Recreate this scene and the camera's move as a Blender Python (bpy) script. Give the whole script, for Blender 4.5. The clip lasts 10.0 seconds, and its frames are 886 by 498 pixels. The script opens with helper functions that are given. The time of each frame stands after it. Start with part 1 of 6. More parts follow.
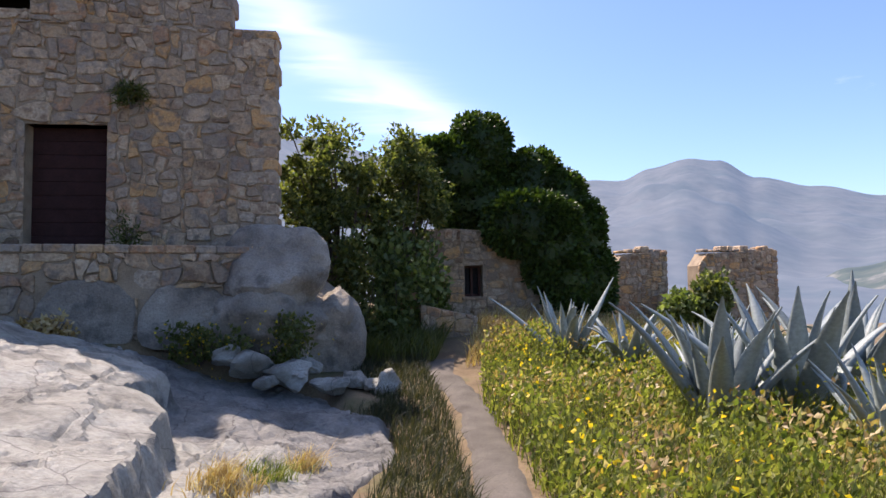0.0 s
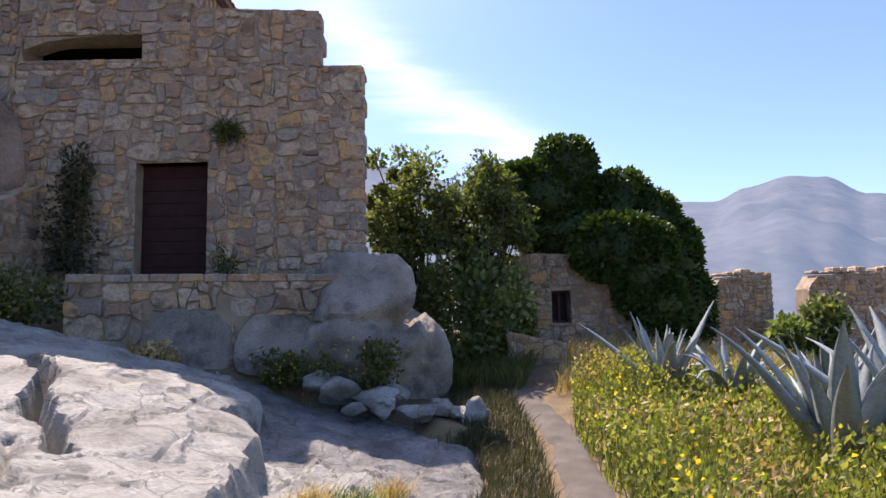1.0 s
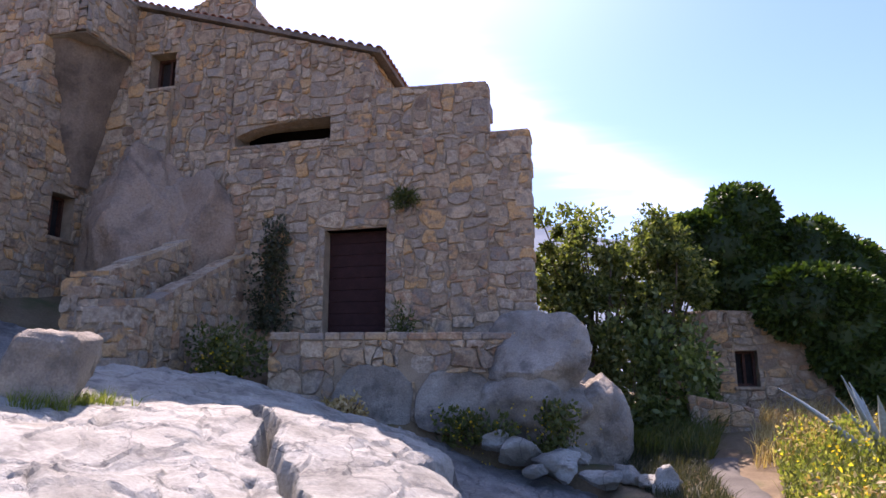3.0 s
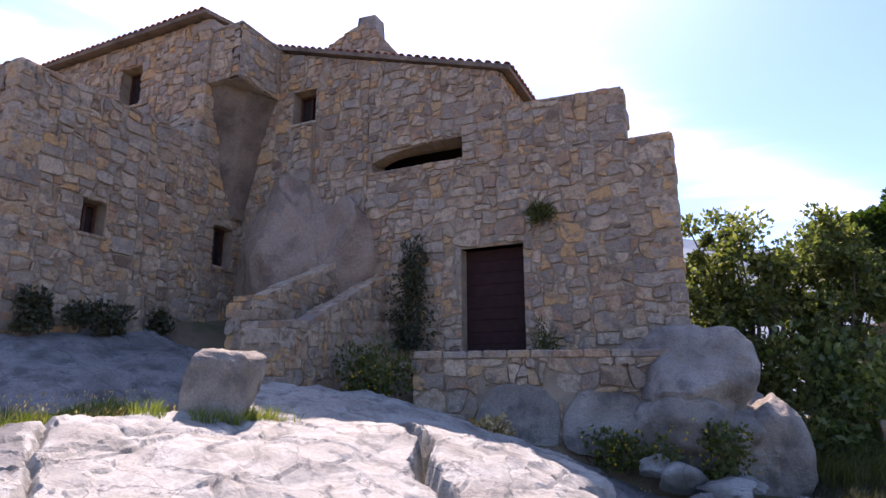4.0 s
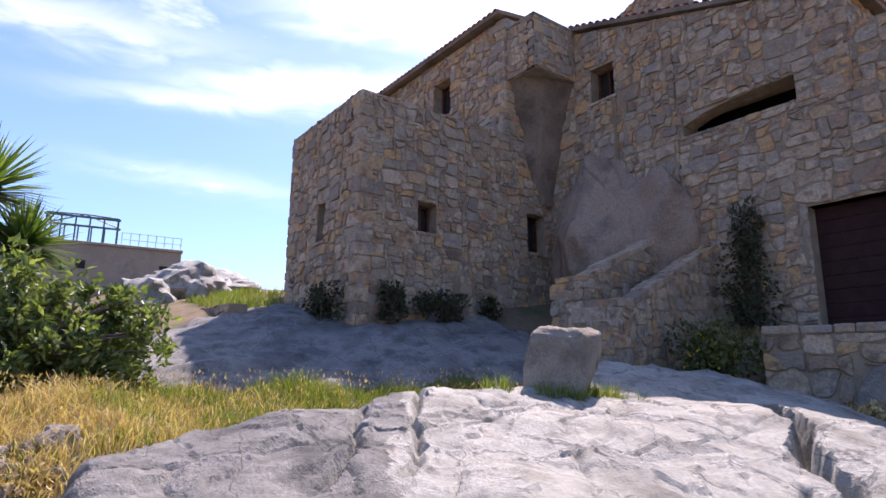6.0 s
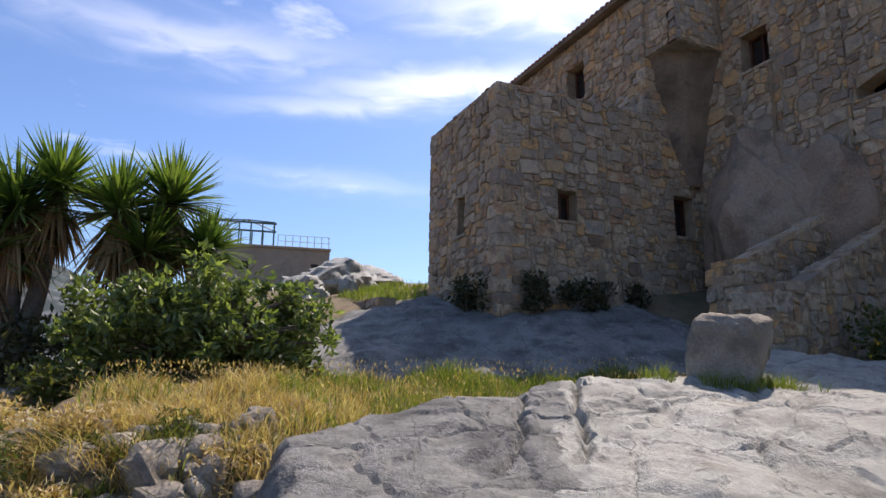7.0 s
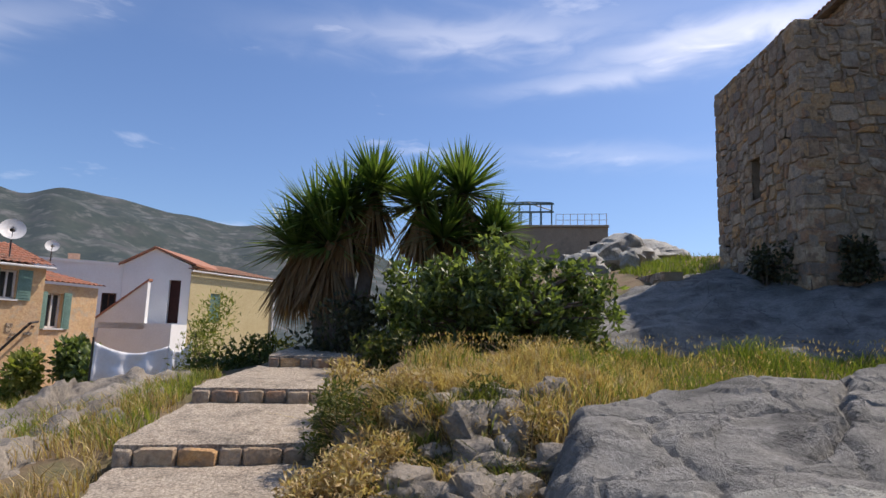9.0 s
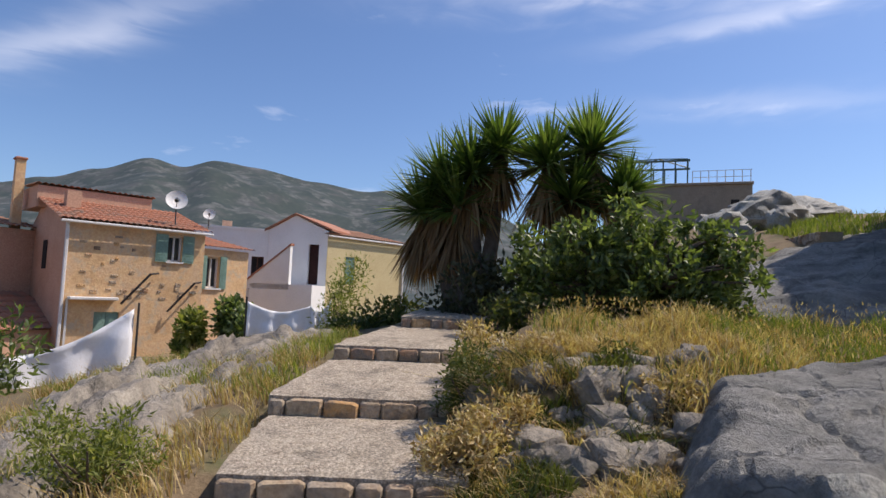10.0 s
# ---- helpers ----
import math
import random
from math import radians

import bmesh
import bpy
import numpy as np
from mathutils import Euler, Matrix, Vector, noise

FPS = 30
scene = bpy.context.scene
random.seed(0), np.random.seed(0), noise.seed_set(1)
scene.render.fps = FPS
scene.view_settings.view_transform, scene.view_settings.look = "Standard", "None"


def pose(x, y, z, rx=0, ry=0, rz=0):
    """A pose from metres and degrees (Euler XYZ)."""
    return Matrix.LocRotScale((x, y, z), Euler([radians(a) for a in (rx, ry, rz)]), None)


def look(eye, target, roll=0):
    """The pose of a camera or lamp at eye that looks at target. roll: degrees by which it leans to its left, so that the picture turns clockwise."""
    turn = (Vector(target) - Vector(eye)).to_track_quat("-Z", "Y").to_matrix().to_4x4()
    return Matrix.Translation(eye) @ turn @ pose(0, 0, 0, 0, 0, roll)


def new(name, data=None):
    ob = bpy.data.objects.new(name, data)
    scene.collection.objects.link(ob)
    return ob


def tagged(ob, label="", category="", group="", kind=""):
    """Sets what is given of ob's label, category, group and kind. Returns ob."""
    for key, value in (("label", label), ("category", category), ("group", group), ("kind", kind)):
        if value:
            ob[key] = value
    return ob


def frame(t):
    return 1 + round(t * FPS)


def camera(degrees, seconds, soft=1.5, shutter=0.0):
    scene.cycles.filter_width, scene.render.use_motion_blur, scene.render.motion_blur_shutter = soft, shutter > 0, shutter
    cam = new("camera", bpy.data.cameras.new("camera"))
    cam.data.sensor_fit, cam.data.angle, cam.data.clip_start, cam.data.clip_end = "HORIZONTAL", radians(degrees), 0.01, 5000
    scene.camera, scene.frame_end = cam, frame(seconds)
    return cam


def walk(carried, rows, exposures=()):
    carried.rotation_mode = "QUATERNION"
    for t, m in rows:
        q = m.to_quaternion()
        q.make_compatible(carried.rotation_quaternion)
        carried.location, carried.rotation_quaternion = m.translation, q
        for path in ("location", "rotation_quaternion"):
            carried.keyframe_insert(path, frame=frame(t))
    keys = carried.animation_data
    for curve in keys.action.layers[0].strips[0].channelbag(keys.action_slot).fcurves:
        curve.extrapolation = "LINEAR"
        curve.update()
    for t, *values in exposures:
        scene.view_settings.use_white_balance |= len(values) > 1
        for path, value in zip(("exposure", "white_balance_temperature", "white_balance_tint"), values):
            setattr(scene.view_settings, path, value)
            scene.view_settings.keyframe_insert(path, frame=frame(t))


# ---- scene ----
cam = camera(72.2, 10.0)
EXPOSURES = [(0, 0.72, 6850, 24), (1.0, 0.82, 6800, 27), (2.0, 1.02, 6650, 36), (4.0, 1.08, 6600, 34), (5.5, 0.92, 6450, 34), (6.2, 0.76, 6450, 28), (7.3, 0.16, 6700, 18), (10, -0.11, 6620, 17)]
PATH = [
    (0, (0.509, 1.007, 1.86), (0.793, 2.984, 1.965), -0.7),
    (0.5, (0.491, 1.076, 1.849), (0.642, 3.064, 1.998), -1.0),
    (1, (0.507, 1.127, 1.835), (0.516, 3.117, 2.034), -1.1),
    (1.5, (0.469, 1.138, 1.833), (0.372, 3.122, 2.073), -1.0),
    (2, (0.343, 1.036, 1.858), (0.145, 3.005, 2.142), -0.8),
    (3.5, (-0.061, 0.972, 1.848), (-0.689, 2.82, 2.281), -0.0),
    (4, (-0.208, 1.061, 1.821), (-1.04, 2.822, 2.276), -0.0),
    (4.5, (-0.345, 1.125, 1.812), (-1.378, 2.777, 2.264), -0.0),
    (5, (-0.478, 1.139, 1.792), (-1.715, 2.649, 2.229), 0.1),
    (5.5, (-0.546, 1.085, 1.716), (-1.956, 2.436, 2.145), 0.5),
    (6, (-0.582, 1.078, 1.705), (-2.159, 2.236, 2.117), 0.5),
    (7.5, (-0.658, 0.802, 1.678), (-2.533, 1.394, 2.042), 1.0),
    (8, (-0.609, 0.795, 1.683), (-2.545, 1.159, 2.03), 1.4),
    (8.5, (-0.543, 0.795, 1.674), (-2.511, 0.944, 1.999), 1.6),
    (9, (-0.495, 0.801, 1.658), (-2.472, 0.723, 1.945), 1.8),
    (9.5, (-0.482, 0.799, 1.647), (-2.448, 0.514, 1.877), 1.9),
    (10, (-0.493, 0.773, 1.669), (-2.429, 0.294, 1.819), 2.4),
]
walk(cam, [(t, look(eye, target, roll)) for t, eye, target, roll in PATH], EXPOSURES)

# ---- world and sun ----
SUN_YAW, SUN_EL = 33.0, 57.0
world = bpy.data.worlds.new("world")
scene.world = world
world.use_nodes = True
wn, wl = world.node_tree.nodes, world.node_tree.links
wn.clear()
sky = wn.new("ShaderNodeTexSky")
sky.sky_type = "NISHITA"
sky.sun_disc = False
sky.sun_elevation = radians(SUN_EL)
sky.sun_rotation = radians(-SUN_YAW)
sky.dust_density = 0.7
sky.ozone_density = 3.0
sky.air_density = 1.0
coord = wn.new("ShaderNodeTexCoord")
wmap = wn.new("ShaderNodeMapping")
wmap.inputs["Scale"].default_value = (0.7, 2.2, 7.0)
wmap.inputs["Rotation"].default_value = (0.25, 0.3, 0.5)
cirrus = wn.new("ShaderNodeTexNoise")
cirrus.inputs["Scale"].default_value = 1.6
cirrus.inputs["Detail"].default_value = 7
cirrus.inputs["Roughness"].default_value = 0.55
cirrus.inputs["Distortion"].default_value = 0.25
wramp = wn.new("ShaderNodeValToRGB")
wramp.color_ramp.elements[0].position = 0.62
wramp.color_ramp.elements[1].position = 0.85
wramp.color_ramp.elements[1].color = (0.6, 0.6, 0.6, 1)
wmix = wn.new("ShaderNodeMixRGB")
wmix.inputs[2].default_value = (10.5, 10.8, 11.2, 1)
back = wn.new("ShaderNodeBackground")
back.inputs["Strength"].default_value = 0.14
wout = wn.new("ShaderNodeOutputWorld")
wl.new(coord.outputs["Generated"], wmap.inputs["Vector"])
wl.new(wmap.outputs[0], cirrus.inputs["Vector"])
wl.new(cirrus.outputs[0], wramp.inputs[0])
wl.new(wramp.outputs[0], wmix.inputs[0])
deep = wn.new("ShaderNodeMixRGB")
deep.blend_type = "MULTIPLY"
deep.inputs[0].default_value = 1.0
deep.inputs[2].default_value = (0.76, 0.90, 1.06, 1)
wl.new(sky.outputs[0], deep.inputs[1])
wl.new(deep.outputs[0], wmix.inputs[1])


def wmath(op, a, b=0.0, c=0.0):
    """A math node of the sky; a, b and c are numbers or sockets."""
    nd = wn.new("ShaderNodeMath")
    nd.operation = op
    for i, v in enumerate((a, b, c)):
        if isinstance(v, (int, float)):
            nd.inputs[i].default_value = v
        else:
            wl.new(v, nd.inputs[i])
    return nd.outputs[0]


axes = wn.new("ShaderNodeSeparateXYZ")
wl.new(coord.outputs["Generated"], axes.inputs[0])
bearing = wmath("MULTIPLY", wmath("ARCTAN2", wmath("MULTIPLY", axes.outputs[0], -1.0), axes.outputs[1]), 57.2958)
rise = wmath("MULTIPLY", wmath("ARCSINE", axes.outputs[2]), 57.2958)
wisp = wn.new("ShaderNodeTexNoise")
wisp.inputs["Scale"].default_value, wisp.inputs["Detail"].default_value, wisp.inputs["Distortion"].default_value = 5.0, 6, 0.6
wl.new(wmap.outputs[0], wisp.inputs["Vector"])
fray = wmath("SUBTRACT", wisp.outputs[0], 0.5)
# long cirrus streaks: bearing, rise, half length, half width, slope, strength
cover = None
for b0, r0, long_, thick, slope, power in ((66, 25.8, 11, 1.5, -0.06, 0.66), (3.0, 21.0, 9.0, 3.0, 0.78, 0.26), (90, 27.6, 15, 1.7, -0.03, 0.3), (56, 32.5, 13, 1.8, 0.02, 0.5), (76, 16.8, 9, 1.0, 0.05, 0.16), (-5, 16.5, 8, 2.2, 0.5, 0.3), (137, 19, 10, 1.6, -0.5, 0.28), (76, 23.8, 10, 0.9, -0.08, 0.3)):
    du = wmath("SUBTRACT", bearing, b0)
    dv = wmath("SUBTRACT", wmath("SUBTRACT", rise, r0), wmath("MULTIPLY", du, slope))
    dv = wmath("ADD", dv, wmath("MULTIPLY", fray, thick * 2.4))
    u2 = wmath("MULTIPLY", wmath("MULTIPLY", du, du), -1.0 / long_ ** 2)
    v2 = wmath("MULTIPLY", wmath("MULTIPLY", dv, dv), -1.0 / thick ** 2)
    one_streak = wmath("MULTIPLY", wmath("EXPONENT", wmath("ADD", u2, v2)), power)
    cover = one_streak if cover is None else wmath("MAXIMUM", cover, one_streak)
cover = wmath("MULTIPLY", cover, wmath("MULTIPLY_ADD", wisp.outputs[0], 1.3, 0.3))
streaks = wn.new("ShaderNodeMixRGB")
streaks.use_clamp = False
streaks.inputs[2].default_value = (9.5, 9.8, 10.2, 1)
wl.new(wmath("MINIMUM", cover, 0.92), streaks.inputs[0])
wl.new(wmix.outputs[0], streaks.inputs[1])
# bright haze round the sun
toward = wn.new("ShaderNodeVectorMath")
toward.operation = "DOT_PRODUCT"
toward.inputs[1].default_value = (-math.sin(radians(SUN_YAW)) * math.cos(radians(SUN_EL)), math.cos(radians(SUN_YAW)) * math.cos(radians(SUN_EL)), math.sin(radians(SUN_EL)))
wl.new(coord.outputs["Generated"], toward.inputs[0])
aureole = wmath("MULTIPLY", wmath("POWER", wmath("MAXIMUM", toward.outputs["Value"], 0.0), 15.0), 7.5)
haze = wn.new("ShaderNodeMixRGB")
haze.blend_type = "ADD"
haze.inputs[0].default_value = 1.0
wl.new(streaks.outputs[0], haze.inputs[1])
wl.new(aureole, haze.inputs[2])
wl.new(haze.outputs[0], back.inputs[0])
wl.new(back.outputs[0], wout.inputs[0])

sun_data = bpy.data.lights.new("sun", "SUN")
sun_data.energy, sun_data.angle, sun_data.color = 5.0, radians(0.5), (1.0, 0.93, 0.82)
sun = new("sun", sun_data)
sy, se = radians(SUN_YAW), radians(SUN_EL)
SUN_DIR = Vector((-math.sin(sy) * math.cos(se), math.cos(sy) * math.cos(se), math.sin(se)))
sun.matrix_world = look(SUN_DIR * 60, (0, 0, 0))


# ---- materials ----
def material(name, stops, scale=3.0, rough=0.85, bump=0.3, bump_scale=None, by="", spread=0.0, fine=18.0, metal=0.0, stain=None,
             stain_scale=1.2, translucent=0.0, bump_distance=0.02, spec=0.3, glow=None, stretch=None, joints=0.0, pebbles=0.0):
    """A node material. stops: colours along a ramp, driven by noise, or by the piece's own random value with noise on top."""
    m = bpy.data.materials.new(name)
    m.use_nodes = True
    n, l = m.node_tree.nodes, m.node_tree.links
    b = n["Principled BSDF"]
    b.inputs["Roughness"].default_value = rough
    b.inputs["Metallic"].default_value = metal
    b.inputs["Specular IOR Level"].default_value = spec
    tc = n.new("ShaderNodeTexCoord")
    where = n.new("ShaderNodeNewGeometry")
    big = n.new("ShaderNodeTexNoise")
    big.inputs["Scale"].default_value, big.inputs["Detail"].default_value = scale, 5
    small = n.new("ShaderNodeTexNoise")
    small.inputs["Scale"].default_value, small.inputs["Detail"].default_value = fine, 6
    place = where.outputs["Position"]
    if stretch:
        mp = n.new("ShaderNodeMapping")
        mp.inputs["Scale"].default_value = stretch[:3]
        mp.inputs["Rotation"].default_value = (0, 0, radians(stretch[3]))
        l.new(place, mp.inputs["Vector"])
        place = mp.outputs[0]
    l.new(place, big.inputs["Vector"])
    l.new(place, small.inputs["Vector"])
    ramp = n.new("ShaderNodeValToRGB")
    els = ramp.color_ramp.elements
    while len(els) < len(stops):
        els.new(0.5)
    for i, c in enumerate(stops):
        els[i].position = i / max(1, len(stops) - 1)
        els[i].color = (*c, 1)
    mixf = n.new("ShaderNodeMath")
    mixf.operation = "MULTIPLY_ADD"
    if by:
        if by == "object":
            src = n.new("ShaderNodeObjectInfo").outputs["Random"]
        else:
            src = where.outputs["Random Per Island"]
        k = n.new("ShaderNodeMath")
        k.operation = "MULTIPLY_ADD"
        k.inputs[1].default_value, k.inputs[2].default_value = spread or 0.4, -(spread or 0.4) / 2
        l.new(big.outputs[0], k.inputs[0])
        add = n.new("ShaderNodeMath")
        l.new(src, add.inputs[0])
        l.new(k.outputs[0], add.inputs[1])
        drive = add.outputs[0]
    else:
        st = n.new("ShaderNodeMapRange")
        st.inputs[1].default_value, st.inputs[2].default_value = 0.28, 0.72
        l.new(big.outputs[0], st.inputs[0])
        drive = st.outputs[0]
    l.new(drive, ramp.inputs[0])
    tint = n.new("ShaderNodeMixRGB")
    tint.blend_type = "OVERLAY"
    tint.inputs[0].default_value = 0.45
    l.new(ramp.outputs[0], tint.inputs[1])
    l.new(small.outputs[0], tint.inputs[2])
    colour = tint.outputs[0]
    if stain:
        sn = n.new("ShaderNodeTexNoise")
        sn.inputs["Scale"].default_value, sn.inputs["Detail"].default_value = stain_scale, 7
        sn.inputs["Roughness"].default_value = 0.65
        l.new(place, sn.inputs["Vector"])
        sr = n.new("ShaderNodeMapRange")
        sr.inputs[1].default_value, sr.inputs[2].default_value, sr.inputs[4].default_value = 0.52, 0.66, 0.75
        l.new(sn.outputs[0], sr.inputs[0])
        sm = n.new("ShaderNodeMixRGB")
        sm.inputs[2].default_value = (*stain, 1)
        l.new(sr.outputs[0], sm.inputs[0])
        l.new(colour, sm.inputs[1])
        colour = sm.outputs[0]
    if joints:
        warp = n.new("ShaderNodeVectorMath")
        warp.operation = "MULTIPLY_ADD"
        warp.inputs[1].default_value = (0.5, 0.5, 0.5)
        wnz = n.new("ShaderNodeTexNoise")
        wnz.inputs["Scale"].default_value, wnz.inputs["Detail"].default_value = 1.6, 5
        l.new(where.outputs["Position"], wnz.inputs["Vector"])
        l.new(wnz.outputs["Color"], warp.inputs[0])
        l.new(place, warp.inputs[2])
        vo = n.new("ShaderNodeTexVoronoi")
        vo.feature = "DISTANCE_TO_EDGE"
        vo.inputs["Scale"].default_value = joints
        l.new(warp.outputs[0], vo.inputs["Vector"])
        jr = n.new("ShaderNodeMapRange")
        jr.inputs[1].default_value, jr.inputs[2].default_value, jr.inputs[3].default_value, jr.inputs[4].default_value = 0.0, 0.007, 0.75, 0.0
        l.new(vo.outputs["Distance"], jr.inputs[0])
        jm = n.new("ShaderNodeMixRGB")
        jm.inputs[2].default_value = (0.07, 0.065, 0.06, 1)
        l.new(jr.outputs[0], jm.inputs[0])
        l.new(colour, jm.inputs[1])
        colour = jm.outputs[0]
    if pebbles:
        # embedded pebbles, each of its own tone
        pv = n.new("ShaderNodeTexVoronoi")
        pv.inputs["Scale"].default_value = pebbles
        l.new(place, pv.inputs["Vector"])
        tone = n.new("ShaderNodeSeparateColor")
        l.new(pv.outputs["Color"], tone.inputs[0])
        tr_ = n.new("ShaderNodeMapRange")
        tr_.inputs[3].default_value, tr_.inputs[4].default_value = 0.68, 1.22
        l.new(tone.outputs[0], tr_.inputs[0])
        fall = n.new("ShaderNodeMapRange")
        fall.inputs[1].default_value, fall.inputs[2].default_value, fall.inputs[3].default_value, fall.inputs[4].default_value = 0.35, 0.75, 1.0, 0.6
        l.new(pv.outputs["Distance"], fall.inputs[0])
        pt = n.new("ShaderNodeMath")
        pt.operation = "MULTIPLY"
        l.new(tr_.outputs[0], pt.inputs[0])
        l.new(fall.outputs[0], pt.inputs[1])
        pm = n.new("ShaderNodeMixRGB")
        pm.blend_type = "MULTIPLY"
        pm.inputs[0].default_value = 1.0
        l.new(colour, pm.inputs[1])
        l.new(pt.outputs[0], pm.inputs[2])
        colour = pm.outputs[0]
    l.new(colour, b.inputs["Base Color"])
    if bump:
        bn = n.new("ShaderNodeTexNoise")
        bn.inputs["Scale"].default_value, bn.inputs["Detail"].default_value = bump_scale or fine, 8
        bn.inputs["Roughness"].default_value = 0.66
        l.new(place, bn.inputs["Vector"])
        bp = n.new("ShaderNodeBump")
        bp.inputs["Strength"].default_value, bp.inputs["Distance"].default_value = bump, bump_distance
        l.new(bn.outputs[0], bp.inputs["Height"])
        l.new(bp.outputs[0], b.inputs["Normal"])
    if translucent:
        tr = n.new("ShaderNodeBsdfTranslucent")
        br = n.new("ShaderNodeMixRGB")
        br.blend_type = "MULTIPLY"
        br.inputs[0].default_value = 1.0
        br.inputs[2].default_value = (1.5, 1.6, 0.7, 1)
        l.new(colour, br.inputs[1])
        l.new(br.outputs[0], tr.inputs[0])
        ms = n.new("ShaderNodeMixShader")
        ms.inputs[0].default_value = translucent
        l.new(b.outputs[0], ms.inputs[1])
        l.new(tr.outputs[0], ms.inputs[2])
        l.new(ms.outputs[0], n["Material Output"].inputs[0])
    if glow:
        b.inputs["Emission Color"].default_value = (*glow[0], 1)
        b.inputs["Emission Strength"].default_value = glow[1]
    return m


STONE = [(0.22, 0.15, 0.10), (0.50, 0.355, 0.22), (0.32, 0.27, 0.215), (0.58, 0.43, 0.28), (0.36, 0.285, 0.21), (0.49, 0.34, 0.195), (0.59, 0.345, 0.15), (0.29, 0.22, 0.16), (0.48, 0.39, 0.285), (0.35, 0.24, 0.155), (0.56, 0.435, 0.29), (0.44, 0.25, 0.135), (0.26, 0.21, 0.165), (0.42, 0.335, 0.24)]
M_STONE = material("granite_rubble", STONE, 5, 0.9, 1.0, 12, "object", 0.35, 26, stain=(0.20, 0.155, 0.11), stain_scale=5, bump_distance=0.06)
M_STONE_JOINED = material("granite_rubble_small", STONE, 5, 0.9, 1.0, 12, "island", 0.35, 26, stain=(0.20, 0.155, 0.11), stain_scale=5, bump_distance=0.06)
M_MORTAR = material("lime_mortar", [(0.235, 0.18, 0.12), (0.40, 0.31, 0.21)], 4, 0.95, 0.6, 45, fine=60)
M_SLAB = material("granite_slab", [(0.175, 0.166, 0.135), (0.285, 0.276, 0.233), (0.385, 0.377, 0.325), (0.25, 0.232, 0.185)], 1.5, 0.62, 1.0, 48, fine=30,
                  stain=(0.105, 0.1, 0.086), stain_scale=2.8, bump_distance=0.03, stretch=(0.8, 1.25, 1.0, 28), spec=0.5, joints=0.8)
M_BOULDER = material("weathered_granite", [(0.16, 0.137, 0.108), (0.30, 0.262, 0.21), (0.41, 0.365, 0.295)], 1.8, 0.85, 1.0, 16, fine=40,
                     stain=(0.11, 0.1, 0.085), stain_scale=2.4, bump_distance=0.045)
# darker copy of the slab granite: lichen grey, also used as painted shade
M_LICHEN_SHADE = material("lichen_and_shade_granite", [(0.115, 0.112, 0.10), (0.19, 0.185, 0.166), (0.265, 0.256, 0.23), (0.165, 0.158, 0.138)], 1.7, 0.85, 1.0, 40, fine=26,
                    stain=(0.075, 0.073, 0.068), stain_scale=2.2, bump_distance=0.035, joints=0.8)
M_ROCKFACE = material("rock_face", [(0.25, 0.175, 0.12), (0.36, 0.265, 0.19), (0.30, 0.20, 0.13)], 1.4, 0.9, 1.0, 16, fine=24, stain=(0.14, 0.105, 0.08), bump_distance=0.05)
M_EARTH = material("dry_earth", [(0.12, 0.085, 0.05), (0.20, 0.145, 0.085), (0.15, 0.12, 0.06)], 1.5, 0.95, 0.7, 16, fine=30, stain=(0.08, 0.10, 0.035), stain_scale=0.9, bump_distance=0.04)
M_PATH = material("trodden_path", [(0.085, 0.075, 0.062), (0.15, 0.132, 0.11)], 3, 0.95, 0.6, 30, fine=60)
M_STAINED = material("stained_old_render", [(0.12, 0.088, 0.062), (0.20, 0.15, 0.108), (0.26, 0.195, 0.14)], 1.6, 0.95, 0.9, 9, fine=24, stain=(0.085, 0.07, 0.055), stain_scale=2.0, bump_distance=0.05)
M_DOOR = material("brown_red_planks", [(0.035, 0.017, 0.015), (0.055, 0.025, 0.022)], 6, 0.75, 0.3, 40, fine=50, spec=0.1)
M_WOOD = material("dark_frame_wood", [(0.06, 0.026, 0.018), (0.12, 0.052, 0.034)], 8, 0.7, 0.3, 40, fine=50)
# near-black colour stands for the shade inside rooms and openings
M_DARK = material("interior_shade", [(0.02, 0.018, 0.017), (0.035, 0.03, 0.028)], 3, 0.95, 0.0)
M_TILE = material("terracotta_tile", [(0.28, 0.10, 0.06), (0.40, 0.17, 0.10), (0.34, 0.20, 0.13)], 4, 0.85, 0.3, 40, "island", 0.3, 45, stain=(0.20, 0.16, 0.12))


# ---- building blocks ----
def mesh_object(name, verts, faces, mat, parent=None, label="", smooth=False):
    me = bpy.data.meshes.new(name)
    me.from_pydata([tuple(v) for v in verts], [], faces)
    me.materials.append(mat)
    if smooth:
        me.polygons.foreach_set("use_smooth", [True] * len(me.polygons))
    ob = new(name, me)
    if parent:
        ob.parent = parent
    if label:
        tagged(ob, label)
    return ob


def part(name, bm, mat, parent=None, label="", smooth=False):
    me = bpy.data.meshes.new(name)
    bm.normal_update()
    bm.to_mesh(me)
    bm.free()
    me.materials.append(mat)
    if smooth:
        me.polygons.foreach_set("use_smooth", [True] * len(me.polygons))
    ob = new(name, me)
    if parent:
        ob.parent = parent
    if label:
        tagged(ob, label)
    return ob


def thing(name, label, category, at=(0, 0, 0), group="", kind=""):
    ob = new(name)
    ob.empty_display_size = 0.2
    ob.location = at
    return tagged(ob, label, category, group, kind)


def child(ob, parent):
    """Hangs ob, made in world places, under a parent that stands somewhere."""
    ob.parent = parent
    ob.matrix_parent_inverse = Matrix.Translation(-Vector(parent.location))
    return ob


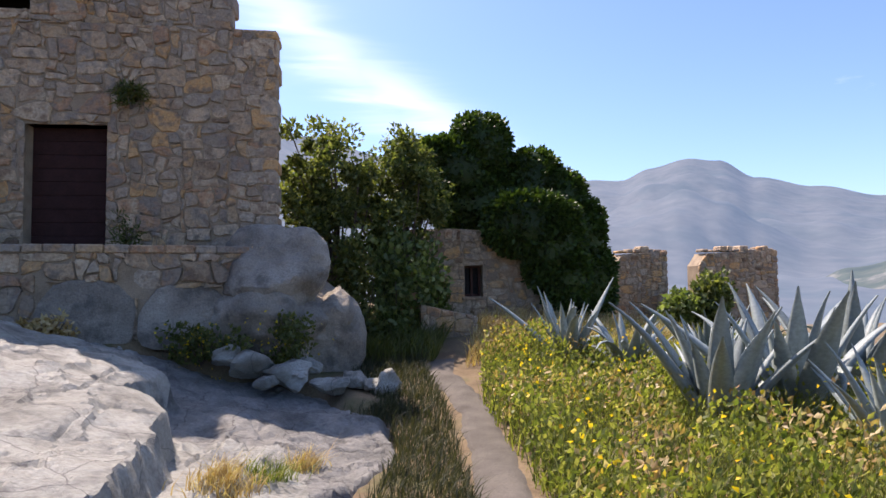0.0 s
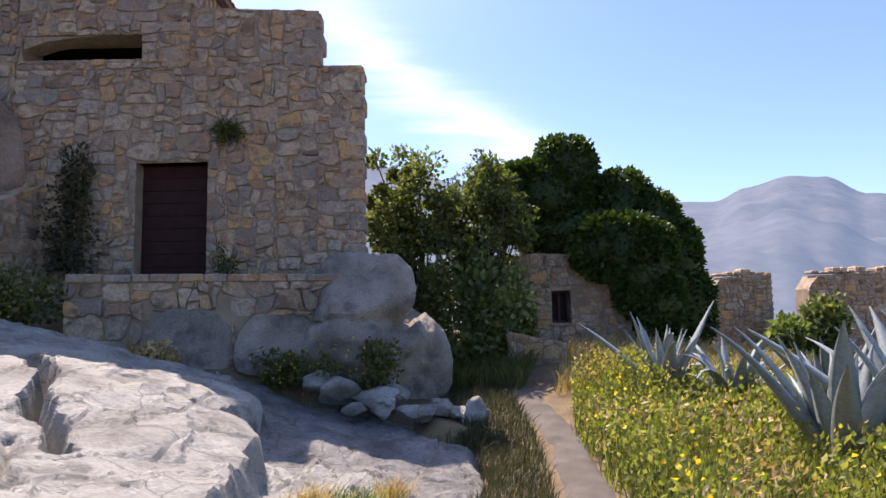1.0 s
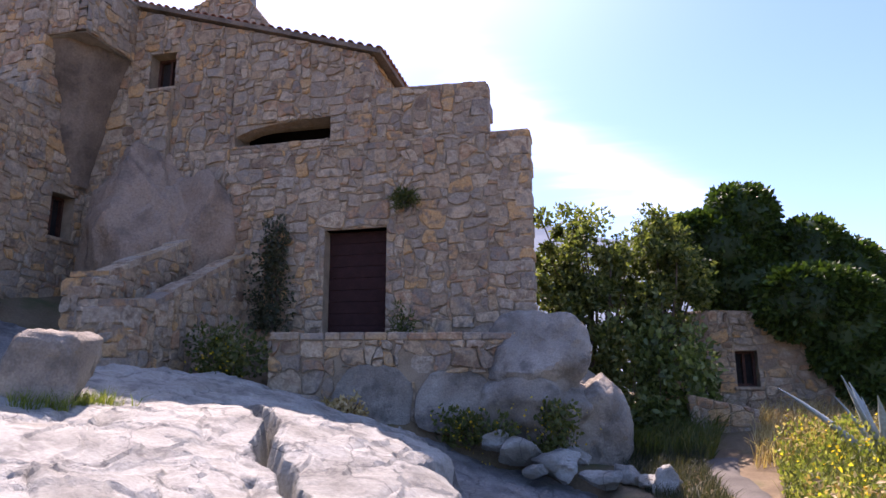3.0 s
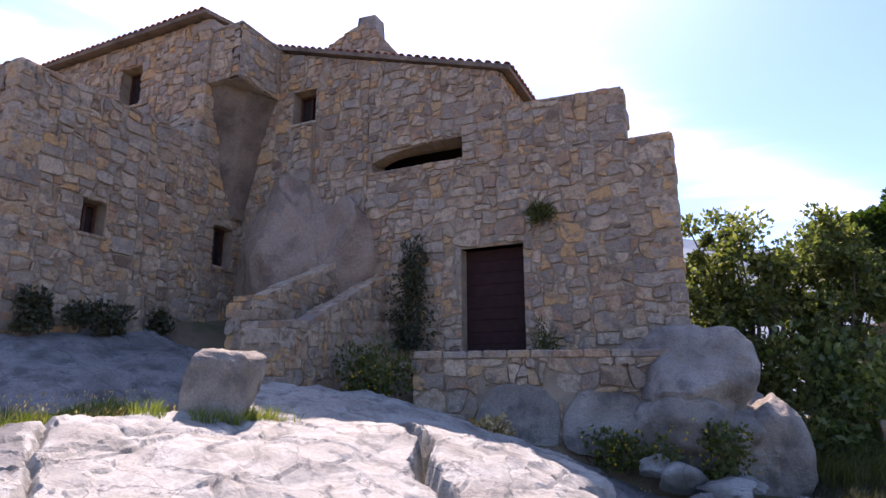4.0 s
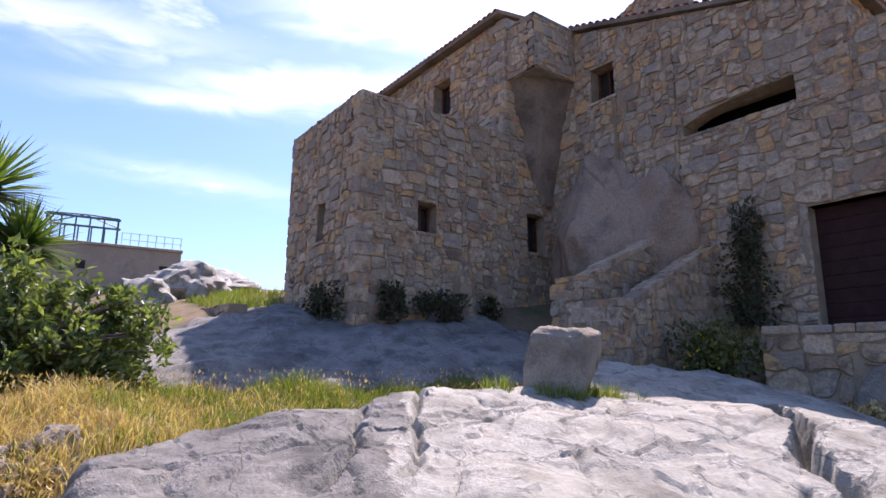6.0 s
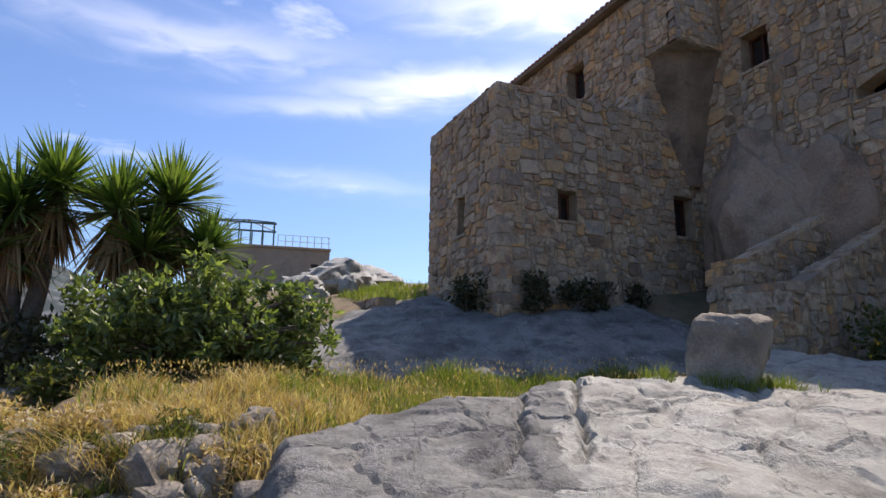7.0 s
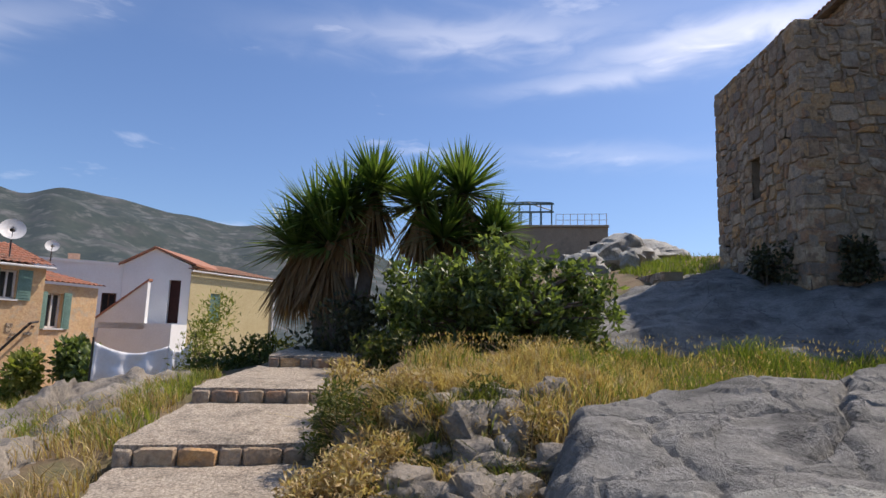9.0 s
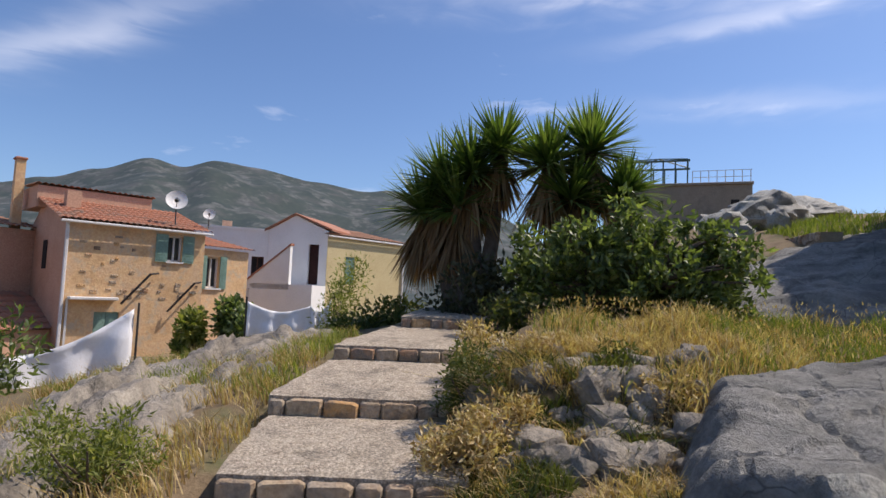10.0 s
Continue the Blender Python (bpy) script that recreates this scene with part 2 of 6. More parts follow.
def add_box(bm, lo, hi, bevel=0.0):
    m = Matrix.LocRotScale([(a + b) / 2 for a, b in zip(lo, hi)], None, [abs(b - a) for a, b in zip(lo, hi)])
    r = bmesh.ops.create_cube(bm, size=1, matrix=m)
    if bevel:
        es = {e for v in r["verts"] for e in v.link_edges}
        bmesh.ops.bevel(bm, geom=list(es), offset=bevel, segments=1, affect="EDGES")
    return bm


def box(name, lo, hi, mat, parent=None, label="", bevel=0.0):
    return part(name, add_box(bmesh.new(), lo, hi, bevel), mat, parent, label)


def prism(name, outline, y0, y1, mat, parent=None, axis="y", label=""):
    """An outline of (u, z) pushed from y0 to y1 along an axis."""
    n = len(outline)
    place = (lambda u, z, d: (u, d, z)) if axis == "y" else (lambda u, z, d: (d, u, z))
    verts = [place(u, z, y0) for u, z in outline] + [place(u, z, y1) for u, z in outline]
    faces = [tuple(range(n)), tuple(range(2 * n - 1, n - 1, -1))] + [(i, i + n, (i + 1) % n + n, (i + 1) % n) for i in range(n)]
    bm = bmesh.new()
    vs = [bm.verts.new(v) for v in verts]
    for f in faces:
        bm.faces.new([vs[i] for i in f])
    bmesh.ops.recalc_face_normals(bm, faces=bm.faces)
    return part(name, bm, mat, parent, label)


def clip(poly, nx, ny, d):
    """The part of a convex polygon where nx * u + ny * v <= d."""
    out = []
    for i, p in enumerate(poly):
        q = poly[(i + 1) % len(poly)]
        a, b = nx * p[0] + ny * p[1] - d, nx * q[0] + ny * q[1] - d
        if a <= 0:
            out.append(p)
        if a * b < 0:
            k = a / (a - b)
            out.append((p[0] + k * (q[0] - p[0]), p[1] + k * (q[1] - p[1])))
    return out


def area(poly):
    return abs(sum(p[0] * q[1] - q[0] * p[1] for p, q in zip(poly, poly[1:] + poly[:1]))) / 2 if len(poly) > 2 else 0


def cells(outline, holes, wide, high, rng, gap=0.009):
    """Blocky rubble that fills a convex outline: pieces of many sizes fitted together, with openings left free."""
    us, vs = [p[0] for p in outline], [p[1] for p in outline]
    cu, cv = wide / 5, high / 3
    u_lo, v_lo = min(us) - 2 * cu, min(vs) - 2 * cv
    nu, nv = int((max(us) - u_lo) / cu) + 3, int((max(vs) - v_lo) / cv) + 3
    taken = [[False] * nu for _ in range(nv)]
    key = rng.uniform(0, 90)

    def bent(u, v):
        du = 0.22 * wide * noise.noise((u * 2.2, v * 3.4, key)) + 0.24 * wide * noise.noise((u * 4.5, v * 8.5, key + 5))
        dv = 0.26 * high * noise.noise((u * 1.1, v * 2.6, key + 9)) + 0.42 * high * noise.noise((u * 5.0, v * 5.0, key + 3))
        return u + du, v + dv
    boxes = []
    for j in range(nv):
        for i in range(nu):
            if taken[j][i]:
                continue
            w, h = rng.choice(((2, 2), (2, 1), (3, 2), (3, 2), (3, 3), (4, 3), (4, 2), (5, 3), (5, 3), (6, 4), (6, 3), (7, 4), (4, 3), (3, 1), (5, 2), (2, 3)))
            h = min(h, nv - j)
            span = 0
            while span < w and i + span < nu and not any(taken[j + k][i + span] for k in range(h)):
                span += 1
            if span < 2 and i + 1 < nu:
                while h > 1 and span < 1:
                    h -= 1
                    span = 1 if not any(taken[j + k][i] for k in range(h)) else 0
            span = max(1, span)
            for k in range(h):
                for m in range(span):
                    taken[j + k][i + m] = True
            boxes.append((i, j, i + span, j + h))
    edges = [(p, q) for p, q in zip(outline, outline[1:] + outline[:1])]
    turn = 1 if sum(p[0] * q[1] - q[0] * p[1] for p, q in edges) > 0 else -1
    found = []
    for i0, j0, i1, j1 in boxes:
        a, b, c, d = u_lo + i0 * cu, v_lo + j0 * cv, u_lo + i1 * cu, v_lo + j1 * cv
        mu, mv = (a + c) / 2 + rng.uniform(-0.2, 0.2) * (c - a), (b + d) / 2 + rng.uniform(-0.2, 0.2) * (d - b)
        g = gap * rng.uniform(0.6, 1.7)
        ring = [(a + g, b + g), (mu, b + g), (c - g, b + g), (c - g, mv), (c - g, d - g), (mu, d - g), (a + g, d - g), (a + g, mv)]
        poly = [bent(*p) for p in ring]
        for p, q in edges:
            poly = clip(poly, (q[1] - p[1]) * turn, (p[0] - q[0]) * turn, ((q[1] - p[1]) * p[0] + (p[0] - q[0]) * p[1]) * turn) if len(poly) > 2 else []
        for u0, v0, u1, v1 in holes:
            if len(poly) < 3:
                break
            inside = clip(clip(clip(clip(poly, 1, 0, u1), -1, 0, -u0), 0, 1, v1), 0, -1, -v0)
            if area(inside) > 1e-5:
                poly = max((clip(poly, 1, 0, u0), clip(poly, -1, 0, -u1), clip(poly, 0, 1, v0), clip(poly, 0, -1, -v1)), key=area)
        if len(poly) > 2 and area(poly) > 0.0025:
            found.append(poly)
    return found


def stone_mesh(poly, proud, rng, corner=1.0):
    """Rings of one dressed stone: (u, v, height) points and faces."""
    cut = []
    for i, p in enumerate(poly):
        a, b = poly[i - 1], poly[(i + 1) % len(poly)]
        k = rng.uniform(0.10, 0.42) * corner
        cut += [(p[0] + (a[0] - p[0]) * k, p[1] + (a[1] - p[1]) * k), (p[0] + (b[0] - p[0]) * k, p[1] + (b[1] - p[1]) * k)]
    n = len(cut)
    cu, cv = sum(p[0] for p in cut) / n, sum(p[1] for p in cut) / n
    size = math.sqrt(max(area(cut), 1e-5))
    tu, tv = rng.uniform(-0.1, 0.1), rng.uniform(-0.12, 0.08)
    inset = min(0.22, 0.022 / size)
    lift = proud * rng.uniform(0.35, 1.6)
    verts = [(u, v, -0.03) for u, v in cut]
    verts += [(u, v, lift * 0.35) for u, v in cut]
    for u, v in cut:
        a, b = u + (cu - u) * inset, v + (cv - v) * inset
        verts.append((a, b, lift + (a - cu) * tu + (b - cv) * tv + rng.uniform(-0.005, 0.005)))
    verts.append((cu + rng.uniform(-0.2, 0.2) * size, cv + rng.uniform(-0.2, 0.2) * size, lift + rng.uniform(0.0, 0.014)))
    faces = []
    for r in (0, n):
        faces += [(r + i, r + (i + 1) % n, r + n + (i + 1) % n, r + n + i) for i in range(n)]
    faces += [(2 * n + i, 2 * n + (i + 1) % n, 3 * n) for i in range(n)]
    return verts, faces


def masonry(parent, frame_at, outline, holes=(), wide=0.40, high=0.27, proud=0.029, seed=1, single=True, near=None, mats=None):
    """Stones on a wall's face. frame_at: origin, u axis, v axis, outward normal. Those in near are objects of their own."""
    rng = random.Random(seed)
    o, ua, va, na = (Vector(a) for a in frame_at)
    flip = ua.cross(va).dot(na) < 0
    one, many = mats or (M_STONE, M_STONE_JOINED)
    rest_v, rest_f, count = [], [], 0
    for poly in cells(outline, holes, wide, high, rng):
        turn = sum(p[0] * q[1] - q[0] * p[1] for p, q in zip(poly, poly[1:] + poly[:1]))
        if turn < 0:
            poly = poly[::-1]
        verts, faces = stone_mesh(poly, proud, rng)
        pts = [o + ua * u + va * v + na * h for u, v, h in verts]
        if flip:
            faces = [f[::-1] for f in faces]
        if single and count < 300 and (near is None or near(poly[0])):
            ob = mesh_object("stone", pts, faces, one)
            child(ob, parent)
            count += 1
        else:
            k = len(rest_v)
            rest_v += pts
            rest_f += [tuple(i + k for i in f) for f in faces]
    if rest_v:
        ob = mesh_object("stonework", rest_v, rest_f, many)
        child(ob, parent)
        tagged(ob, kind="stuff")


def smooth(a, b, x):
    k = min(1.0, max(0.0, (x - a) / (b - a)))
    return k * k * (3 - 2 * k)


def fbm(x, y, z=0.0, octaves=4):
    return noise.fractal((x, y, z), 1.0, 2.0, octaves)


def inside(poly, x, y):
    hit = False
    for (ax, ay), (bx, by) in zip(poly, poly[1:] + poly[:1]):
        if (ay > y) != (by > y) and x < (bx - ax) * (y - ay) / (by - ay) + ax:
            hit = not hit
    return hit


def edge_distance(poly, x, y):
    best = 1e9
    for (ax, ay), (bx, by) in zip(poly, poly[1:] + poly[:1]):
        dx, dy = bx - ax, by - ay
        k = min(1, max(0, ((x - ax) * dx + (y - ay) * dy) / (dx * dx + dy * dy)))
        best = min(best, math.hypot(x - ax - k * dx, y - ay - k * dy))
    return best


def line_distance(line, x, y):
    best = 1e9
    for (ax, ay), (bx, by) in zip(line, line[1:]):
        dx, dy = bx - ax, by - ay
        k = min(1, max(0, ((x - ax) * dx + (y - ay) * dy) / (dx * dx + dy * dy)))
        best = min(best, math.hypot(x - ax - k * dx, y - ay - k * dy))
    return best


# ---- the ground: a hillside that climbs to the house and falls to the village ----
GX = [-20, -16, -12, -8, -4, 0, 4, 8, 12]
GY = [-8, -4, 0, 4, 8, 12, 16]
GZ = [[-0.9, -0.6, -0.3, -0.1, -0.1, 0.0, -0.2, -0.6, -1.5],
      [0.3, 0.5, 0.8, 0.75, 0.35, 0.2, 0.0, -0.3, -1.2],
      [2.0, 1.8, 1.6, 1.2, 0.55, 0.2, 0.1, 0.0, -1.0],
      [3.6, 3.1, 2.35, 1.42, 0.8, 0.25, 0.2, 0.1, -1.0],
      [4.2, 4.0, 3.3, 1.9, 1.05, 0.2, 0.28, 0.2, -0.8],
      [4.5, 4.2, 4.0, 2.5, 1.75, 0.6, 0.72, 0.4, -0.5],
      [4.5, 4.5, 4.5, 4.0, 2.6, 1.3, 1.15, 0.6, 0.0]]


def cubic(a, b, c, d, k):
    return b + 0.5 * k * (c - a + k * (2 * a - 5 * b + 4 * c - d + k * (3 * (b - c) + d - a)))


def lattice(x, y):
    u = min(7.999, max(0, (x + 20) / 4))
    v = min(5.999, max(0, (y + 8) / 4))
    i, j = int(u), int(v)
    rows = []
    for r in range(j - 1, j + 3):
        row = GZ[min(6, max(0, r))]
        rows.append(cubic(*[row[min(8, max(0, c))] for c in range(i - 1, i + 3)], u - i))
    return cubic(*rows, v - j)


PATH_LINE = [(1.3, -3.0), (1.45, 2.0), (1.64, 5.5), (1.82, 7.0), (1.97, 8.5), (1.95, 9.6), (1.8, 10.5), (2.0, 11.4)]
STAIR = [((-3.92, -0.62), 0.59), ((-5.30, -1.08), 0.80), ((-7.00, -1.27), 1.08), ((-9.05, -1.30), 1.35)]


SLAB_A = [(-5.35, 1.5), (-5.95, 3.3), (-6.25, 4.8), (-6.0, 6.3), (-6.5, 8.2), (-5.2, 10.1), (-2, 10.7), (0.2, 10.2), (0.95, 8.4), (1.1, 7.2), (0.5, 5.8), (-0.4, 4.0), (-1.8, 2.4), (-3.6, 1.2)]
SLAB_B = [(-8.9, 1.6), (-8.7, 3.0), (-8.1, 4.6), (-7.5, 6.3), (-7.0, 8.3), (-7.6, 9.6), (-10.9, 9.9), (-10.9, 7.0), (-14.2, 7.0), (-14.0, 4.2), (-12.0, 2.4), (-10.4, 1.6)]

STAIR_LINE = [(-2.3, -0.15), (-3.92, -0.62), (-5.30, -1.08), (-7.00, -1.27), (-9.05, -1.30), (-11.2, -1.5)]
STAIR_Z = [0.36, 0.59, 0.80, 1.08, 1.35, 1.6]


def stair_height(x):
    """The lowest level of the treads at x."""
    for i in range(5):
        if STAIR_LINE[i + 1][0] <= x:
            k = min(1, max(0, (x - STAIR_LINE[i][0]) / (STAIR_LINE[i + 1][0] - STAIR_LINE[i][0])))
            return STAIR_Z[i] + (STAIR_Z[i + 1] - 0.16 - STAIR_Z[i]) * k
    return STAIR_Z[5]


def ground(x, y):
    z = lattice(x, y)
    out = max(0.0, max(-20 - x, x - 12, -8 - y, y - 16))
    if out > 0:
        z += (-6.0 - z) * smooth(2, 60, out) - 30 * smooth(40, 400, out)
        if x < -14 and y > -2:
            z += 2.0 * smooth(0, 12, out) * smooth(60, 25, out) * smooth(-2, 5, y)
    for poly in (SLAB_A, SLAB_B):
        if -15 < x < 1.5 and 0 < y < 11 and inside(poly, x, y):
            z -= 0.4 * smooth(0.05, 0.45, edge_distance(poly, x, y))
    if -11.5 < x < -1.8 and -3 < y < 1:
        z += (stair_height(x) - 0.13 - z) * smooth(1.05, 0.8, line_distance(STAIR_LINE, x, y)) * (1 if z > stair_height(x) - 0.13 else 0.6)
    z += 0.34 * smooth(-4.45, -5.2, x) * smooth(-0.35, 0.25, y + 0.12 * fbm(x * 2, y * 2, 6)) * smooth(3.0, 1.6, y) * smooth(-8.4, -6.8, x)
    z += 0.06 * fbm(x * 0.8, y * 0.8) * smooth(0.2, 1.0, line_distance(PATH_LINE, x, y)) + 0.02 * fbm(x * 3, y * 3, 3)
    return z


LEDGE = [(-4.2, 9.9), (-3.3, 9.65), (-2.55, 9.4), (-1.95, 8.6), (-1.45, 7.85), (-1.62, 7.1), (-1.1, 6.6), (-0.95, 5.8), (-0.9, 4.5), (-1.3, 2.0)]
CRACKS = [[(-4.1, 7.55), (-3.6, 7.28), (-3.12, 6.8), (-2.95, 6.35), (-2.5, 5.9), (-2.2, 5.5)], [(-6.0, 4.75), (-5.1, 4.1), (-4.5, 3.75), (-3.8, 3.2)], [(-5.8, 4.0), (-5.0, 3.48), (-4.38, 3.17), (-3.9, 2.7)], [(-2.6, 5.6), (-2.0, 4.8), (-2.3, 3.6)], [(-5.05, 3.5), (-4.8, 4.0), (-5.0, 5.2)], [(-0.3, 6.9), (-0.15, 6.2), (-0.5, 5.4)]]


def left_of(line, x, y):
    """Signed nearness to a line that runs towards the viewer: positive on its west side."""
    best, sign = 1e9, 1
    for (ax, ay), (bx, by) in zip(line, line[1:]):
        dx, dy = bx - ax, by - ay
        k = min(1, max(0, ((x - ax) * dx + (y - ay) * dy) / (dx * dx + dy * dy)))
        d = math.hypot(x - ax - k * dx, y - ay - k * dy)
        if d < best:
            best, sign = d, (1 if dx * (y - ay) - dy * (x - ax) < 0 else -1)
    return best * sign


CELL_RNG = random.Random(77)
CELLS = [(i * 1.05 + CELL_RNG.uniform(-0.45, 0.45), j * 0.85 + CELL_RNG.uniform(-0.4, 0.4), CELL_RNG.uniform(-0.02, 0.02), CELL_RNG.uniform(-0.045, 0.045), CELL_RNG.uniform(-0.045, 0.045)) for i in range(-26, 14) for j in range(-12, 34)]

BUCKETS = {}
for c in CELLS:
    BUCKETS.setdefault((int(math.floor(c[0])), int(math.floor(c[1]))), []).append(c)


def fracture(x, y):
    """Rock broken into tilted plates: their lift, and a groove along the joints between them."""
    x, y = x + 0.16 * fbm(x * 1.2, y * 1.2, 31), y + 0.16 * fbm(x * 1.2, y * 1.2, 37)
    a1 = a2 = 1e9
    best = None
    bi, bj = int(math.floor(x)), int(math.floor(y))
    for c in [c for p in (-2, -1, 0, 1, 2) for q in (-2, -1, 0, 1, 2) for c in BUCKETS.get((bi + p, bj + q), ())]:
        dx, dy = x - c[0], y - c[1]
        if -1.7 < dx < 1.7 and -1.7 < dy < 1.7:
            q = math.hypot(dx, dy)
            if q < a1:
                a1, a2, best = q, a1, c
            elif q < a2:
                a2 = q
    if best is None:
        return 0.0
    lift = best[2] + best[3] * (x - best[0]) + best[4] * (y - best[1])
    gapw = a2 - a1
    return lift * smooth(0, 0.2, gapw) - 0.035 * (1 - smooth(0, 0.05, gapw))


def slab_a(x, y):
    base = lattice(x, y)
    e = edge_distance(SLAB_A, x, y) * (1 if inside(SLAB_A, x, y) else -1) + 0.18 * fbm(x * 1.3, y * 1.3, 7)
    z = base - 0.5 + 0.62 * smooth(-0.12, 0.22, e)
    w = left_of(LEDGE, x, y) + 0.12 * fbm(x * 2, y * 2, 2)
    z += 0.33 * smooth(-0.07, 0.05, w) * smooth(10.1, 9.2, y) - 0.05 - 0.22 * smooth(8.2, 9.8, y)
    z += 0.10 * fbm(x * 0.55, y * 0.8, 1, 2) + 0.02 * fbm(x * 1.5 + 0.6 * y, y * 1.1, 5, 2) + 0.004 * fbm(x * 7, y * 7, 2)
    if e > -0.3:
        z += fracture(x, y) + 0.6 * fracture(x * 2.3 + 3, y * 2.6 - 6)
    z += 0.26 * math.exp(-((x + 2.7) / 1.5) ** 2 - ((y - 7.0) / 1.1) ** 2) * smooth(-0.25, 0.2, w)
    # slanting scarps, and chips broken from the surface
    q = (x * 0.75 + y * 0.5) * 1.5 + 1.3 * fbm(x * 0.9, y * 0.9, 41)
    q -= math.floor(q)
    z += 0.035 * (q ** 3 - 0.25) * smooth(0.0, 0.5, fbm(x * 0.7, y * 0.7, 43) + 0.35) * smooth(0, 0.3, e)
    z -= 0.007 * abs(fbm(x * 10, y * 10, 49))
    if w < 0:
        # the lower part is coarse and weathered
        z -= 0.06 * abs(fbm(x * 2.5, y * 2.5, 53)) * smooth(0, 0.4, -w)
    for c, wide, deep in zip(CRACKS, (0.11, 0.045, 0.045, 0.05, 0.04, 0.06), (0.5, 0.12, 0.11, 0.10, 0.09, 0.14)):
        d = line_distance(c, x + 0.08 * fbm(x * 3, y * 3, 9), y + 0.05 * fbm(x * 3, y * 3, 19))
        if d < wide:
            z -= deep * (1 - d / wide)
    return z


def slab_b(x, y):
    base = lattice(x, y)
    e = edge_distance(SLAB_B, x, y) * (1 if inside(SLAB_B, x, y) else -1) + 0.25 * fbm(x * 1.1, y * 1.1, 17)
    z = base - 0.32 + 0.40 * smooth(-0.2, 0.6, e)
    z += 0.16 * fbm(x * 0.5, y * 0.5, 11) + 0.04 * fbm(x * 1.3, y * 1.0, 15) + 0.006 * fbm(x * 5, y * 5, 12)
    if e > -0.3:
        z += 1.8 * fracture(x * 0.8, y * 0.8) + 0.8 * fracture(x * 1.9 + 6, y * 2.1 - 3)
    return z


def sheet(name, xs, ys, height, mat, smooth_shade=True):
    verts = [(x, y, height(x, y)) for y in ys for x in xs]
    w = len(xs)
    faces = [(j * w + i, j * w + i + 1, j * w + w + i + 1, j * w + w + i) for j in range(len(ys) - 1) for i in range(w - 1)]
    return mesh_object(name, verts, faces, mat, smooth=smooth_shade)


def spread(lo, hi, step, far):
    """Even steps between lo and hi, and ever longer ones out to far."""
    mid = list(np.arange(lo, hi + step / 2, step))
    out, d = [], step
    x = hi
    while x < far:
        d *= 1.25
        x += d
        out.append(x)
    back_, d, x = [], step, lo
    while x > -far:
        d *= 1.25
        x -= d
        back_.append(x)
    return [float(v) for v in back_[::-1] + mid + out]


soil = sheet("ground", spread(-15, 9, 0.16, 3000), spread(-7, 15.5, 0.16, 3000), ground, M_EARTH)
tagged(soil, "dry earth hillside with grass and stones", "ground", kind="structure")
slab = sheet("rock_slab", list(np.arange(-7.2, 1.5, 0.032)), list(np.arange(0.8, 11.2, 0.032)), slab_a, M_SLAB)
slab.data.materials.append(M_LICHEN_SHADE)
# coarse darker granite: shade painted below the ledge, lichen grey at the west end
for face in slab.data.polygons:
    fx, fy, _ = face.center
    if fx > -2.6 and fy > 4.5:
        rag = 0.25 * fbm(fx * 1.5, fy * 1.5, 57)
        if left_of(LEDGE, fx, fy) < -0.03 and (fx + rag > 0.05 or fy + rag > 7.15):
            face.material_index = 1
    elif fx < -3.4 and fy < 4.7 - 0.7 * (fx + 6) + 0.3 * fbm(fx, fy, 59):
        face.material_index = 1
slab.data.set_sharp_from_angle(angle=radians(26))
tagged(slab, "pale sunlit granite slab with cracks in the ground", "rock slab")
tagged(sheet("rock_slab", list(np.arange(-14.4, -6.6, 0.06)), list(np.arange(1.2, 10.2, 0.06)), slab_b, M_LICHEN_SHADE),
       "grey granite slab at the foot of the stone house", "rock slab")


def ribbon(name, line, half, lift, mat, label, category):
    verts, faces = [], []
    pts = []
    for (ax, ay), (bx, by) in zip(line, line[1:]):
        n = max(2, int(math.hypot(bx - ax, by - ay) / 0.12))
        pts += [(ax + (bx - ax) * k / n, ay + (by - ay) * k / n) for k in range(n)]
    for i, (x, y) in enumerate(pts):
        a, b = pts[max(0, i - 3)], pts[min(len(pts) - 1, i + 3)]
        d = Vector((b[1] - a[1], a[0] - b[0])).normalized()
        for k in range(9):
            u = (k - 4) / 4 * half * (1 + 0.25 * fbm(x * 1.5, y * 1.5, k > 4))
            px, py = x + d.x * u, y + d.y * u
            verts.append((px, py, ground(px, py) + lift - 0.06 * (abs(k - 4) / 4) ** 4 + 0.008 * fbm(px * 9, py * 9)))
    for i in range(len(pts) - 1):
        faces += [(i * 9 + k, i * 9 + k + 1, i * 9 + k + 10, i * 9 + k + 9) for k in range(8)]
    return tagged(mesh_object(name, verts, faces, mat, smooth=True), label, category, kind="structure")


ribbon("footpath", PATH_LINE, 0.25, 0.035, M_PATH, "narrow trodden footpath of pale dust", "path")


# ---- the stone house: front wing with the terrace ----
def tile_row(parent, start, step, count, along, radius=0.09, length=0.42):
    """Curved roof tiles side by side; their open ends face out."""
    a = Vector(along).normalized()
    s = Vector(step).normalized()
    up = Vector((0, 0, 1))
    verts, faces = [], []
    for i in range(6):
        ang = math.pi * i / 5
        off = s * (math.cos(ang) * radius) + up * (math.sin(ang) * radius * 0.8)
        verts += [off, off + a * length, off * 0.8, off * 0.8 + a * length]
    for i in range(5):
        p, q = i * 4, i * 4 + 4
        faces += [(p, p + 1, q + 1, q), (p + 2, q + 2, q + 3, p + 3), (p, q, q + 2, p + 2), (p + 1, p + 3, q + 3, q + 1)]
    me = bpy.data.meshes.new("tile")
    me.from_pydata([tuple(v) for v in verts], [], faces)
    me.materials.append(M_TILE_ONE)
    for i in range(count):
        ob = new("tile", me)
        ob.location = Vector(start) + Vector(step) * i
        child(ob, parent)


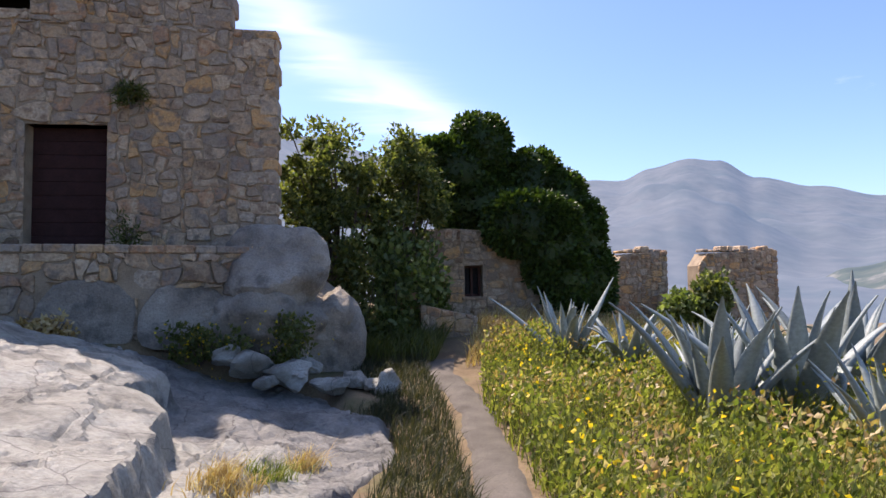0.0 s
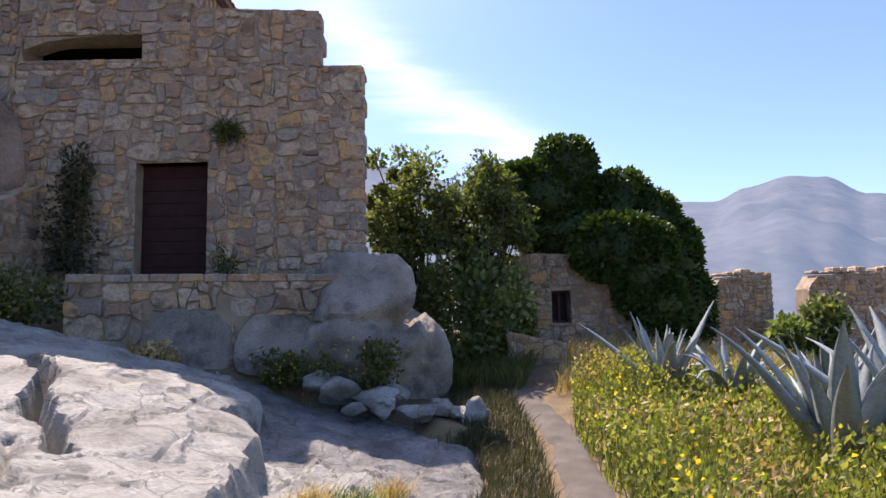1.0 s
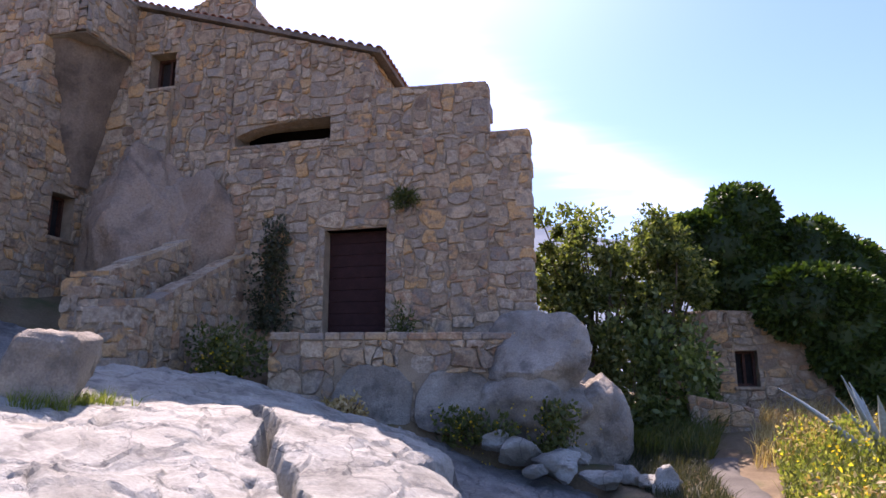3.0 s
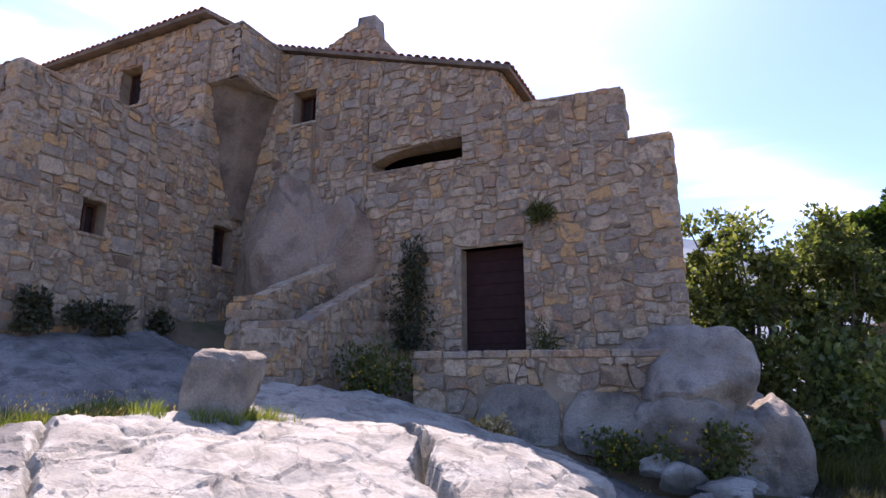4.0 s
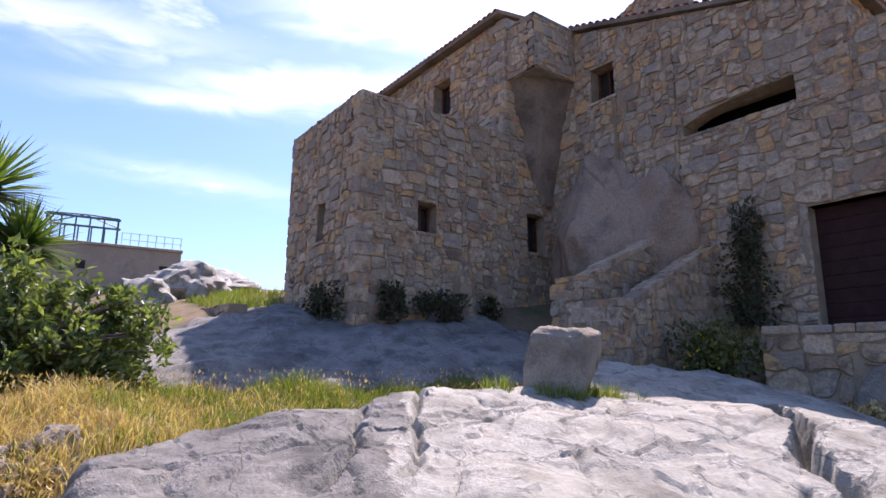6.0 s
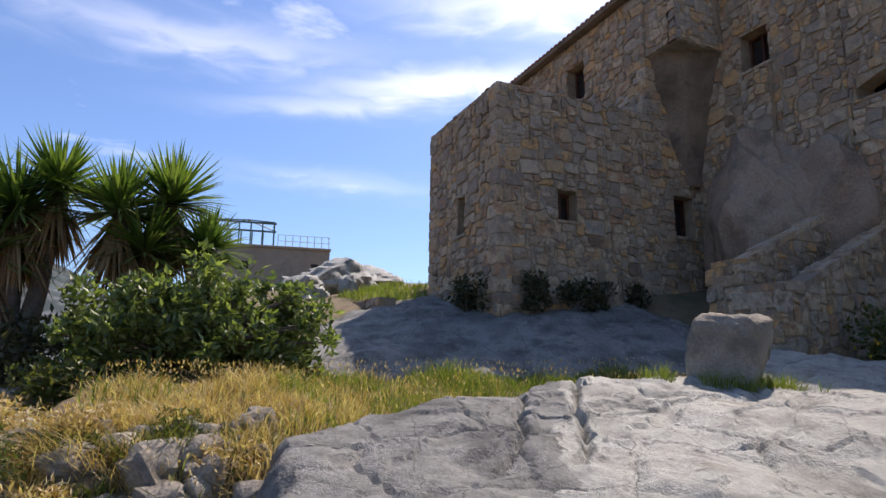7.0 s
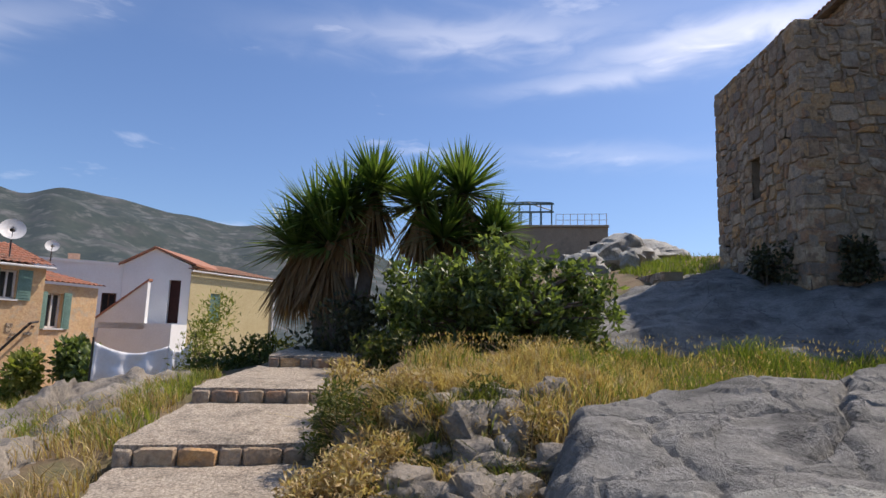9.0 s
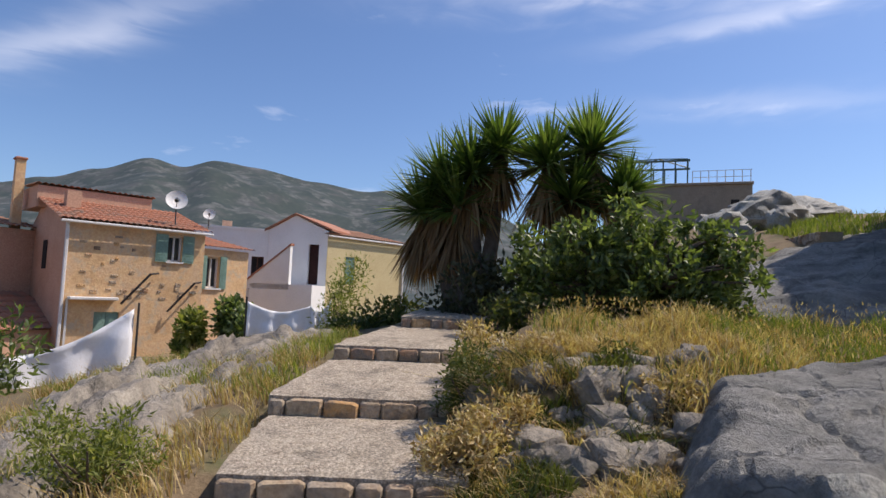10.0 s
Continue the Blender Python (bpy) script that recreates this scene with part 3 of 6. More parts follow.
M_TILE_ONE = material("terracotta_tile_single", [(0.26, 0.10, 0.06), (0.40, 0.17, 0.10), (0.30, 0.19, 0.13)], 4, 0.85, 0.3, 40, "object", 0.3, 45)


def small_window(parent, name, u0, z0, u1, z1, plane, axis, out, label):
    """A recessed opening with a dark wooden casement and a stone sill. axis: the wall's facing axis, out: its sign."""
    put = (lambda u, d, z: (u, plane + out * d, z)) if axis == "y" else (lambda u, d, z: (plane + out * d, u, z))

    def b(nm, ua, ub, da, db, za, zb, mat, par=None, bev=0.0):
        p, q = put(ua, da, za), put(ub, db, zb)
        lo, hi = [min(a, c) for a, c in zip(p, q)], [max(a, c) for a, c in zip(p, q)]
        ob = box(nm, lo, hi, mat, None, "", bev)
        child(ob, par or parent)
        return ob
    # near-black sheet: the unlit space behind the casement, painted dark
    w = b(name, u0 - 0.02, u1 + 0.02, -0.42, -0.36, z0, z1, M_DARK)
    if label:
        tagged(w, label)
    t = 0.05
    for nm, ua, ub, za, zb in (("jamb", u0, u0 + t, z0, z1), ("jamb", u1 - t, u1, z0, z1), ("rail", u0 + t, u1 - t, z1 - t, z1), ("rail", u0 + t, u1 - t, z0, z0 + t), ("mullion", (u0 + u1) / 2 - 0.025, (u0 + u1) / 2 + 0.025, z0 + t, z1 - t)):
        f = b(nm, ua, ub, -0.36, -0.27, za, zb, M_WOOD)
        f.parent = w
        f.matrix_parent_inverse = Matrix()
    s = b("sill", u0 - 0.06, u1 + 0.06, -0.25, 0.06, z0 - 0.07, z0, M_STONE, None, 0.01)
    s.parent = w
    s.matrix_parent_inverse = Matrix()
    return w


def walled(name, outline, holes, plane, axis, out, thick, parent, seed, wide=0.40, high=0.27, single=True, near=None, proud=0.028, label=""):
    """A wall of a convex outline with square openings right through it, and stones on its outer face."""
    us, zs = sorted({p[0] for p in outline}), sorted({p[1] for p in outline})
    cu = sorted({min(us), max(us), *[h[0] for h in holes], *[h[2] for h in holes]})
    cz = sorted({min(zs), max(zs), *[h[1] for h in holes], *[h[3] for h in holes]})
    bm = bmesh.new()
    for ua, ub in zip(cu, cu[1:]):
        for za, zb in zip(cz, cz[1:]):
            mu, mz = (ua + ub) / 2, (za + zb) / 2
            if any(h[0] < mu < h[2] and h[1] < mz < h[3] for h in holes):
                continue
            poly = [(ua, za), (ub, za), (ub, zb), (ua, zb)]
            turn = 1 if sum(p[0] * q[1] - q[0] * p[1] for p, q in zip(outline, outline[1:] + outline[:1])) > 0 else -1
            for p, q in zip(outline, outline[1:] + outline[:1]):
                poly = clip(poly, (q[1] - p[1]) * turn, (p[0] - q[0]) * turn, ((q[1] - p[1]) * p[0] + (p[0] - q[0]) * p[1]) * turn) if len(poly) > 2 else []
            if len(poly) < 3:
                continue
            end = 0.02 if axis == "y" else 0.0
            poly = [(min(max(us) - end, max(min(us) + end, u)), z) for u, z in poly]
            put = (lambda u, d, z: (u, plane - out * d, z)) if axis == "y" else (lambda u, d, z: (plane - out * d, u, z))
            a = [bm.verts.new(put(u, 0.0, z)) for u, z in poly]
            b = [bm.verts.new(put(u, thick, z)) for u, z in poly]
            bm.faces.new(a)
            bm.faces.new(b[::-1])
            for i in range(len(poly)):
                j = (i + 1) % len(poly)
                bm.faces.new((a[i], b[i], b[j], a[j]))
    bmesh.ops.remove_doubles(bm, verts=bm.verts, dist=0.0005)
    bmesh.ops.recalc_face_normals(bm, faces=bm.faces)
    w = part("wall", bm, M_MORTAR)
    if label:
        tagged(w, label)
    child(w, parent)
    na = (0, out, 0) if axis == "y" else (out, 0, 0)
    o = (0, plane, 0) if axis == "y" else (plane, 0, 0)
    ua = (1, 0, 0) if axis == "y" else (0, 1, 0)
    masonry(w, (o, ua, (0, 0, 1), na), outline, holes, wide, high, proud, seed, single, near)
    return w


FY = 11.62
house = thing("stone_house", "old granite rubble house with plank door, stepped parapet and tiled roof", "house", (-4, 12, 2.5))
DOOR = (-4.80, 2.45, -3.55, 4.50)
SLIT = (-6.90, 6.40, -4.77, 6.86)
walled("wall", [(-7.02, 1.6), (-0.84, 1.6), (-0.84, 6.22), (-7.02, 6.22)], [DOOR], FY, "y", -1, 0.55, house, 3, 0.40, 0.24, near=lambda q: q[0] > -5.6)
walled("wall", [(-7.02, 6.22), (-3.95, 6.22), (-3.95, 8.12), (-7.02, 9.13)], [SLIT], FY, "y", -1, 0.55, house, 4, 0.37, 0.22)
walled("wall", [(-3.95, 6.22), (-1.60, 6.22), (-1.60, 7.28), (-3.95, 7.38)], [], FY + 0.06, "y", -1, 0.45, house, 5, 0.37, 0.22)
walled("wall", [(-10.9, 3.5), (-7.02, 3.5), (-7.02, 9.13), (-10.9, 10.38)], [(-9.15, 7.95, -8.5, 8.78)], FY + 0.02, "y", -1, 0.5, house, 6, 0.37, 0.23)
walled("wall", [(FY + 0.56, 1.6), (FY + 6, 1.6), (FY + 6, 6.2), (FY + 0.56, 6.2)], [], -2.6, "x", 1, 0.55, house, 8, 0.45, 0.28, single=False)
walled("wall", [(FY + 0.03, 6.2), (FY + 6, 6.2), (FY + 6, 8.1), (FY + 0.03, 8.1)], [], -3.93, "x", 1, 0.5, house, 9, 0.42, 0.27, single=False)
walled("wall", [(FY + 0.5, 6.2), (FY + 6, 6.2), (FY + 6, 7.28), (FY + 0.5, 7.28)], [], -2.7, "x", 1, 0.5, house, 10, 0.42, 0.27, single=False)
child(box("terrace_roof", (-3.9, FY + 0.5, 6.0), (-2.65, FY + 6, 6.18), M_MORTAR), house)
# near-black boxes added behind the slit to close it as a shaded recess
child(box("slit_dark_back", (-10.4, FY + 1.4, 5.9), (-4.46, FY + 1.5, 8.05), M_DARK), house)
child(box("slit_dark_top", (-10.4, FY + 0.56, 8.05), (-4.46, FY + 1.5, 8.1), M_DARK), house)
child(box("slit_dark_side", (-10.4, FY + 0.56, 5.9), (-10.3, FY + 1.4, 8.05), M_DARK), house)
child(box("slit_dark_floor", (-10.4, FY + 0.5, 5.8), (-4.0, FY + 6, 5.9), M_DARK), house)
child(box("back_wall", (-17.0, FY + 5.9, 2), (-2.7, FY + 6.2, 8.0), M_MORTAR), house)

# the door of upright planks
door = box("door", (DOOR[0] - 0.05, FY + 0.30, DOOR[1]), (DOOR[2] + 0.05, FY + 0.34, DOOR[3] + 0.03), M_DOOR, None, "closed dark red-brown plank door")
child(door, house)
n_planks = 9
for i in range(n_planks):
    w = (DOOR[3] - DOOR[1]) / n_planks
    p = box("plank", (DOOR[0], FY + 0.25, DOOR[1] + i * w + 0.002), (DOOR[2], FY + 0.297, DOOR[1] + (i + 1) * w - 0.002), M_DOOR, None, "", 0.005)
    p.parent = door
lintel = box("lintel", (DOOR[0] - 0.18, FY + 0.02, DOOR[3]), (DOOR[2] + 0.18, FY + 0.4, DOOR[3] + 0.12), M_WOOD, None, "weathered timber lintel", 0.012)
child(lintel, house)
arch = prism("arch_stone", [(-6.92, 6.87), (-6.92, 6.62), (-6.5, 6.76), (-5.9, 6.84), (-5.3, 6.86)], FY + 0.02, FY + 0.4, M_STONE)
child(arch, house)
small_window(house, "window", -9.15, 7.95, -8.5, 8.78, FY + 0.02, "y", -1, "small dark window under the roof verge")

walled("wall", [(-9.1, 5.6), (-8.45, 5.6), (-8.45, 7.85), (-9.1, 7.7)], [], FY - 0.14, "y", -1, 0.14, house, 14, 0.36, 0.24, label="pale pilaster of dressed stones on the rock")

# roof of the middle house: verge to the front, eave to the side
roof = prism("roof", [(-3.7, 8.06), (-3.7, 8.16), (-10.6, 10.45), (-10.6, 10.35)], FY - 0.10, FY + 6.2, M_STAINED)
child(roof, house)
sl = Vector((-6.9, 0, 2.29))
tile_row(roof, (-3.75, FY - 0.06, 8.19), sl / 34, 34, (0, 1, 0), 0.085, 0.3)
tile_row(roof, (-3.66, FY + 0.1, 8.15), (0, 0.2, 0), 28, (-0.95, 0, 0.31), 0.09, 0.45)

# gable of the house behind
gable = walled("wall", [(-10.45, 8.5), (-7.63, 8.5), (-7.63, 10.7), (-8.73, 12.1), (-10.45, 11.4)], [], 14.0, "y", -1, 0.5, house, 12, 0.40, 0.26, single=False, label="rubble gable of the house behind")
child(prism("chimney", [(-9.1, 11.6), (-8.4, 11.6), (-8.45, 12.2), (-9.0, 12.25)], 14.02, 14.5, M_BOULDER), house)

# ---- the old wing: terrace block, upper storey and corner box ----
LX, LY = -10.54, 6.38
wing = thing("stone_wing", "two-storey granite rubble wing with small windows", "house", (-12, 8, 2.8))
walled("wall", [(LY, 2.3), (FY, 2.3), (FY, 7.3), (LY, 7.3)], [(7.75, 4.59, 8.21, 5.22), (10.82, 4.56, 11.40, 5.49)], LX, "x", 1, 0.55, wing, 21, 0.36, 0.22)
walled("wall", [(-13.9, 2.3), (LX, 2.3), (LX, 7.3), (-13.9, 7.3)], [(-12.34, 4.46, -11.97, 5.29)], LY, "y", -1, 0.55, wing, 22, 0.35, 0.22)
walled("wall", [(-17.0, 7.0), (LX, 7.0), (LX, 10.35), (-17.0, 10.35)], [(-13.47, 8.62, -12.71, 9.69)], 10.2, "y", -1, 0.5, wing, 23, 0.36, 0.22)
walled("wall", [(10.2, 7.3), (FY, 7.3), (FY, 10.5), (10.2, 10.35)], [], LX, "x", 1, 0.5, wing, 24, 0.36, 0.22)
walled("wall", [(LY, 2.3), (FY, 2.3), (FY, 7.3), (LY, 7.3)], [], -13.9, "x", -1, 0.5, wing, 25, 0.45, 0.3, single=False)
child(box("terrace_floor", (-13.6, LY + 0.4, 6.7), (LX - 0.4, 10.2, 6.85), M_MORTAR), wing)
child(box("wall", (-17.0, 10.7, 6.5), (-16.6, 17.0, 10.0), M_MORTAR), wing)
small_window(wing, "window", 7.75, 4.59, 8.21, 5.22, LX, "x", 1, "small dark wooden casement window")
small_window(wing, "window", 10.82, 4.56, 11.40, 5.49, LX, "x", 1, "dark wooden window with reddish shutter")
small_window(wing, "window", -12.34, 4.46, -11.97, 5.29, LY, "y", -1, "narrow dark window")
small_window(wing, "window", -13.47, 8.62, -12.71, 9.69, 10.2, "y", -1, "upper window with dark wooden casements")
wroof = prism("roof", [(9.95, 10.36), (9.95, 10.46), (13.0, 10.99), (13.0, 10.89)], -17.1, LX + 0.05, M_STAINED, None, "x")
child(wroof, wing)
tile_row(wroof, (-17.0, 9.92, 10.44), (0.2, 0, 0), 33, (0, 0.98, 0.17), 0.09, 0.5)

BX = -9.60
turret = walled("wall", [(LX, 8.68), (BX, 8.68), (BX, 9.98), (LX, 9.98)], [], 10.25, "y", -1, 0.25, wing, 31, 0.36, 0.24, proud=0.02, label="corner box of rubble stone that juts out on brackets")
walled("wall", [(10.25, 8.68), (FY, 8.68), (FY, 10.0), (10.25, 10.0)], [], BX, "x", 1, 0.25, wing, 32, 0.36, 0.24, proud=0.02)
child(box("box_floor", (LX - 0.1, 10.29, 8.66), (BX - 0.02, FY, 8.78), M_BOULDER), wing)
child(box("box_roof", (LX - 0.1, 10.22, 9.98), (BX + 0.03, FY + 0.1, 10.06), M_BOULDER, None, "", 0.02), wing)
# coved corbel below the corner box
rings_ = []
bm = bmesh.new()
for i in range(15):
    k = i / 14
    rx, ry = 0.12 + 0.75 * k ** 1.3, 0.5 + 0.78 * k ** 1.2
    ring = []
    for j in range(11):
        a = math.pi / 2 * j / 10
        w = 1 + 0.16 * fbm(j * 0.35, i * 0.3, 71)
        ring.append(bm.verts.new((LX - 0.02 + rx * math.cos(a) * w, FY - ry * math.sin(a) * w, 5.75 + 2.92 * k)))
    rings_.append(ring)
for a, b in zip(rings_, rings_[1:]):
    for j in range(10):
        bm.faces.new((a[j], a[j + 1], b[j + 1], b[j]))
child(part("corbel", bm, M_STAINED, None, "smooth coved corbel of weathered render", smooth=True), wing)
# buttress foot on the rock
walled("wall", [(8.55, 2.4), (9.05, 2.4), (9.0, 3.6), (8.65, 3.75)], [], LX + 0.28, "x", 1, 0.3, wing, 33, 0.25, 0.2, proud=0.02)


# dressed corner stones, long and short in turn
def quoins(parent, x, y, into_x, into_y, z0, z1, seed):
    r = random.Random(seed)
    z, long_x = z0, True
    while z < z1 - 0.08:
        h = min(r.uniform(0.2, 0.36), z1 - z)
        lx, ly = (r.uniform(0.42, 0.62), r.uniform(0.22, 0.32)) if long_x else (r.uniform(0.22, 0.32), r.uniform(0.42, 0.6))
        jut = r.uniform(0.026, 0.042)
        xs, ys = sorted((x - into_x * jut, x + into_x * lx)), sorted((y - into_y * jut, y + into_y * ly))
        child(box("quoin", (xs[0], ys[0], z + 0.006), (xs[1], ys[1], z + h - 0.006), M_STONE, None, "", 0.022), parent)
        z += h
        long_x = not long_x


quoins(house, -0.84, FY, -1, 1, 2.5, 6.2, 1)
quoins(house, -1.60, FY + 0.06, -1, 1, 6.25, 7.28, 2)
quoins(house, -3.95, FY, -1, 1, 6.3, 8.0, 3)
quoins(wing, LX, LY, -1, 1, 2.6, 7.28, 4)
quoins(wing, -13.9, LY, 1, 1, 2.6, 7.28, 5)
quoins(wing, LX, 10.2, -1, 1, 7.35, 10.3, 6)


# ---- natural rock, boulders ----
def rock(name, centre, size, seed, mat, label, rough=0.16, detail=3, facets=0, turn=0.0, category="rock", square=1.0):
    """A rock: a ball cut by some random planes, then roughened. No facets: a rounded boulder."""
    r = random.Random(seed * 13 + 5)
    planes = []
    for _ in range(facets):
        n = Vector((r.gauss(0, 1), r.gauss(0, 1), r.gauss(0, 1))).normalized()
        planes.append((n, r.uniform(0.58, 0.86)))
    bm = bmesh.new()
    bmesh.ops.create_icosphere(bm, subdivisions=detail, radius=1)
    for v in bm.verts:
        p = Vector([math.copysign(abs(a) ** square, a) for a in v.co])
        k = 1.0
        for n, d in planes:
            c = n.dot(p)
            if c > 0.05:
                k = min(k, d / c)
        q = p * k * (1 + rough * noise.fractal(p * 1.1 + Vector((seed, seed * 0.7, 0)), 1.0, 2.0, 3) + rough * 0.5 * noise.fractal(p * 3.3 + Vector((seed, 0, 0)), 1.0, 2.0, 4))
        v.co = Vector((q.x * size[0], q.y * size[1], q.z * size[2]))
    bmesh.ops.rotate(bm, verts=bm.verts, cent=(0, 0, 0), matrix=Matrix.Rotation(radians(turn), 3, "Z"))
    ob = part(name, bm, mat, smooth=True)
    if facets > 6:
        ob.data.shade_smooth()
        ob.data.set_sharp_from_angle(angle=radians(32))
    ob.location = centre
    return tagged(ob, label, category)


rock("boulder", (-0.86, 11.15, 2.02), (1.02, 0.86, 0.8), 3, M_BOULDER, "big rounded granite boulder under the house corner", 0.15, 5, 8, category="boulder")
rock("boulder", (-0.85, 10.95, 1.2), (0.95, 0.75, 0.9), 5, M_BOULDER, "dark rounded granite boulder beside the terrace wall", 0.14, 5, 6, category="boulder")
rock("boulder", (0.1, 11.2, 0.9), (0.58, 0.6, 0.88), 8, M_BOULDER, "upright rounded boulder among weeds", 0.14, 5, 5, category="boulder")
rock("boulder", (-0.2, 11.9, 0.95), (0.7, 0.5, 1.05), 12, M_BOULDER, "dark boulder wedged behind the rounded boulders", 0.14, 4, 6, category="boulder")
rock("rock_block", (-5.42, 6.35, 1.80), (0.40, 0.38, 0.48), 15, M_BOULDER, "squared granite block standing on the rock slab", 0.1, 5, 4, 12, category="rock", square=0.4)
rock("rock_outcrop", (-8.75, 11.75, 4.2), (1.75, 1.35, 3.2), 4, M_ROCKFACE, "natural rock face built into the house walls", 0.16, 6, 20, category="rock face", square=0.72)
rock("rock_outcrop", (-7.9, 11.75, 3.6), (1.1, 0.8, 2.2), 9, M_ROCKFACE, "reddish natural rock beside the stair", 0.16, 5, 14, category="rock face", square=0.72)

# ---- terrace wall in front of the door ----
T0, T1 = Vector((-4.92, 9.92, 0)), Vector((-0.98, 10.84, 0))
tu = (T1 - T0).normalized()
tn = Vector((tu.y, -tu.x, 0))
TLEN, TTOP = (T1 - T0).length, 2.44
terrace = thing("terrace_wall", "low rubble retaining wall with flat coping and huge base stones", "retaining wall", (-3, 10.3, 1.5))
bm = bmesh.new()
add_box(bm, (0, -0.45, 0.4), (TLEN, 0, TTOP - 0.06))
bm.transform(Matrix((( tu.x, -tn.x, 0, T0.x), (tu.y, -tn.y, 0, T0.y), (0, 0, 1, 0), (0, 0, 0, 1))) @ Matrix.Diagonal((1, -1, 1, 1)))
bmesh.ops.recalc_face_normals(bm, faces=bm.faces)
tw = part("wall", bm, M_MORTAR)
child(tw, terrace)
BIG = [(1.05, 0.95, 2.28, 1.90), (2.34, 0.92, 3.62, 1.80)]
masonry(tw, (T0, tu, (0, 0, 1), tn), [(0, 0.9), (TLEN, 0.7), (TLEN, TTOP - 0.12), (0, TTOP - 0.12)], BIG, 0.44, 0.30, 0.05, 41)
for u0, z0, u1, z1 in BIG:
    outline = [(u0 + 0.02, z0 + 0.12), (u0 + 0.3, z0), (u1 - 0.06, z0 + 0.03), (u1, z1 - 0.32), (u1 - 0.28, z1 - 0.02), (u0 + 0.3, z1), (u0 + 0.04, z1 - 0.35)]
    outline = [((u0 + u1) / 2 + (a - (u0 + u1) / 2) * 1.06, (z0 + z1) / 2 + (b - (z0 + z1) / 2) * 1.1) for a, b in outline]
    v, f = stone_mesh(outline, 0.09, random.Random(int(u0 * 10)), 0.6)
    child(mesh_object("base_stone", [T0 + tu * a + Vector((0, 0, 1)) * b + tn * h for a, b, h in v], f, M_BOULDER, None, "huge pale base stone"), terrace)
rng = random.Random(6)
u = 0.0
while u < TLEN - 0.1:
    w = min(rng.uniform(0.25, 0.55), TLEN - u)
    bm = add_box(bmesh.new(), (u + 0.006, -0.05, TTOP - 0.12), (u + w - 0.006, 0.42, TTOP + rng.uniform(-0.012, 0.012)), 0.018)
    bm.transform(Matrix(((tu.x, -tn.x, 0, T0.x), (tu.y, -tn.y, 0, T0.y), (0, 0, 1, 0), (0, 0, 0, 1))))
    child(part("coping_stone", bm, M_STONE), terrace)
    u += w
fl = mesh_object("terrace_fill", [(*(T0.xy + Vector((0, 0.3))), 2.36), (*(T1.xy + Vector((0, 0.3))), 2.36), (-0.85, 11.8, 2.42), (-5.2, 11.8, 2.42), (-4.92, 10.0, 0.6), (-0.98, 11.0, 0.6), (-0.85, 11.8, 0.6), (-5.2, 11.8, 0.6)],
                 [(0, 1, 2, 3), (0, 3, 7, 4), (1, 0, 4, 5), (2, 1, 5, 6), (3, 2, 6, 7), (4, 7, 6, 5)], M_EARTH)
child(fl, terrace)

# ---- outside stair with its two parapets ----
stair = thing("stone_stair", "rubble stone stair with sloping parapets up to the house", "stair", (-7, 10, 2))
walled("wall", [(9.15, 1.3), (FY, 1.3), (FY, 4.05), (9.15, 2.86)], [], -6.50, "x", 1, 0.32, stair, 51, 0.36, 0.25)
walled("wall", [(8.40, 1.3), (9.15, 1.3), (9.15, 2.84), (8.40, 2.80)], [], -6.50, "x", 1, 0.32, stair, 55, 0.36, 0.25)
walled("wall", [(9.2, 1.5), (12.4, 1.5), (12.4, 4.85), (9.2, 3.38)], [], -7.45, "x", 1, 0.32, stair, 52, 0.36, 0.25)
walled("wall", [(8.80, 1.5), (9.2, 1.5), (9.2, 3.37), (8.80, 3.30)], [], -7.25, "x", 1, 0.5, stair, 56, 0.3, 0.22)
walled("wall", [(-7.9, 1.4), (-7.25, 1.4), (-7.25, 3.28), (-7.9, 3.28)], [], 8.78, "y", -1, 0.5, stair, 53, 0.34, 0.25)
walled("wall", [(-7.25, 1.4), (-6.5, 1.4), (-6.5, 2.78), (-7.25, 2.78)], [], 8.40, "y", -1, 0.4, stair, 54, 0.34, 0.25)
for line, x0, x1 in (([(8.36, 2.83), (9.12, 2.88), (11.62, 4.09)], -6.83, -6.472), ([(8.76, 3.35), (9.17, 3.41), (12.4, 4.89)], -7.78, -7.422)):
    for (ya, za), (yb, zb) in zip(line, line[1:]):
        n = max(1, round((yb - ya) / 0.42))
        for k in range(n):
            p0, p1, q0, q1 = (ya + (yb - ya) * (k + 0.02) / n), (za + (zb - za) * (k + 0.02) / n), (ya + (yb - ya) * (k + 0.98) / n), (za + (zb - za) * (k + 0.98) / n)
            up_ = 0.05 + 0.02 * math.sin(k * 2.3 + x0)
            child(prism("coping_stone", [(p0, p1 - 0.06), (q0, q1 - 0.06), (q0, q1 + up_), (p0, p1 + up_)], x0, x1 + 0.012 * math.sin(k * 1.7), M_STONE, None, "x"), stair)
quoins(stair, -6.50, 8.40, -1, 1, 1.5, 2.78, 7)
quoins(stair, -7.25, 8.78, -1, 1, 1.5, 3.28, 8)
for i in range(11):
    child(box("step", (-7.45, 9.0 + i * 0.3, 2.0), (-6.8, 9.35 + i * 0.3, 2.15 + i * 0.17), M_BOULDER, None, "", 0.015), stair)


# ---- plants ----
def leaf_material(name, stops, translucent=0.35, rough=0.55, spec=0.35):
    return material(name, stops, 6, rough, 0.0, by="island", spread=0.2, fine=40, translucent=translucent, spec=spec)


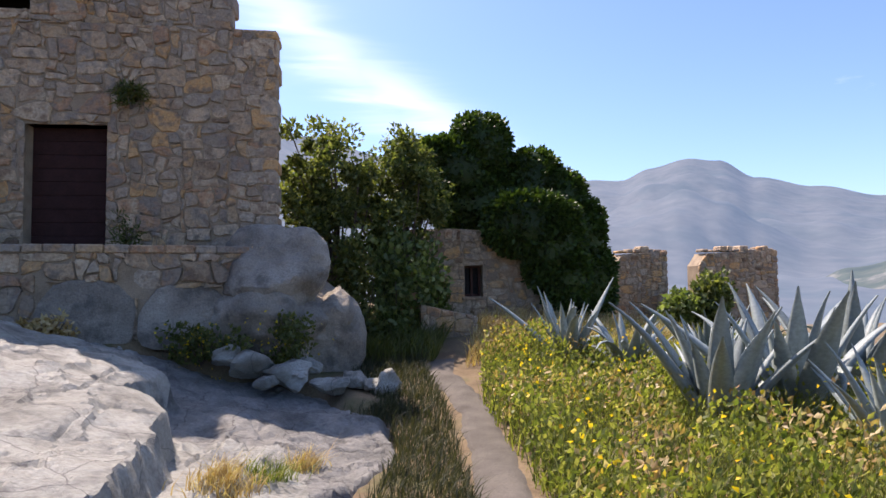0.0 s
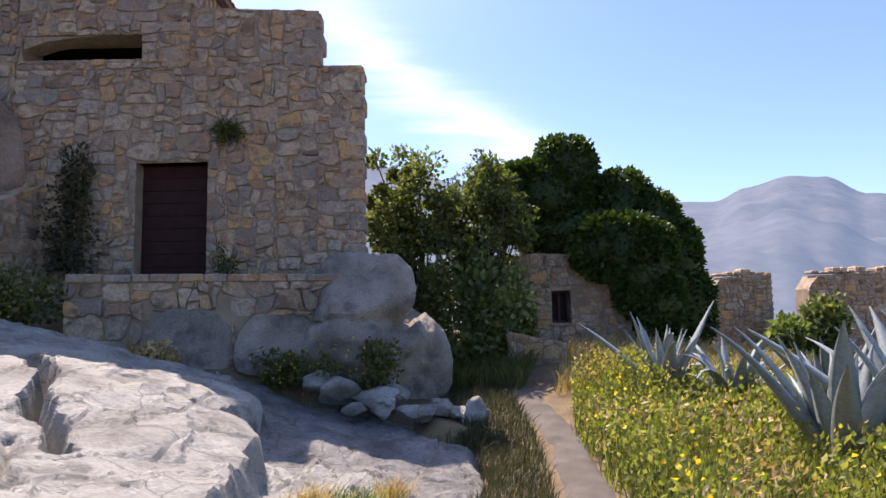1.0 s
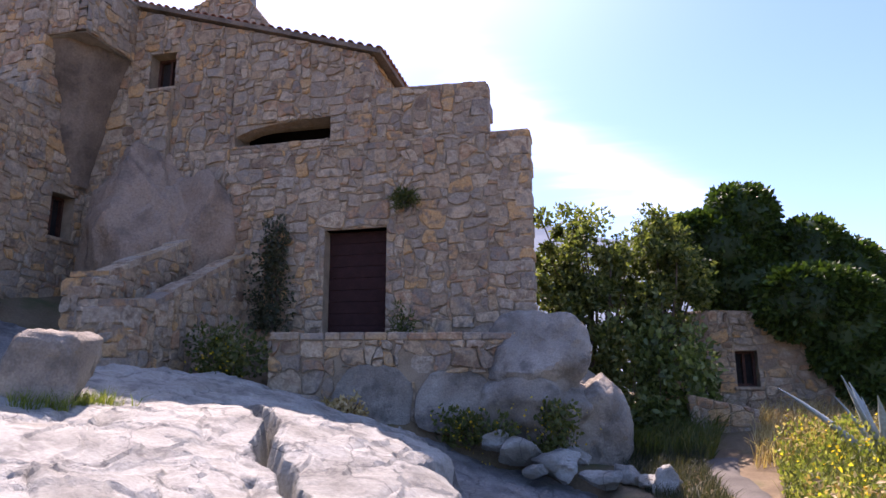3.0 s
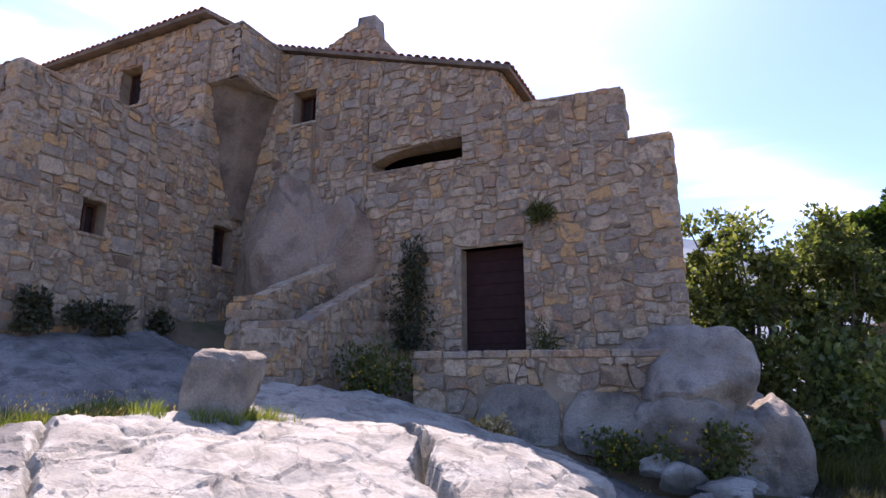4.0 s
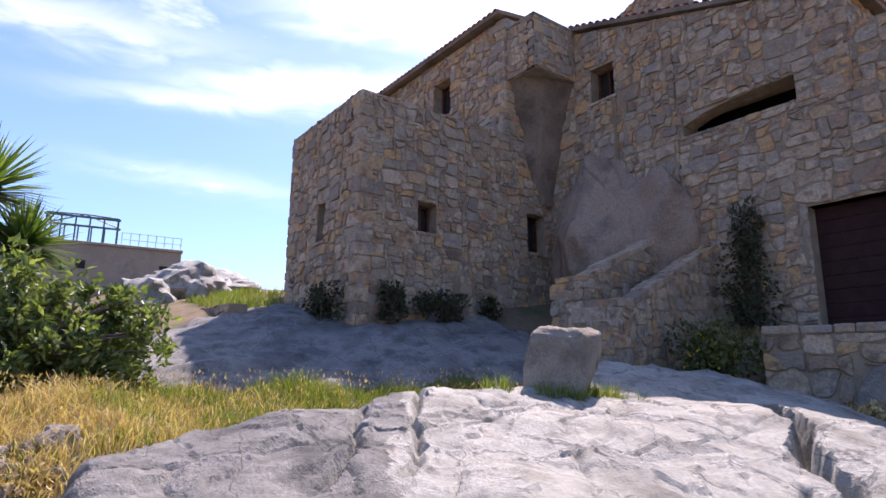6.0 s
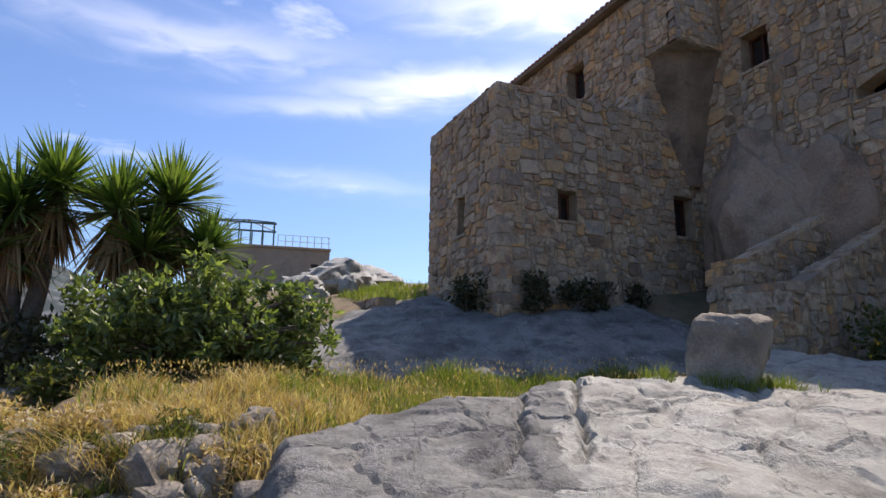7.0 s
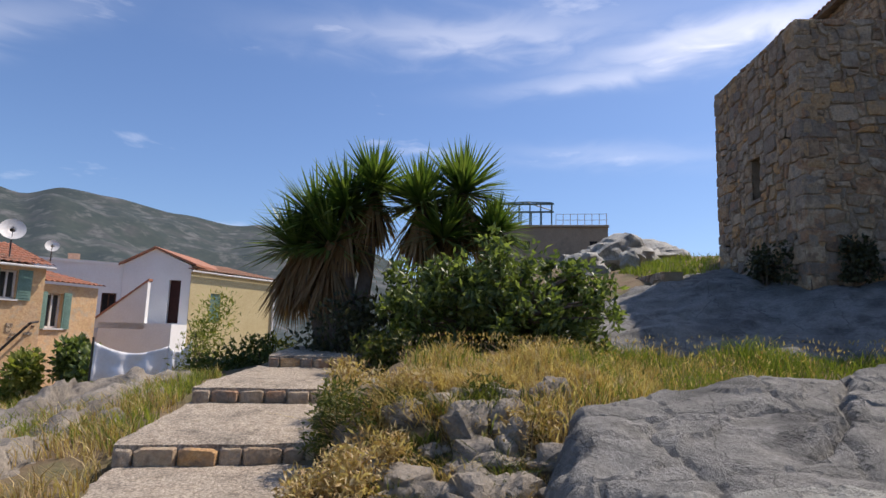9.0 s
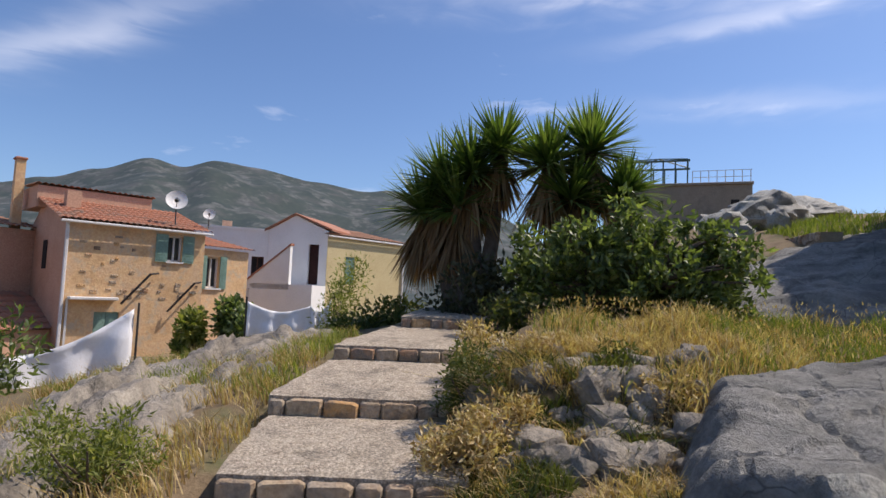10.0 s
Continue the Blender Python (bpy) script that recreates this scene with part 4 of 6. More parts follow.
M_GRASS = leaf_material("green_grass", [(0.07, 0.11, 0.02), (0.14, 0.18, 0.035), (0.24, 0.25, 0.07)])
M_DRY = leaf_material("dry_grass", [(0.27, 0.165, 0.07), (0.46, 0.33, 0.15), (0.60, 0.49, 0.30)], 0.3)
M_DARKWEED = leaf_material("dark_and_shaded_weeds", [(0.03, 0.035, 0.018), (0.055, 0.06, 0.03), (0.09, 0.085, 0.04)], 0.25)
M_FIG = leaf_material("broad_green_leaves", [(0.05, 0.075, 0.025), (0.11, 0.15, 0.045), (0.24, 0.285, 0.11)], 0.42, 0.42, 0.45)
M_TREE = leaf_material("tree_leaves", [(0.04, 0.06, 0.02), (0.10, 0.125, 0.038), (0.22, 0.235, 0.085)], 0.45)
M_IVY = leaf_material("ivy_leaves", [(0.02, 0.04, 0.008), (0.04, 0.075, 0.014), (0.075, 0.12, 0.022)], 0.25, 0.5)
M_YUCCA = leaf_material("yucca_leaves", [(0.045, 0.085, 0.02), (0.10, 0.16, 0.035), (0.19, 0.25, 0.07)], 0.3, 0.4, 0.5)
M_DEAD = leaf_material("dead_leaves", [(0.16, 0.09, 0.04), (0.25, 0.15, 0.07), (0.32, 0.22, 0.12)], 0.15, 0.8)
M_WEED = leaf_material("dark_weeds", [(0.05, 0.07, 0.018), (0.09, 0.11, 0.03), (0.15, 0.14, 0.04)])
M_MEADOW = leaf_material("meadow_leaves", [(0.10, 0.13, 0.03), (0.19, 0.215, 0.05), (0.32, 0.31, 0.10)], 0.45)
M_FLOWER = leaf_material("yellow_petals", [(0.62, 0.42, 0.02), (0.72, 0.55, 0.04), (0.60, 0.34, 0.03)], 0.4)
M_AGAVE = material("agave_skin", [(0.17, 0.205, 0.20), (0.28, 0.325, 0.31), (0.22, 0.26, 0.25)], 3, 0.5, 0.1, 30, "object", 0.3, 25, spec=0.4)
M_BARK = material("bark", [(0.08, 0.06, 0.045), (0.17, 0.13, 0.10)], 6, 0.95, 0.7, 25, fine=30)

NPR = np.random.RandomState(5)


def quads(name, verts, per, faces_one, mat):
    """Many alike small shapes in one mesh. verts: (count, per, 3)."""
    n = len(verts)
    me = bpy.data.meshes.new(name)
    loops = np.concatenate([np.array(f) for f in faces_one])
    sizes = np.array([len(f) for f in faces_one])
    idx = (np.arange(n)[:, None] * per + loops[None, :]).ravel()
    me.vertices.add(n * per)
    me.vertices.foreach_set("co", np.ascontiguousarray(verts.reshape(-1), dtype=np.float32))
    me.loops.add(len(idx))
    me.loops.foreach_set("vertex_index", idx.astype(np.int32))
    starts = np.concatenate([[0], np.cumsum(np.tile(sizes, n))[:-1]])
    me.polygons.add(n * len(sizes))
    me.polygons.foreach_set("loop_start", starts.astype(np.int32))
    me.update(calc_edges=True)
    me.validate()
    me.materials.append(mat)
    return new(name, me)


def unit(a):
    return a / np.maximum(1e-6, np.linalg.norm(a, axis=1, keepdims=True))


def leaf_cloud(name, pts, dirs, length, width, mat, fold=0.25):
    """A folded, pointed leaf at each place."""
    n = len(pts)
    d = unit(dirs + NPR.normal(0, 0.35, (n, 3)))
    s = unit(np.cross(d, NPR.normal(0, 1, (n, 3))))
    up = np.cross(s, d)
    ln = (length * NPR.uniform(0.6, 1.3, n))[:, None]
    wd = (width * NPR.uniform(0.7, 1.2, n))[:, None]
    v = np.stack([pts, pts + d * ln * 0.45 + s * wd + up * wd * fold, pts + d * ln - up * ln * 0.12, pts + d * ln * 0.45 - s * wd + up * wd * fold], 1)
    return quads(name, v, 4, [(0, 1, 2), (0, 2, 3)], mat)


def blades(name, pts, height, width, mat, lean=0.35, wind=(0.2, -0.05)):
    """Bent grass blades rooted at pts."""
    n = len(pts)
    ang = NPR.uniform(0, 6.283, n)
    side = np.stack([np.cos(ang), np.sin(ang), np.zeros(n)], 1)
    h = (np.asarray(height) * NPR.uniform(0.45, 1.25, n))[:, None]
    tilt = np.stack([NPR.normal(wind[0], lean, n), NPR.normal(wind[1], lean, n), np.zeros(n)], 1)
    up = np.array([0, 0, 1.0])
    mid = pts + up * h * 0.55 + tilt * h * 0.35
    tip = pts + up * h * NPR.uniform(0.7, 1.0, n)[:, None] + tilt * h * 1.1
    w = np.asarray(width) * side
    v = np.stack([pts - w, pts + w, mid + w * 0.7, mid - w * 0.7, tip], 1)
    return quads(name, v, 5, [(0, 1, 2, 3), (3, 2, 4)], mat)


def in_area(poly, count, height, keep=None):
    xs, ys = [p[0] for p in poly], [p[1] for p in poly]
    out, tries = [], 0
    while len(out) < count and tries < count * 12:
        tries += 1
        x, y = NPR.uniform(min(xs), max(xs)), NPR.uniform(min(ys), max(ys))
        if inside(poly, x, y) and (keep is None or keep(x, y)):
            out.append((x, y, height(x, y) - 0.02))
    return np.array(out)


def clumps(x, y, scale=1.2, level=0.0, seed=0):
    return noise.noise((x * scale, y * scale, seed)) > level


def stuff(ob, label, category):
    return tagged(ob, label, category, kind="stuff")


# grass strip between the two slabs: straw at the bank, green behind
STRIP = [(-4.5, 0.9), (-4.95, 1.9), (-5.75, 3.2), (-6.25, 4.8), (-5.9, 6.2), (-6.6, 7.2), (-7.6, 6.6), (-8.2, 4.8), (-8.8, 3.0), (-8.9, 1.2), (-7.8, 0.3), (-6.0, 0.2)]
p = in_area(STRIP, 11000, ground, lambda x, y: NPR.rand() < 0.25 + 0.75 * smooth(0.8, 3.2, y + 0.8 * fbm(x, y, 4)))
stuff(blades("green_grass", p, [0.24 * (0.75 + 0.9 * noise.noise((q[0] * 1.3, q[1] * 1.3, 6))) for q in p], 0.006, M_GRASS), "long green grass between the granite slabs", "grass")
p = in_area(STRIP, 15000, ground, lambda x, y: NPR.rand() < smooth(4.2, 1.0, y + 0.8 * fbm(x, y, 4)) + 0.14)
stuff(blades("dry_grass", p, [0.25 * (0.75 + 0.9 * noise.noise((q[0] * 1.5, q[1] * 1.5, 9))) for q in p], 0.005, M_DRY, 0.5), "straw-coloured dry grass on the bank", "grass")
p = in_area(STRIP, 1500, ground)
stuff(leaf_cloud("grass_seed_heads", p + np.array([0, 0, 0.26]), np.tile([0.2, 0, 1.0], (len(p), 1)), 0.05, 0.008, M_DRY), "pale seed heads above the grass", "grass")
p = in_area([(-4.4, -0.1), (-4.7, 1.3), (-5.6, 1.5), (-6.2, 0.9), (-6.0, -0.1)], 2000, ground, lambda x, y: clumps(x, y, 2.0, 0.05, 7))
stuff(blades("bank_straw", p, 0.24, 0.005, M_DRY, 0.9, (0.7, -0.2)), "straw that hangs over the broken bank", "grass")
p = in_area([(-4.2, -0.2), (-4.5, 1.3), (-5.3, 1.3), (-5.6, -0.2)], 1500, ground, lambda x, y: clumps(x, y, 2.4, 0.1, 9))
stuff(blades("bank_weeds", p, 0.22, 0.008, M_WEED, 0.5), "green weeds between the bank stones", "weeds")
p = in_area([(-3.3, -0.3), (-3.5, 1.0), (-4.3, 1.5), (-5.0, 1.4), (-4.9, -0.2)], 3600, ground, lambda x, y: clumps(x, y, 1.8, 0.0, 29))
stuff(blades("bank_foot_grass", p, 0.14, 0.006, M_WEED, 0.5), "dull grass at the foot of the bank", "grass")
p = in_area([(-3.3, -0.3), (-3.5, 1.0), (-4.3, 1.5), (-5.3, 1.4), (-5.2, -0.2)], 3200, ground, lambda x, y: clumps(x, y, 2.1, 0.12, 33))
stuff(blades("bank_foot_straw", p, 0.16, 0.005, M_DRY, 0.7), "straw between the stones of the bank", "grass")
# tuft round the block, along slab edges
p = in_area([(-5.9, 5.5), (-5.0, 5.75), (-4.5, 6.6), (-5.0, 7.0), (-6.4, 6.6)], 1500, lambda x, y: max(ground(x, y), slab_a(x, y) - 0.03), lambda x, y: clumps(x, y, 2.2, 0.0, 3))
stuff(blades("grass_tuft", p, 0.22, 0.005, M_GRASS), "grass tufts round the granite block", "grass")

# tufts in the hollows of the big slab
for k, (tx, ty, rad, n, mat) in enumerate(((-0.45, 5.75, 0.28, 420, M_DRY), (-0.2, 6.1, 0.2, 260, M_GRASS), (0.02, 6.75, 0.16, 220, M_DRY), (0.85, 8.7, 0.35, 700, M_DARKWEED))):
    xy = np.array([tx, ty]) + NPR.normal(0, 0.45, (n, 2)) * rad
    p = np.array([(x, y, max(ground(x, y), slab_a(x, y)) - 0.02) for x, y in xy])
    stuff(blades("grass_tuft", p, 0.2, 0.005, mat, 0.5), "small tuft of grass in a hollow of the rock", "grass")

# meadow with yellow flowers beside the path
MEADOW = [(1.75, 3.5), (1.98, 6.5), (2.12, 9.0), (2.5, 10.6), (3.4, 12.8), (6.0, 13.6), (9.5, 13.0), (12.5, 17.0), (13, 8.0), (9, 4.0), (5, 3.0)]
MEADOW_NEAR = [(1.8, 3.6), (2.0, 6.5), (2.15, 9.0), (2.5, 10.6), (3.6, 11.4), (5.2, 9.5), (6.8, 6.5), (6.0, 3.4)]
p = in_area(MEADOW, 10000, ground)
stuff(blades("meadow_grass", p, 0.42, 0.008, M_MEADOW), "tall yellow-green meadow grass", "grass")
p = in_area(MEADOW_NEAR, 22000, ground, lambda x, y: clumps(x, y, 1.3, -0.35, 4))
hgt = NPR.uniform(0.05, 0.62, len(p)) * np.clip(0.75 + 1.0 * np.array([noise.noise((q[0] * 1.7, q[1] * 1.7, 2)) for q in p]), 0.25, 1.5)
stuff(leaf_cloud("meadow_herbs", p + np.stack([np.zeros(len(p)), np.zeros(len(p)), hgt], 1), np.tile([0, -0.2, 0.6], (len(p), 1)), 0.07, 0.02, M_MEADOW), "leafy meadow herbs in full bloom", "herbs")
p = in_area(MEADOW_NEAR, 420, ground, lambda x, y: clumps(x, y, 1.3, -0.1, 4))
stuff(leaf_cloud("yellow_flowers", p + np.stack([np.zeros(len(p)), np.zeros(len(p)), NPR.uniform(0.42, 0.75, len(p))], 1), np.tile([0, -0.6, 0.6], (len(p), 1)), 0.045, 0.022, M_FLOWER), "small yellow meadow flowers", "flowers")
p = in_area(MEADOW_NEAR, 2000, ground, lambda x, y: clumps(x, y, 1.1, 0.15, 14))
stuff(leaf_cloud("dry_herbs", p + np.stack([np.zeros(len(p)), np.zeros(len(p)), NPR.uniform(0.15, 0.62, len(p))], 1), np.tile([0, -0.3, 0.5], (len(p), 1)), 0.08, 0.02, M_DRY), "withered brown and orange meadow herbs", "herbs")
p = in_area(MEADOW_NEAR, 5000, ground, lambda x, y: clumps(x, y, 1.6, 0.0, 18))
stuff(blades("meadow_stalks", p, 0.62, 0.005, M_WEED), "dull green stalks in the meadow", "grass")
# verge between slab and path, and up the hill to the ruin
VERGE = [(0.25, 4.2), (1.35, 4.0), (1.42, 6.0), (1.6, 8.0), (1.65, 9.4), (1.6, 11.0), (2.2, 13.2), (0.4, 13.6), (0.3, 11.6), (0.85, 9.0), (0.9, 7.0)]
p = in_area(VERGE, 9500, lambda x, y: max(ground(x, y), slab_a(x, y) - 0.1))
# the dark weed colour puts the shade along the footpath into this grass
stuff(blades("verge_grass", p, 0.22, 0.006, M_DARKWEED), "green grass beside the footpath, shade put into its colour", "grass")
HILL = [(2.2, 10.6), (2.9, 13.2), (3.2, 14.2), (7.5, 14.4), (7.0, 12.0), (4.0, 11.4)]
p = in_area(HILL, 5000, ground)
stuff(blades("hill_grass", p, 0.40, 0.008, M_DRY), "dry grass below the ruined wall", "grass")
p = in_area([(0.4, 11.5), (1.8, 11.2), (2.6, 14.2), (0.2, 14.2)], 2500, ground)
stuff(blades("shade_weeds", p, 0.5, 0.01, M_WEED), "dark weeds in the shade of the boulders", "weeds")
# sparse grass over the rest of the near ground
BANK_L = [(-2.4, -1.6), (-3.6, -1.55), (-6.4, -2.1), (-8.8, -2.4), (-9.5, -3.2), (-8, -5), (-4.5, -5), (-2.5, -3.6)]
p = in_area(BANK_L, 5000, ground, lambda x, y: clumps(x, y, 1.0, 0.0, 8))
stuff(blades("bank_grass", p, 0.22, 0.006, M_DRY), "dry grass on the rocky bank", "grass")
p = in_area(BANK_L, 5000, ground, lambda x, y: clumps(x, y, 0.9, 0.05, 12))
stuff(blades("bank_green", p, 0.20, 0.006, M_MEADOW), "green and yellow growth on the rocky bank", "grass")


def herb(name, centre, size, count, mat, label, category="shrub", leaf=(0.09, 0.03), seed=1):
    """A bushy plant: a few stems and a cloud of leaves in lumps."""
    r = np.random.RandomState(seed)
    ob = thing(name, label, category, centre)
    for i in range(5):
        a = r.uniform(0, 6.28)
        tip = Vector((math.cos(a) * size[0] * 0.6, math.sin(a) * size[1] * 0.6, size[2] * r.uniform(0.5, 0.9)))
        bm = bmesh.new()
        limb(bm, Vector((0, 0, -0.05)), tip, 0.016, 0.005)
        part("stem", bm, M_BARK, ob)
    k = 14
    cen = r.normal(0, 0.42, (k, 3)) * np.array(size) + np.array([0, 0, size[2] * 0.55])
    cen[:, 2] = np.clip(cen[:, 2], 0.08, size[2])
    pick = r.randint(0, k, count)
    off = unit(r.normal(0, 1, (count, 3))) * (r.rand(count, 1) ** 0.4) * np.array(size) * 0.42
    pts = cen[pick] + off
    pts[:, 2] = np.abs(pts[:, 2])
    lc = leaf_cloud("foliage", pts, off + np.array([0, 0, 0.15]), leaf[0], leaf[1], mat)
    lc.parent = ob
    tagged(lc, kind="stuff")
    return ob


def limb(bm, a, b, ra, rb, sides=6, bend=0.12):
    """A tapered, slightly bent limb."""
    a, b = Vector(a), Vector(b)
    d = b - a
    s = d.orthogonal().normalized()
    t = d.cross(s).normalized()
    rings = []
    for i in range(5):
        k = i / 4
        c = a + d * k + s * math.sin(k * 3.14) * bend * d.length * 0.5
        r = ra + (rb - ra) * k
        rings.append([bm.verts.new(c + (s * math.cos(6.283 * j / sides) + t * math.sin(6.283 * j / sides)) * r) for j in range(sides)])
    for p_, q_ in zip(rings, rings[1:]):
        for j in range(sides):
            bm.faces.new((p_[j], p_[(j + 1) % sides], q_[(j + 1) % sides], q_[j]))
    bm.faces.new(rings[-1])


def tree(name, base, crown, count, mat, label, lumps=26, leaf=(0.11, 0.035), seed=1, group=""):
    """Trunk, limbs and a crown of leaf clumps. crown: centre offset and half sizes."""
    r = np.random.RandomState(seed)
    ob = thing(name, label, "tree", base, group)
    (cx, cy, cz), (sx, sy_, sz) = crown
    cen = unit(r.normal(0, 1, (lumps, 3))) * (r.rand(lumps, 1) ** 0.45) * np.array([sx, sy_, sz]) * 0.85 * r.uniform(0.75, 1.16, (lumps, 1)) + np.array([cx, cy, cz])
    bm = bmesh.new()
    fork = Vector((cx * 0.3, cy * 0.3, max(0.5, (cz - sz) * 0.9)))
    limb(bm, (0, 0, -0.2), fork, 0.13, 0.09, 8)
    part("trunk", bm, M_BARK, ob, smooth=True)
    for c in cen[::3]:
        bm = bmesh.new()
        limb(bm, fork, Vector(c), 0.045, 0.012, 5)
        part("limb", bm, M_BARK, ob, smooth=True)
    pick = r.randint(0, lumps, count)
    rad = r.uniform(0.09, 0.42, lumps)[pick][:, None] * min(sx, sz) * 0.75
    off = unit(r.normal(0, 1, (count, 3))) * (r.rand(count, 1) ** 0.35) * rad
    lc = leaf_cloud("crown", cen[pick] + off, off + np.array([0, 0, 0.1]), leaf[0], leaf[1], mat)
    lc.parent = ob
    tagged(lc, kind="stuff")
    return ob


# trees and shrubs before the ruin
tree("tree", (0.1, 13.6, 0.8), ((-0.3, 0, 2.6), (1.35, 1.0, 1.95)), 13000, M_TREE, "bushy sunlit green tree behind the boulders", 85, (0.12, 0.036), 3)
tree("tree", (1.3, 13.9, 0.9), ((0.1, 0, 2.6), (1.3, 0.9, 1.9)), 12000, M_TREE, "bushy dark green tree beside the ruined wall", 80, (0.12, 0.036), 4)
herb("shrub", (0.5, 12.6, 0.6), (0.6, 0.6, 1.5), 2200, M_WEED, "dark undergrowth behind the boulders", leaf=(0.12, 0.04), seed=11)
herb("shrub", (1.2, 13.0, 0.8), (0.9, 0.7, 1.5), 2600, M_FIG, "dark green shrub under the trees", leaf=(0.14, 0.05), seed=5)
herb("shrub", (2.05, 13.9, 0.95), (0.4, 0.35, 0.9), 1000, M_FIG, "broad-leaved shrub against the ruined wall", leaf=(0.14, 0.06), seed=6)
herb("shrub", (9.9, 17.8, 0.2), (0.8, 0.6, 0.9), 1600, M_FIG, "dark shrub before the ruined walls", leaf=(0.2, 0.07), seed=7)
herb("shrub", (11.0, 18.0, 0.2), (0.7, 0.6, 1.3), 1600, M_TREE, "light green shrub before the ruined walls", leaf=(0.2, 0.07), seed=8)

# ---- the ruin and its ivy ----
ruin = thing("ruined_wall", "crumbling rubble wall of a ruin with a small window", "ruin", (3.5, 14.5, 1))
RW = [(1.3, 0.7), (5.4, 0.7), (5.4, 2.9), (4.2, 2.96), (3.2, 3.05), (1.3, 3.0)]
walled("wall", RW, [(2.93, 1.50, 3.35, 2.2)], 14.5, "y", -1, 0.5, ruin, 61, 0.34, 0.2)
small_window(ruin, "window", 2.93, 1.50, 3.35, 2.2, 14.5, "y", -1, "dark empty window of the ruin")
for nm, x0, x1, zt, lab, sd in (("ruined_wall", 8.45, 10.25, 2.72, "short dry stone ruin wall with grass on top", 62), ("ruined_wall", 11.3, 14.06, 2.74, "long dry stone ruin wall with ragged top", 63)):
    w = thing(nm, lab, "ruin", ((x0 + x1) / 2, 19, 1))
    walled("wall", [(x0, -0.6), (x1, -0.6), (x1, zt), (x0 + 0.3, zt - 0.1), (x0, zt - 0.5)], [], 19.0, "y", -1, 0.7, w, sd, 0.34, 0.18)
    r = random.Random(sd)
    x = x0 + 0.2
    while x < x1 - 0.1:
        s_ = r.uniform(0.12, 0.3)
        bm = bmesh.new()
        add_box(bm, (x, 19.05, zt - 0.05), (x + s_, 19.5, zt + r.uniform(0.0, 0.16)), 0.03)
        child(part("top_stone", bm, M_STONE), w)
        x += s_ + r.uniform(0, 0.05)
w = thing("ruined_wall", "low broken wall of stones beside the path", "ruin", (2.4, 12.9, 0.9))
walled("wall", [(1.75, 0.5), (2.9, 0.5), (2.9, 1.15), (1.75, 1.4)], [], 12.9, "y", -1, 0.4, w, 64, 0.3, 0.2)


def ivy(lobes, count, seed, label):
    """A wall of ivy: overlapping lobes (centre, half sizes) as one mass, with leaves all over its outside."""
    base = Vector(lobes[0][0])
    ob = thing("ivy", label, "ivy", base)
    cen = [Vector(c) - base for c, _ in lobes]
    lump = lambda q, i: 1 + 0.08 * noise.fractal(q * 1.6 + Vector((seed + 7 * i, 0, 0)), 1, 2, 4)
    bm = bmesh.new()
    for i, (c, (_, size)) in enumerate(zip(cen, lobes)):
        got = bmesh.ops.create_icosphere(bm, subdivisions=4, radius=1)["verts"]
        for v in got:
            d = v.co.copy()
            q = Vector([math.copysign(abs(a) ** 0.75, a) * b for a, b in zip(d, size)])
            v.co = c + q * lump(d, i) * 0.92
    part("mass", bm, M_IVY, ob, smooth=True)
    total = sum(a[0] * a[2] for _, a in lobes)
    pts, dirs = [], []
    for i, (c, (_, size)) in enumerate(zip(cen, lobes)):
        n = int(count * size[0] * size[2] / total)
        for d in unit(NPR.normal(0, 1, (n, 3))):
            q = np.sign(d) * np.abs(d) ** 0.75 * np.array(size)
            pts.append(np.array(c) + q * lump(Vector(d), i) * (0.9 + 0.14 * NPR.rand() ** 1.5))
            dirs.append(d)
    lc = leaf_cloud("leaves", np.array(pts), np.array(dirs) + np.array([0, 0, -0.25]), 0.12, 0.05, M_IVY)
    lc.parent = ob
    tagged(lc, kind="stuff")
    return ob


ivy([((3.0, 15.6, 4.5), (0.95, 0.8, 0.85)), ((3.55, 15.7, 5.0), (0.75, 0.75, 0.95)), ((2.55, 15.6, 4.75), (0.62, 0.7, 0.6)), ((3.5, 15.7, 3.7), (1.1, 0.8, 1.0))], 15000, 1, "thick dark ivy over a ruined tower with slanting top")
ivy([((4.85, 15.7, 4.15), (0.75, 0.8, 0.95)), ((5.45, 15.7, 3.55), (0.8, 0.85, 1.05)), ((5.95, 15.6, 2.75), (0.68, 0.85, 1.15)), ((6.15, 15.5, 1.75), (0.66, 0.8, 1.0))], 15000, 3, "thick dark ivy that falls over a ruined gable to the ground")
ivy([((4.35, 14.35, 3.15), (0.95, 0.6, 0.72)), ((4.95, 14.35, 2.6), (0.72, 0.6, 1.05)), ((5.2, 14.3, 1.9), (0.5, 0.55, 0.85))], 12000, 5, "round sunlit ivy cushion on the ruined wall")


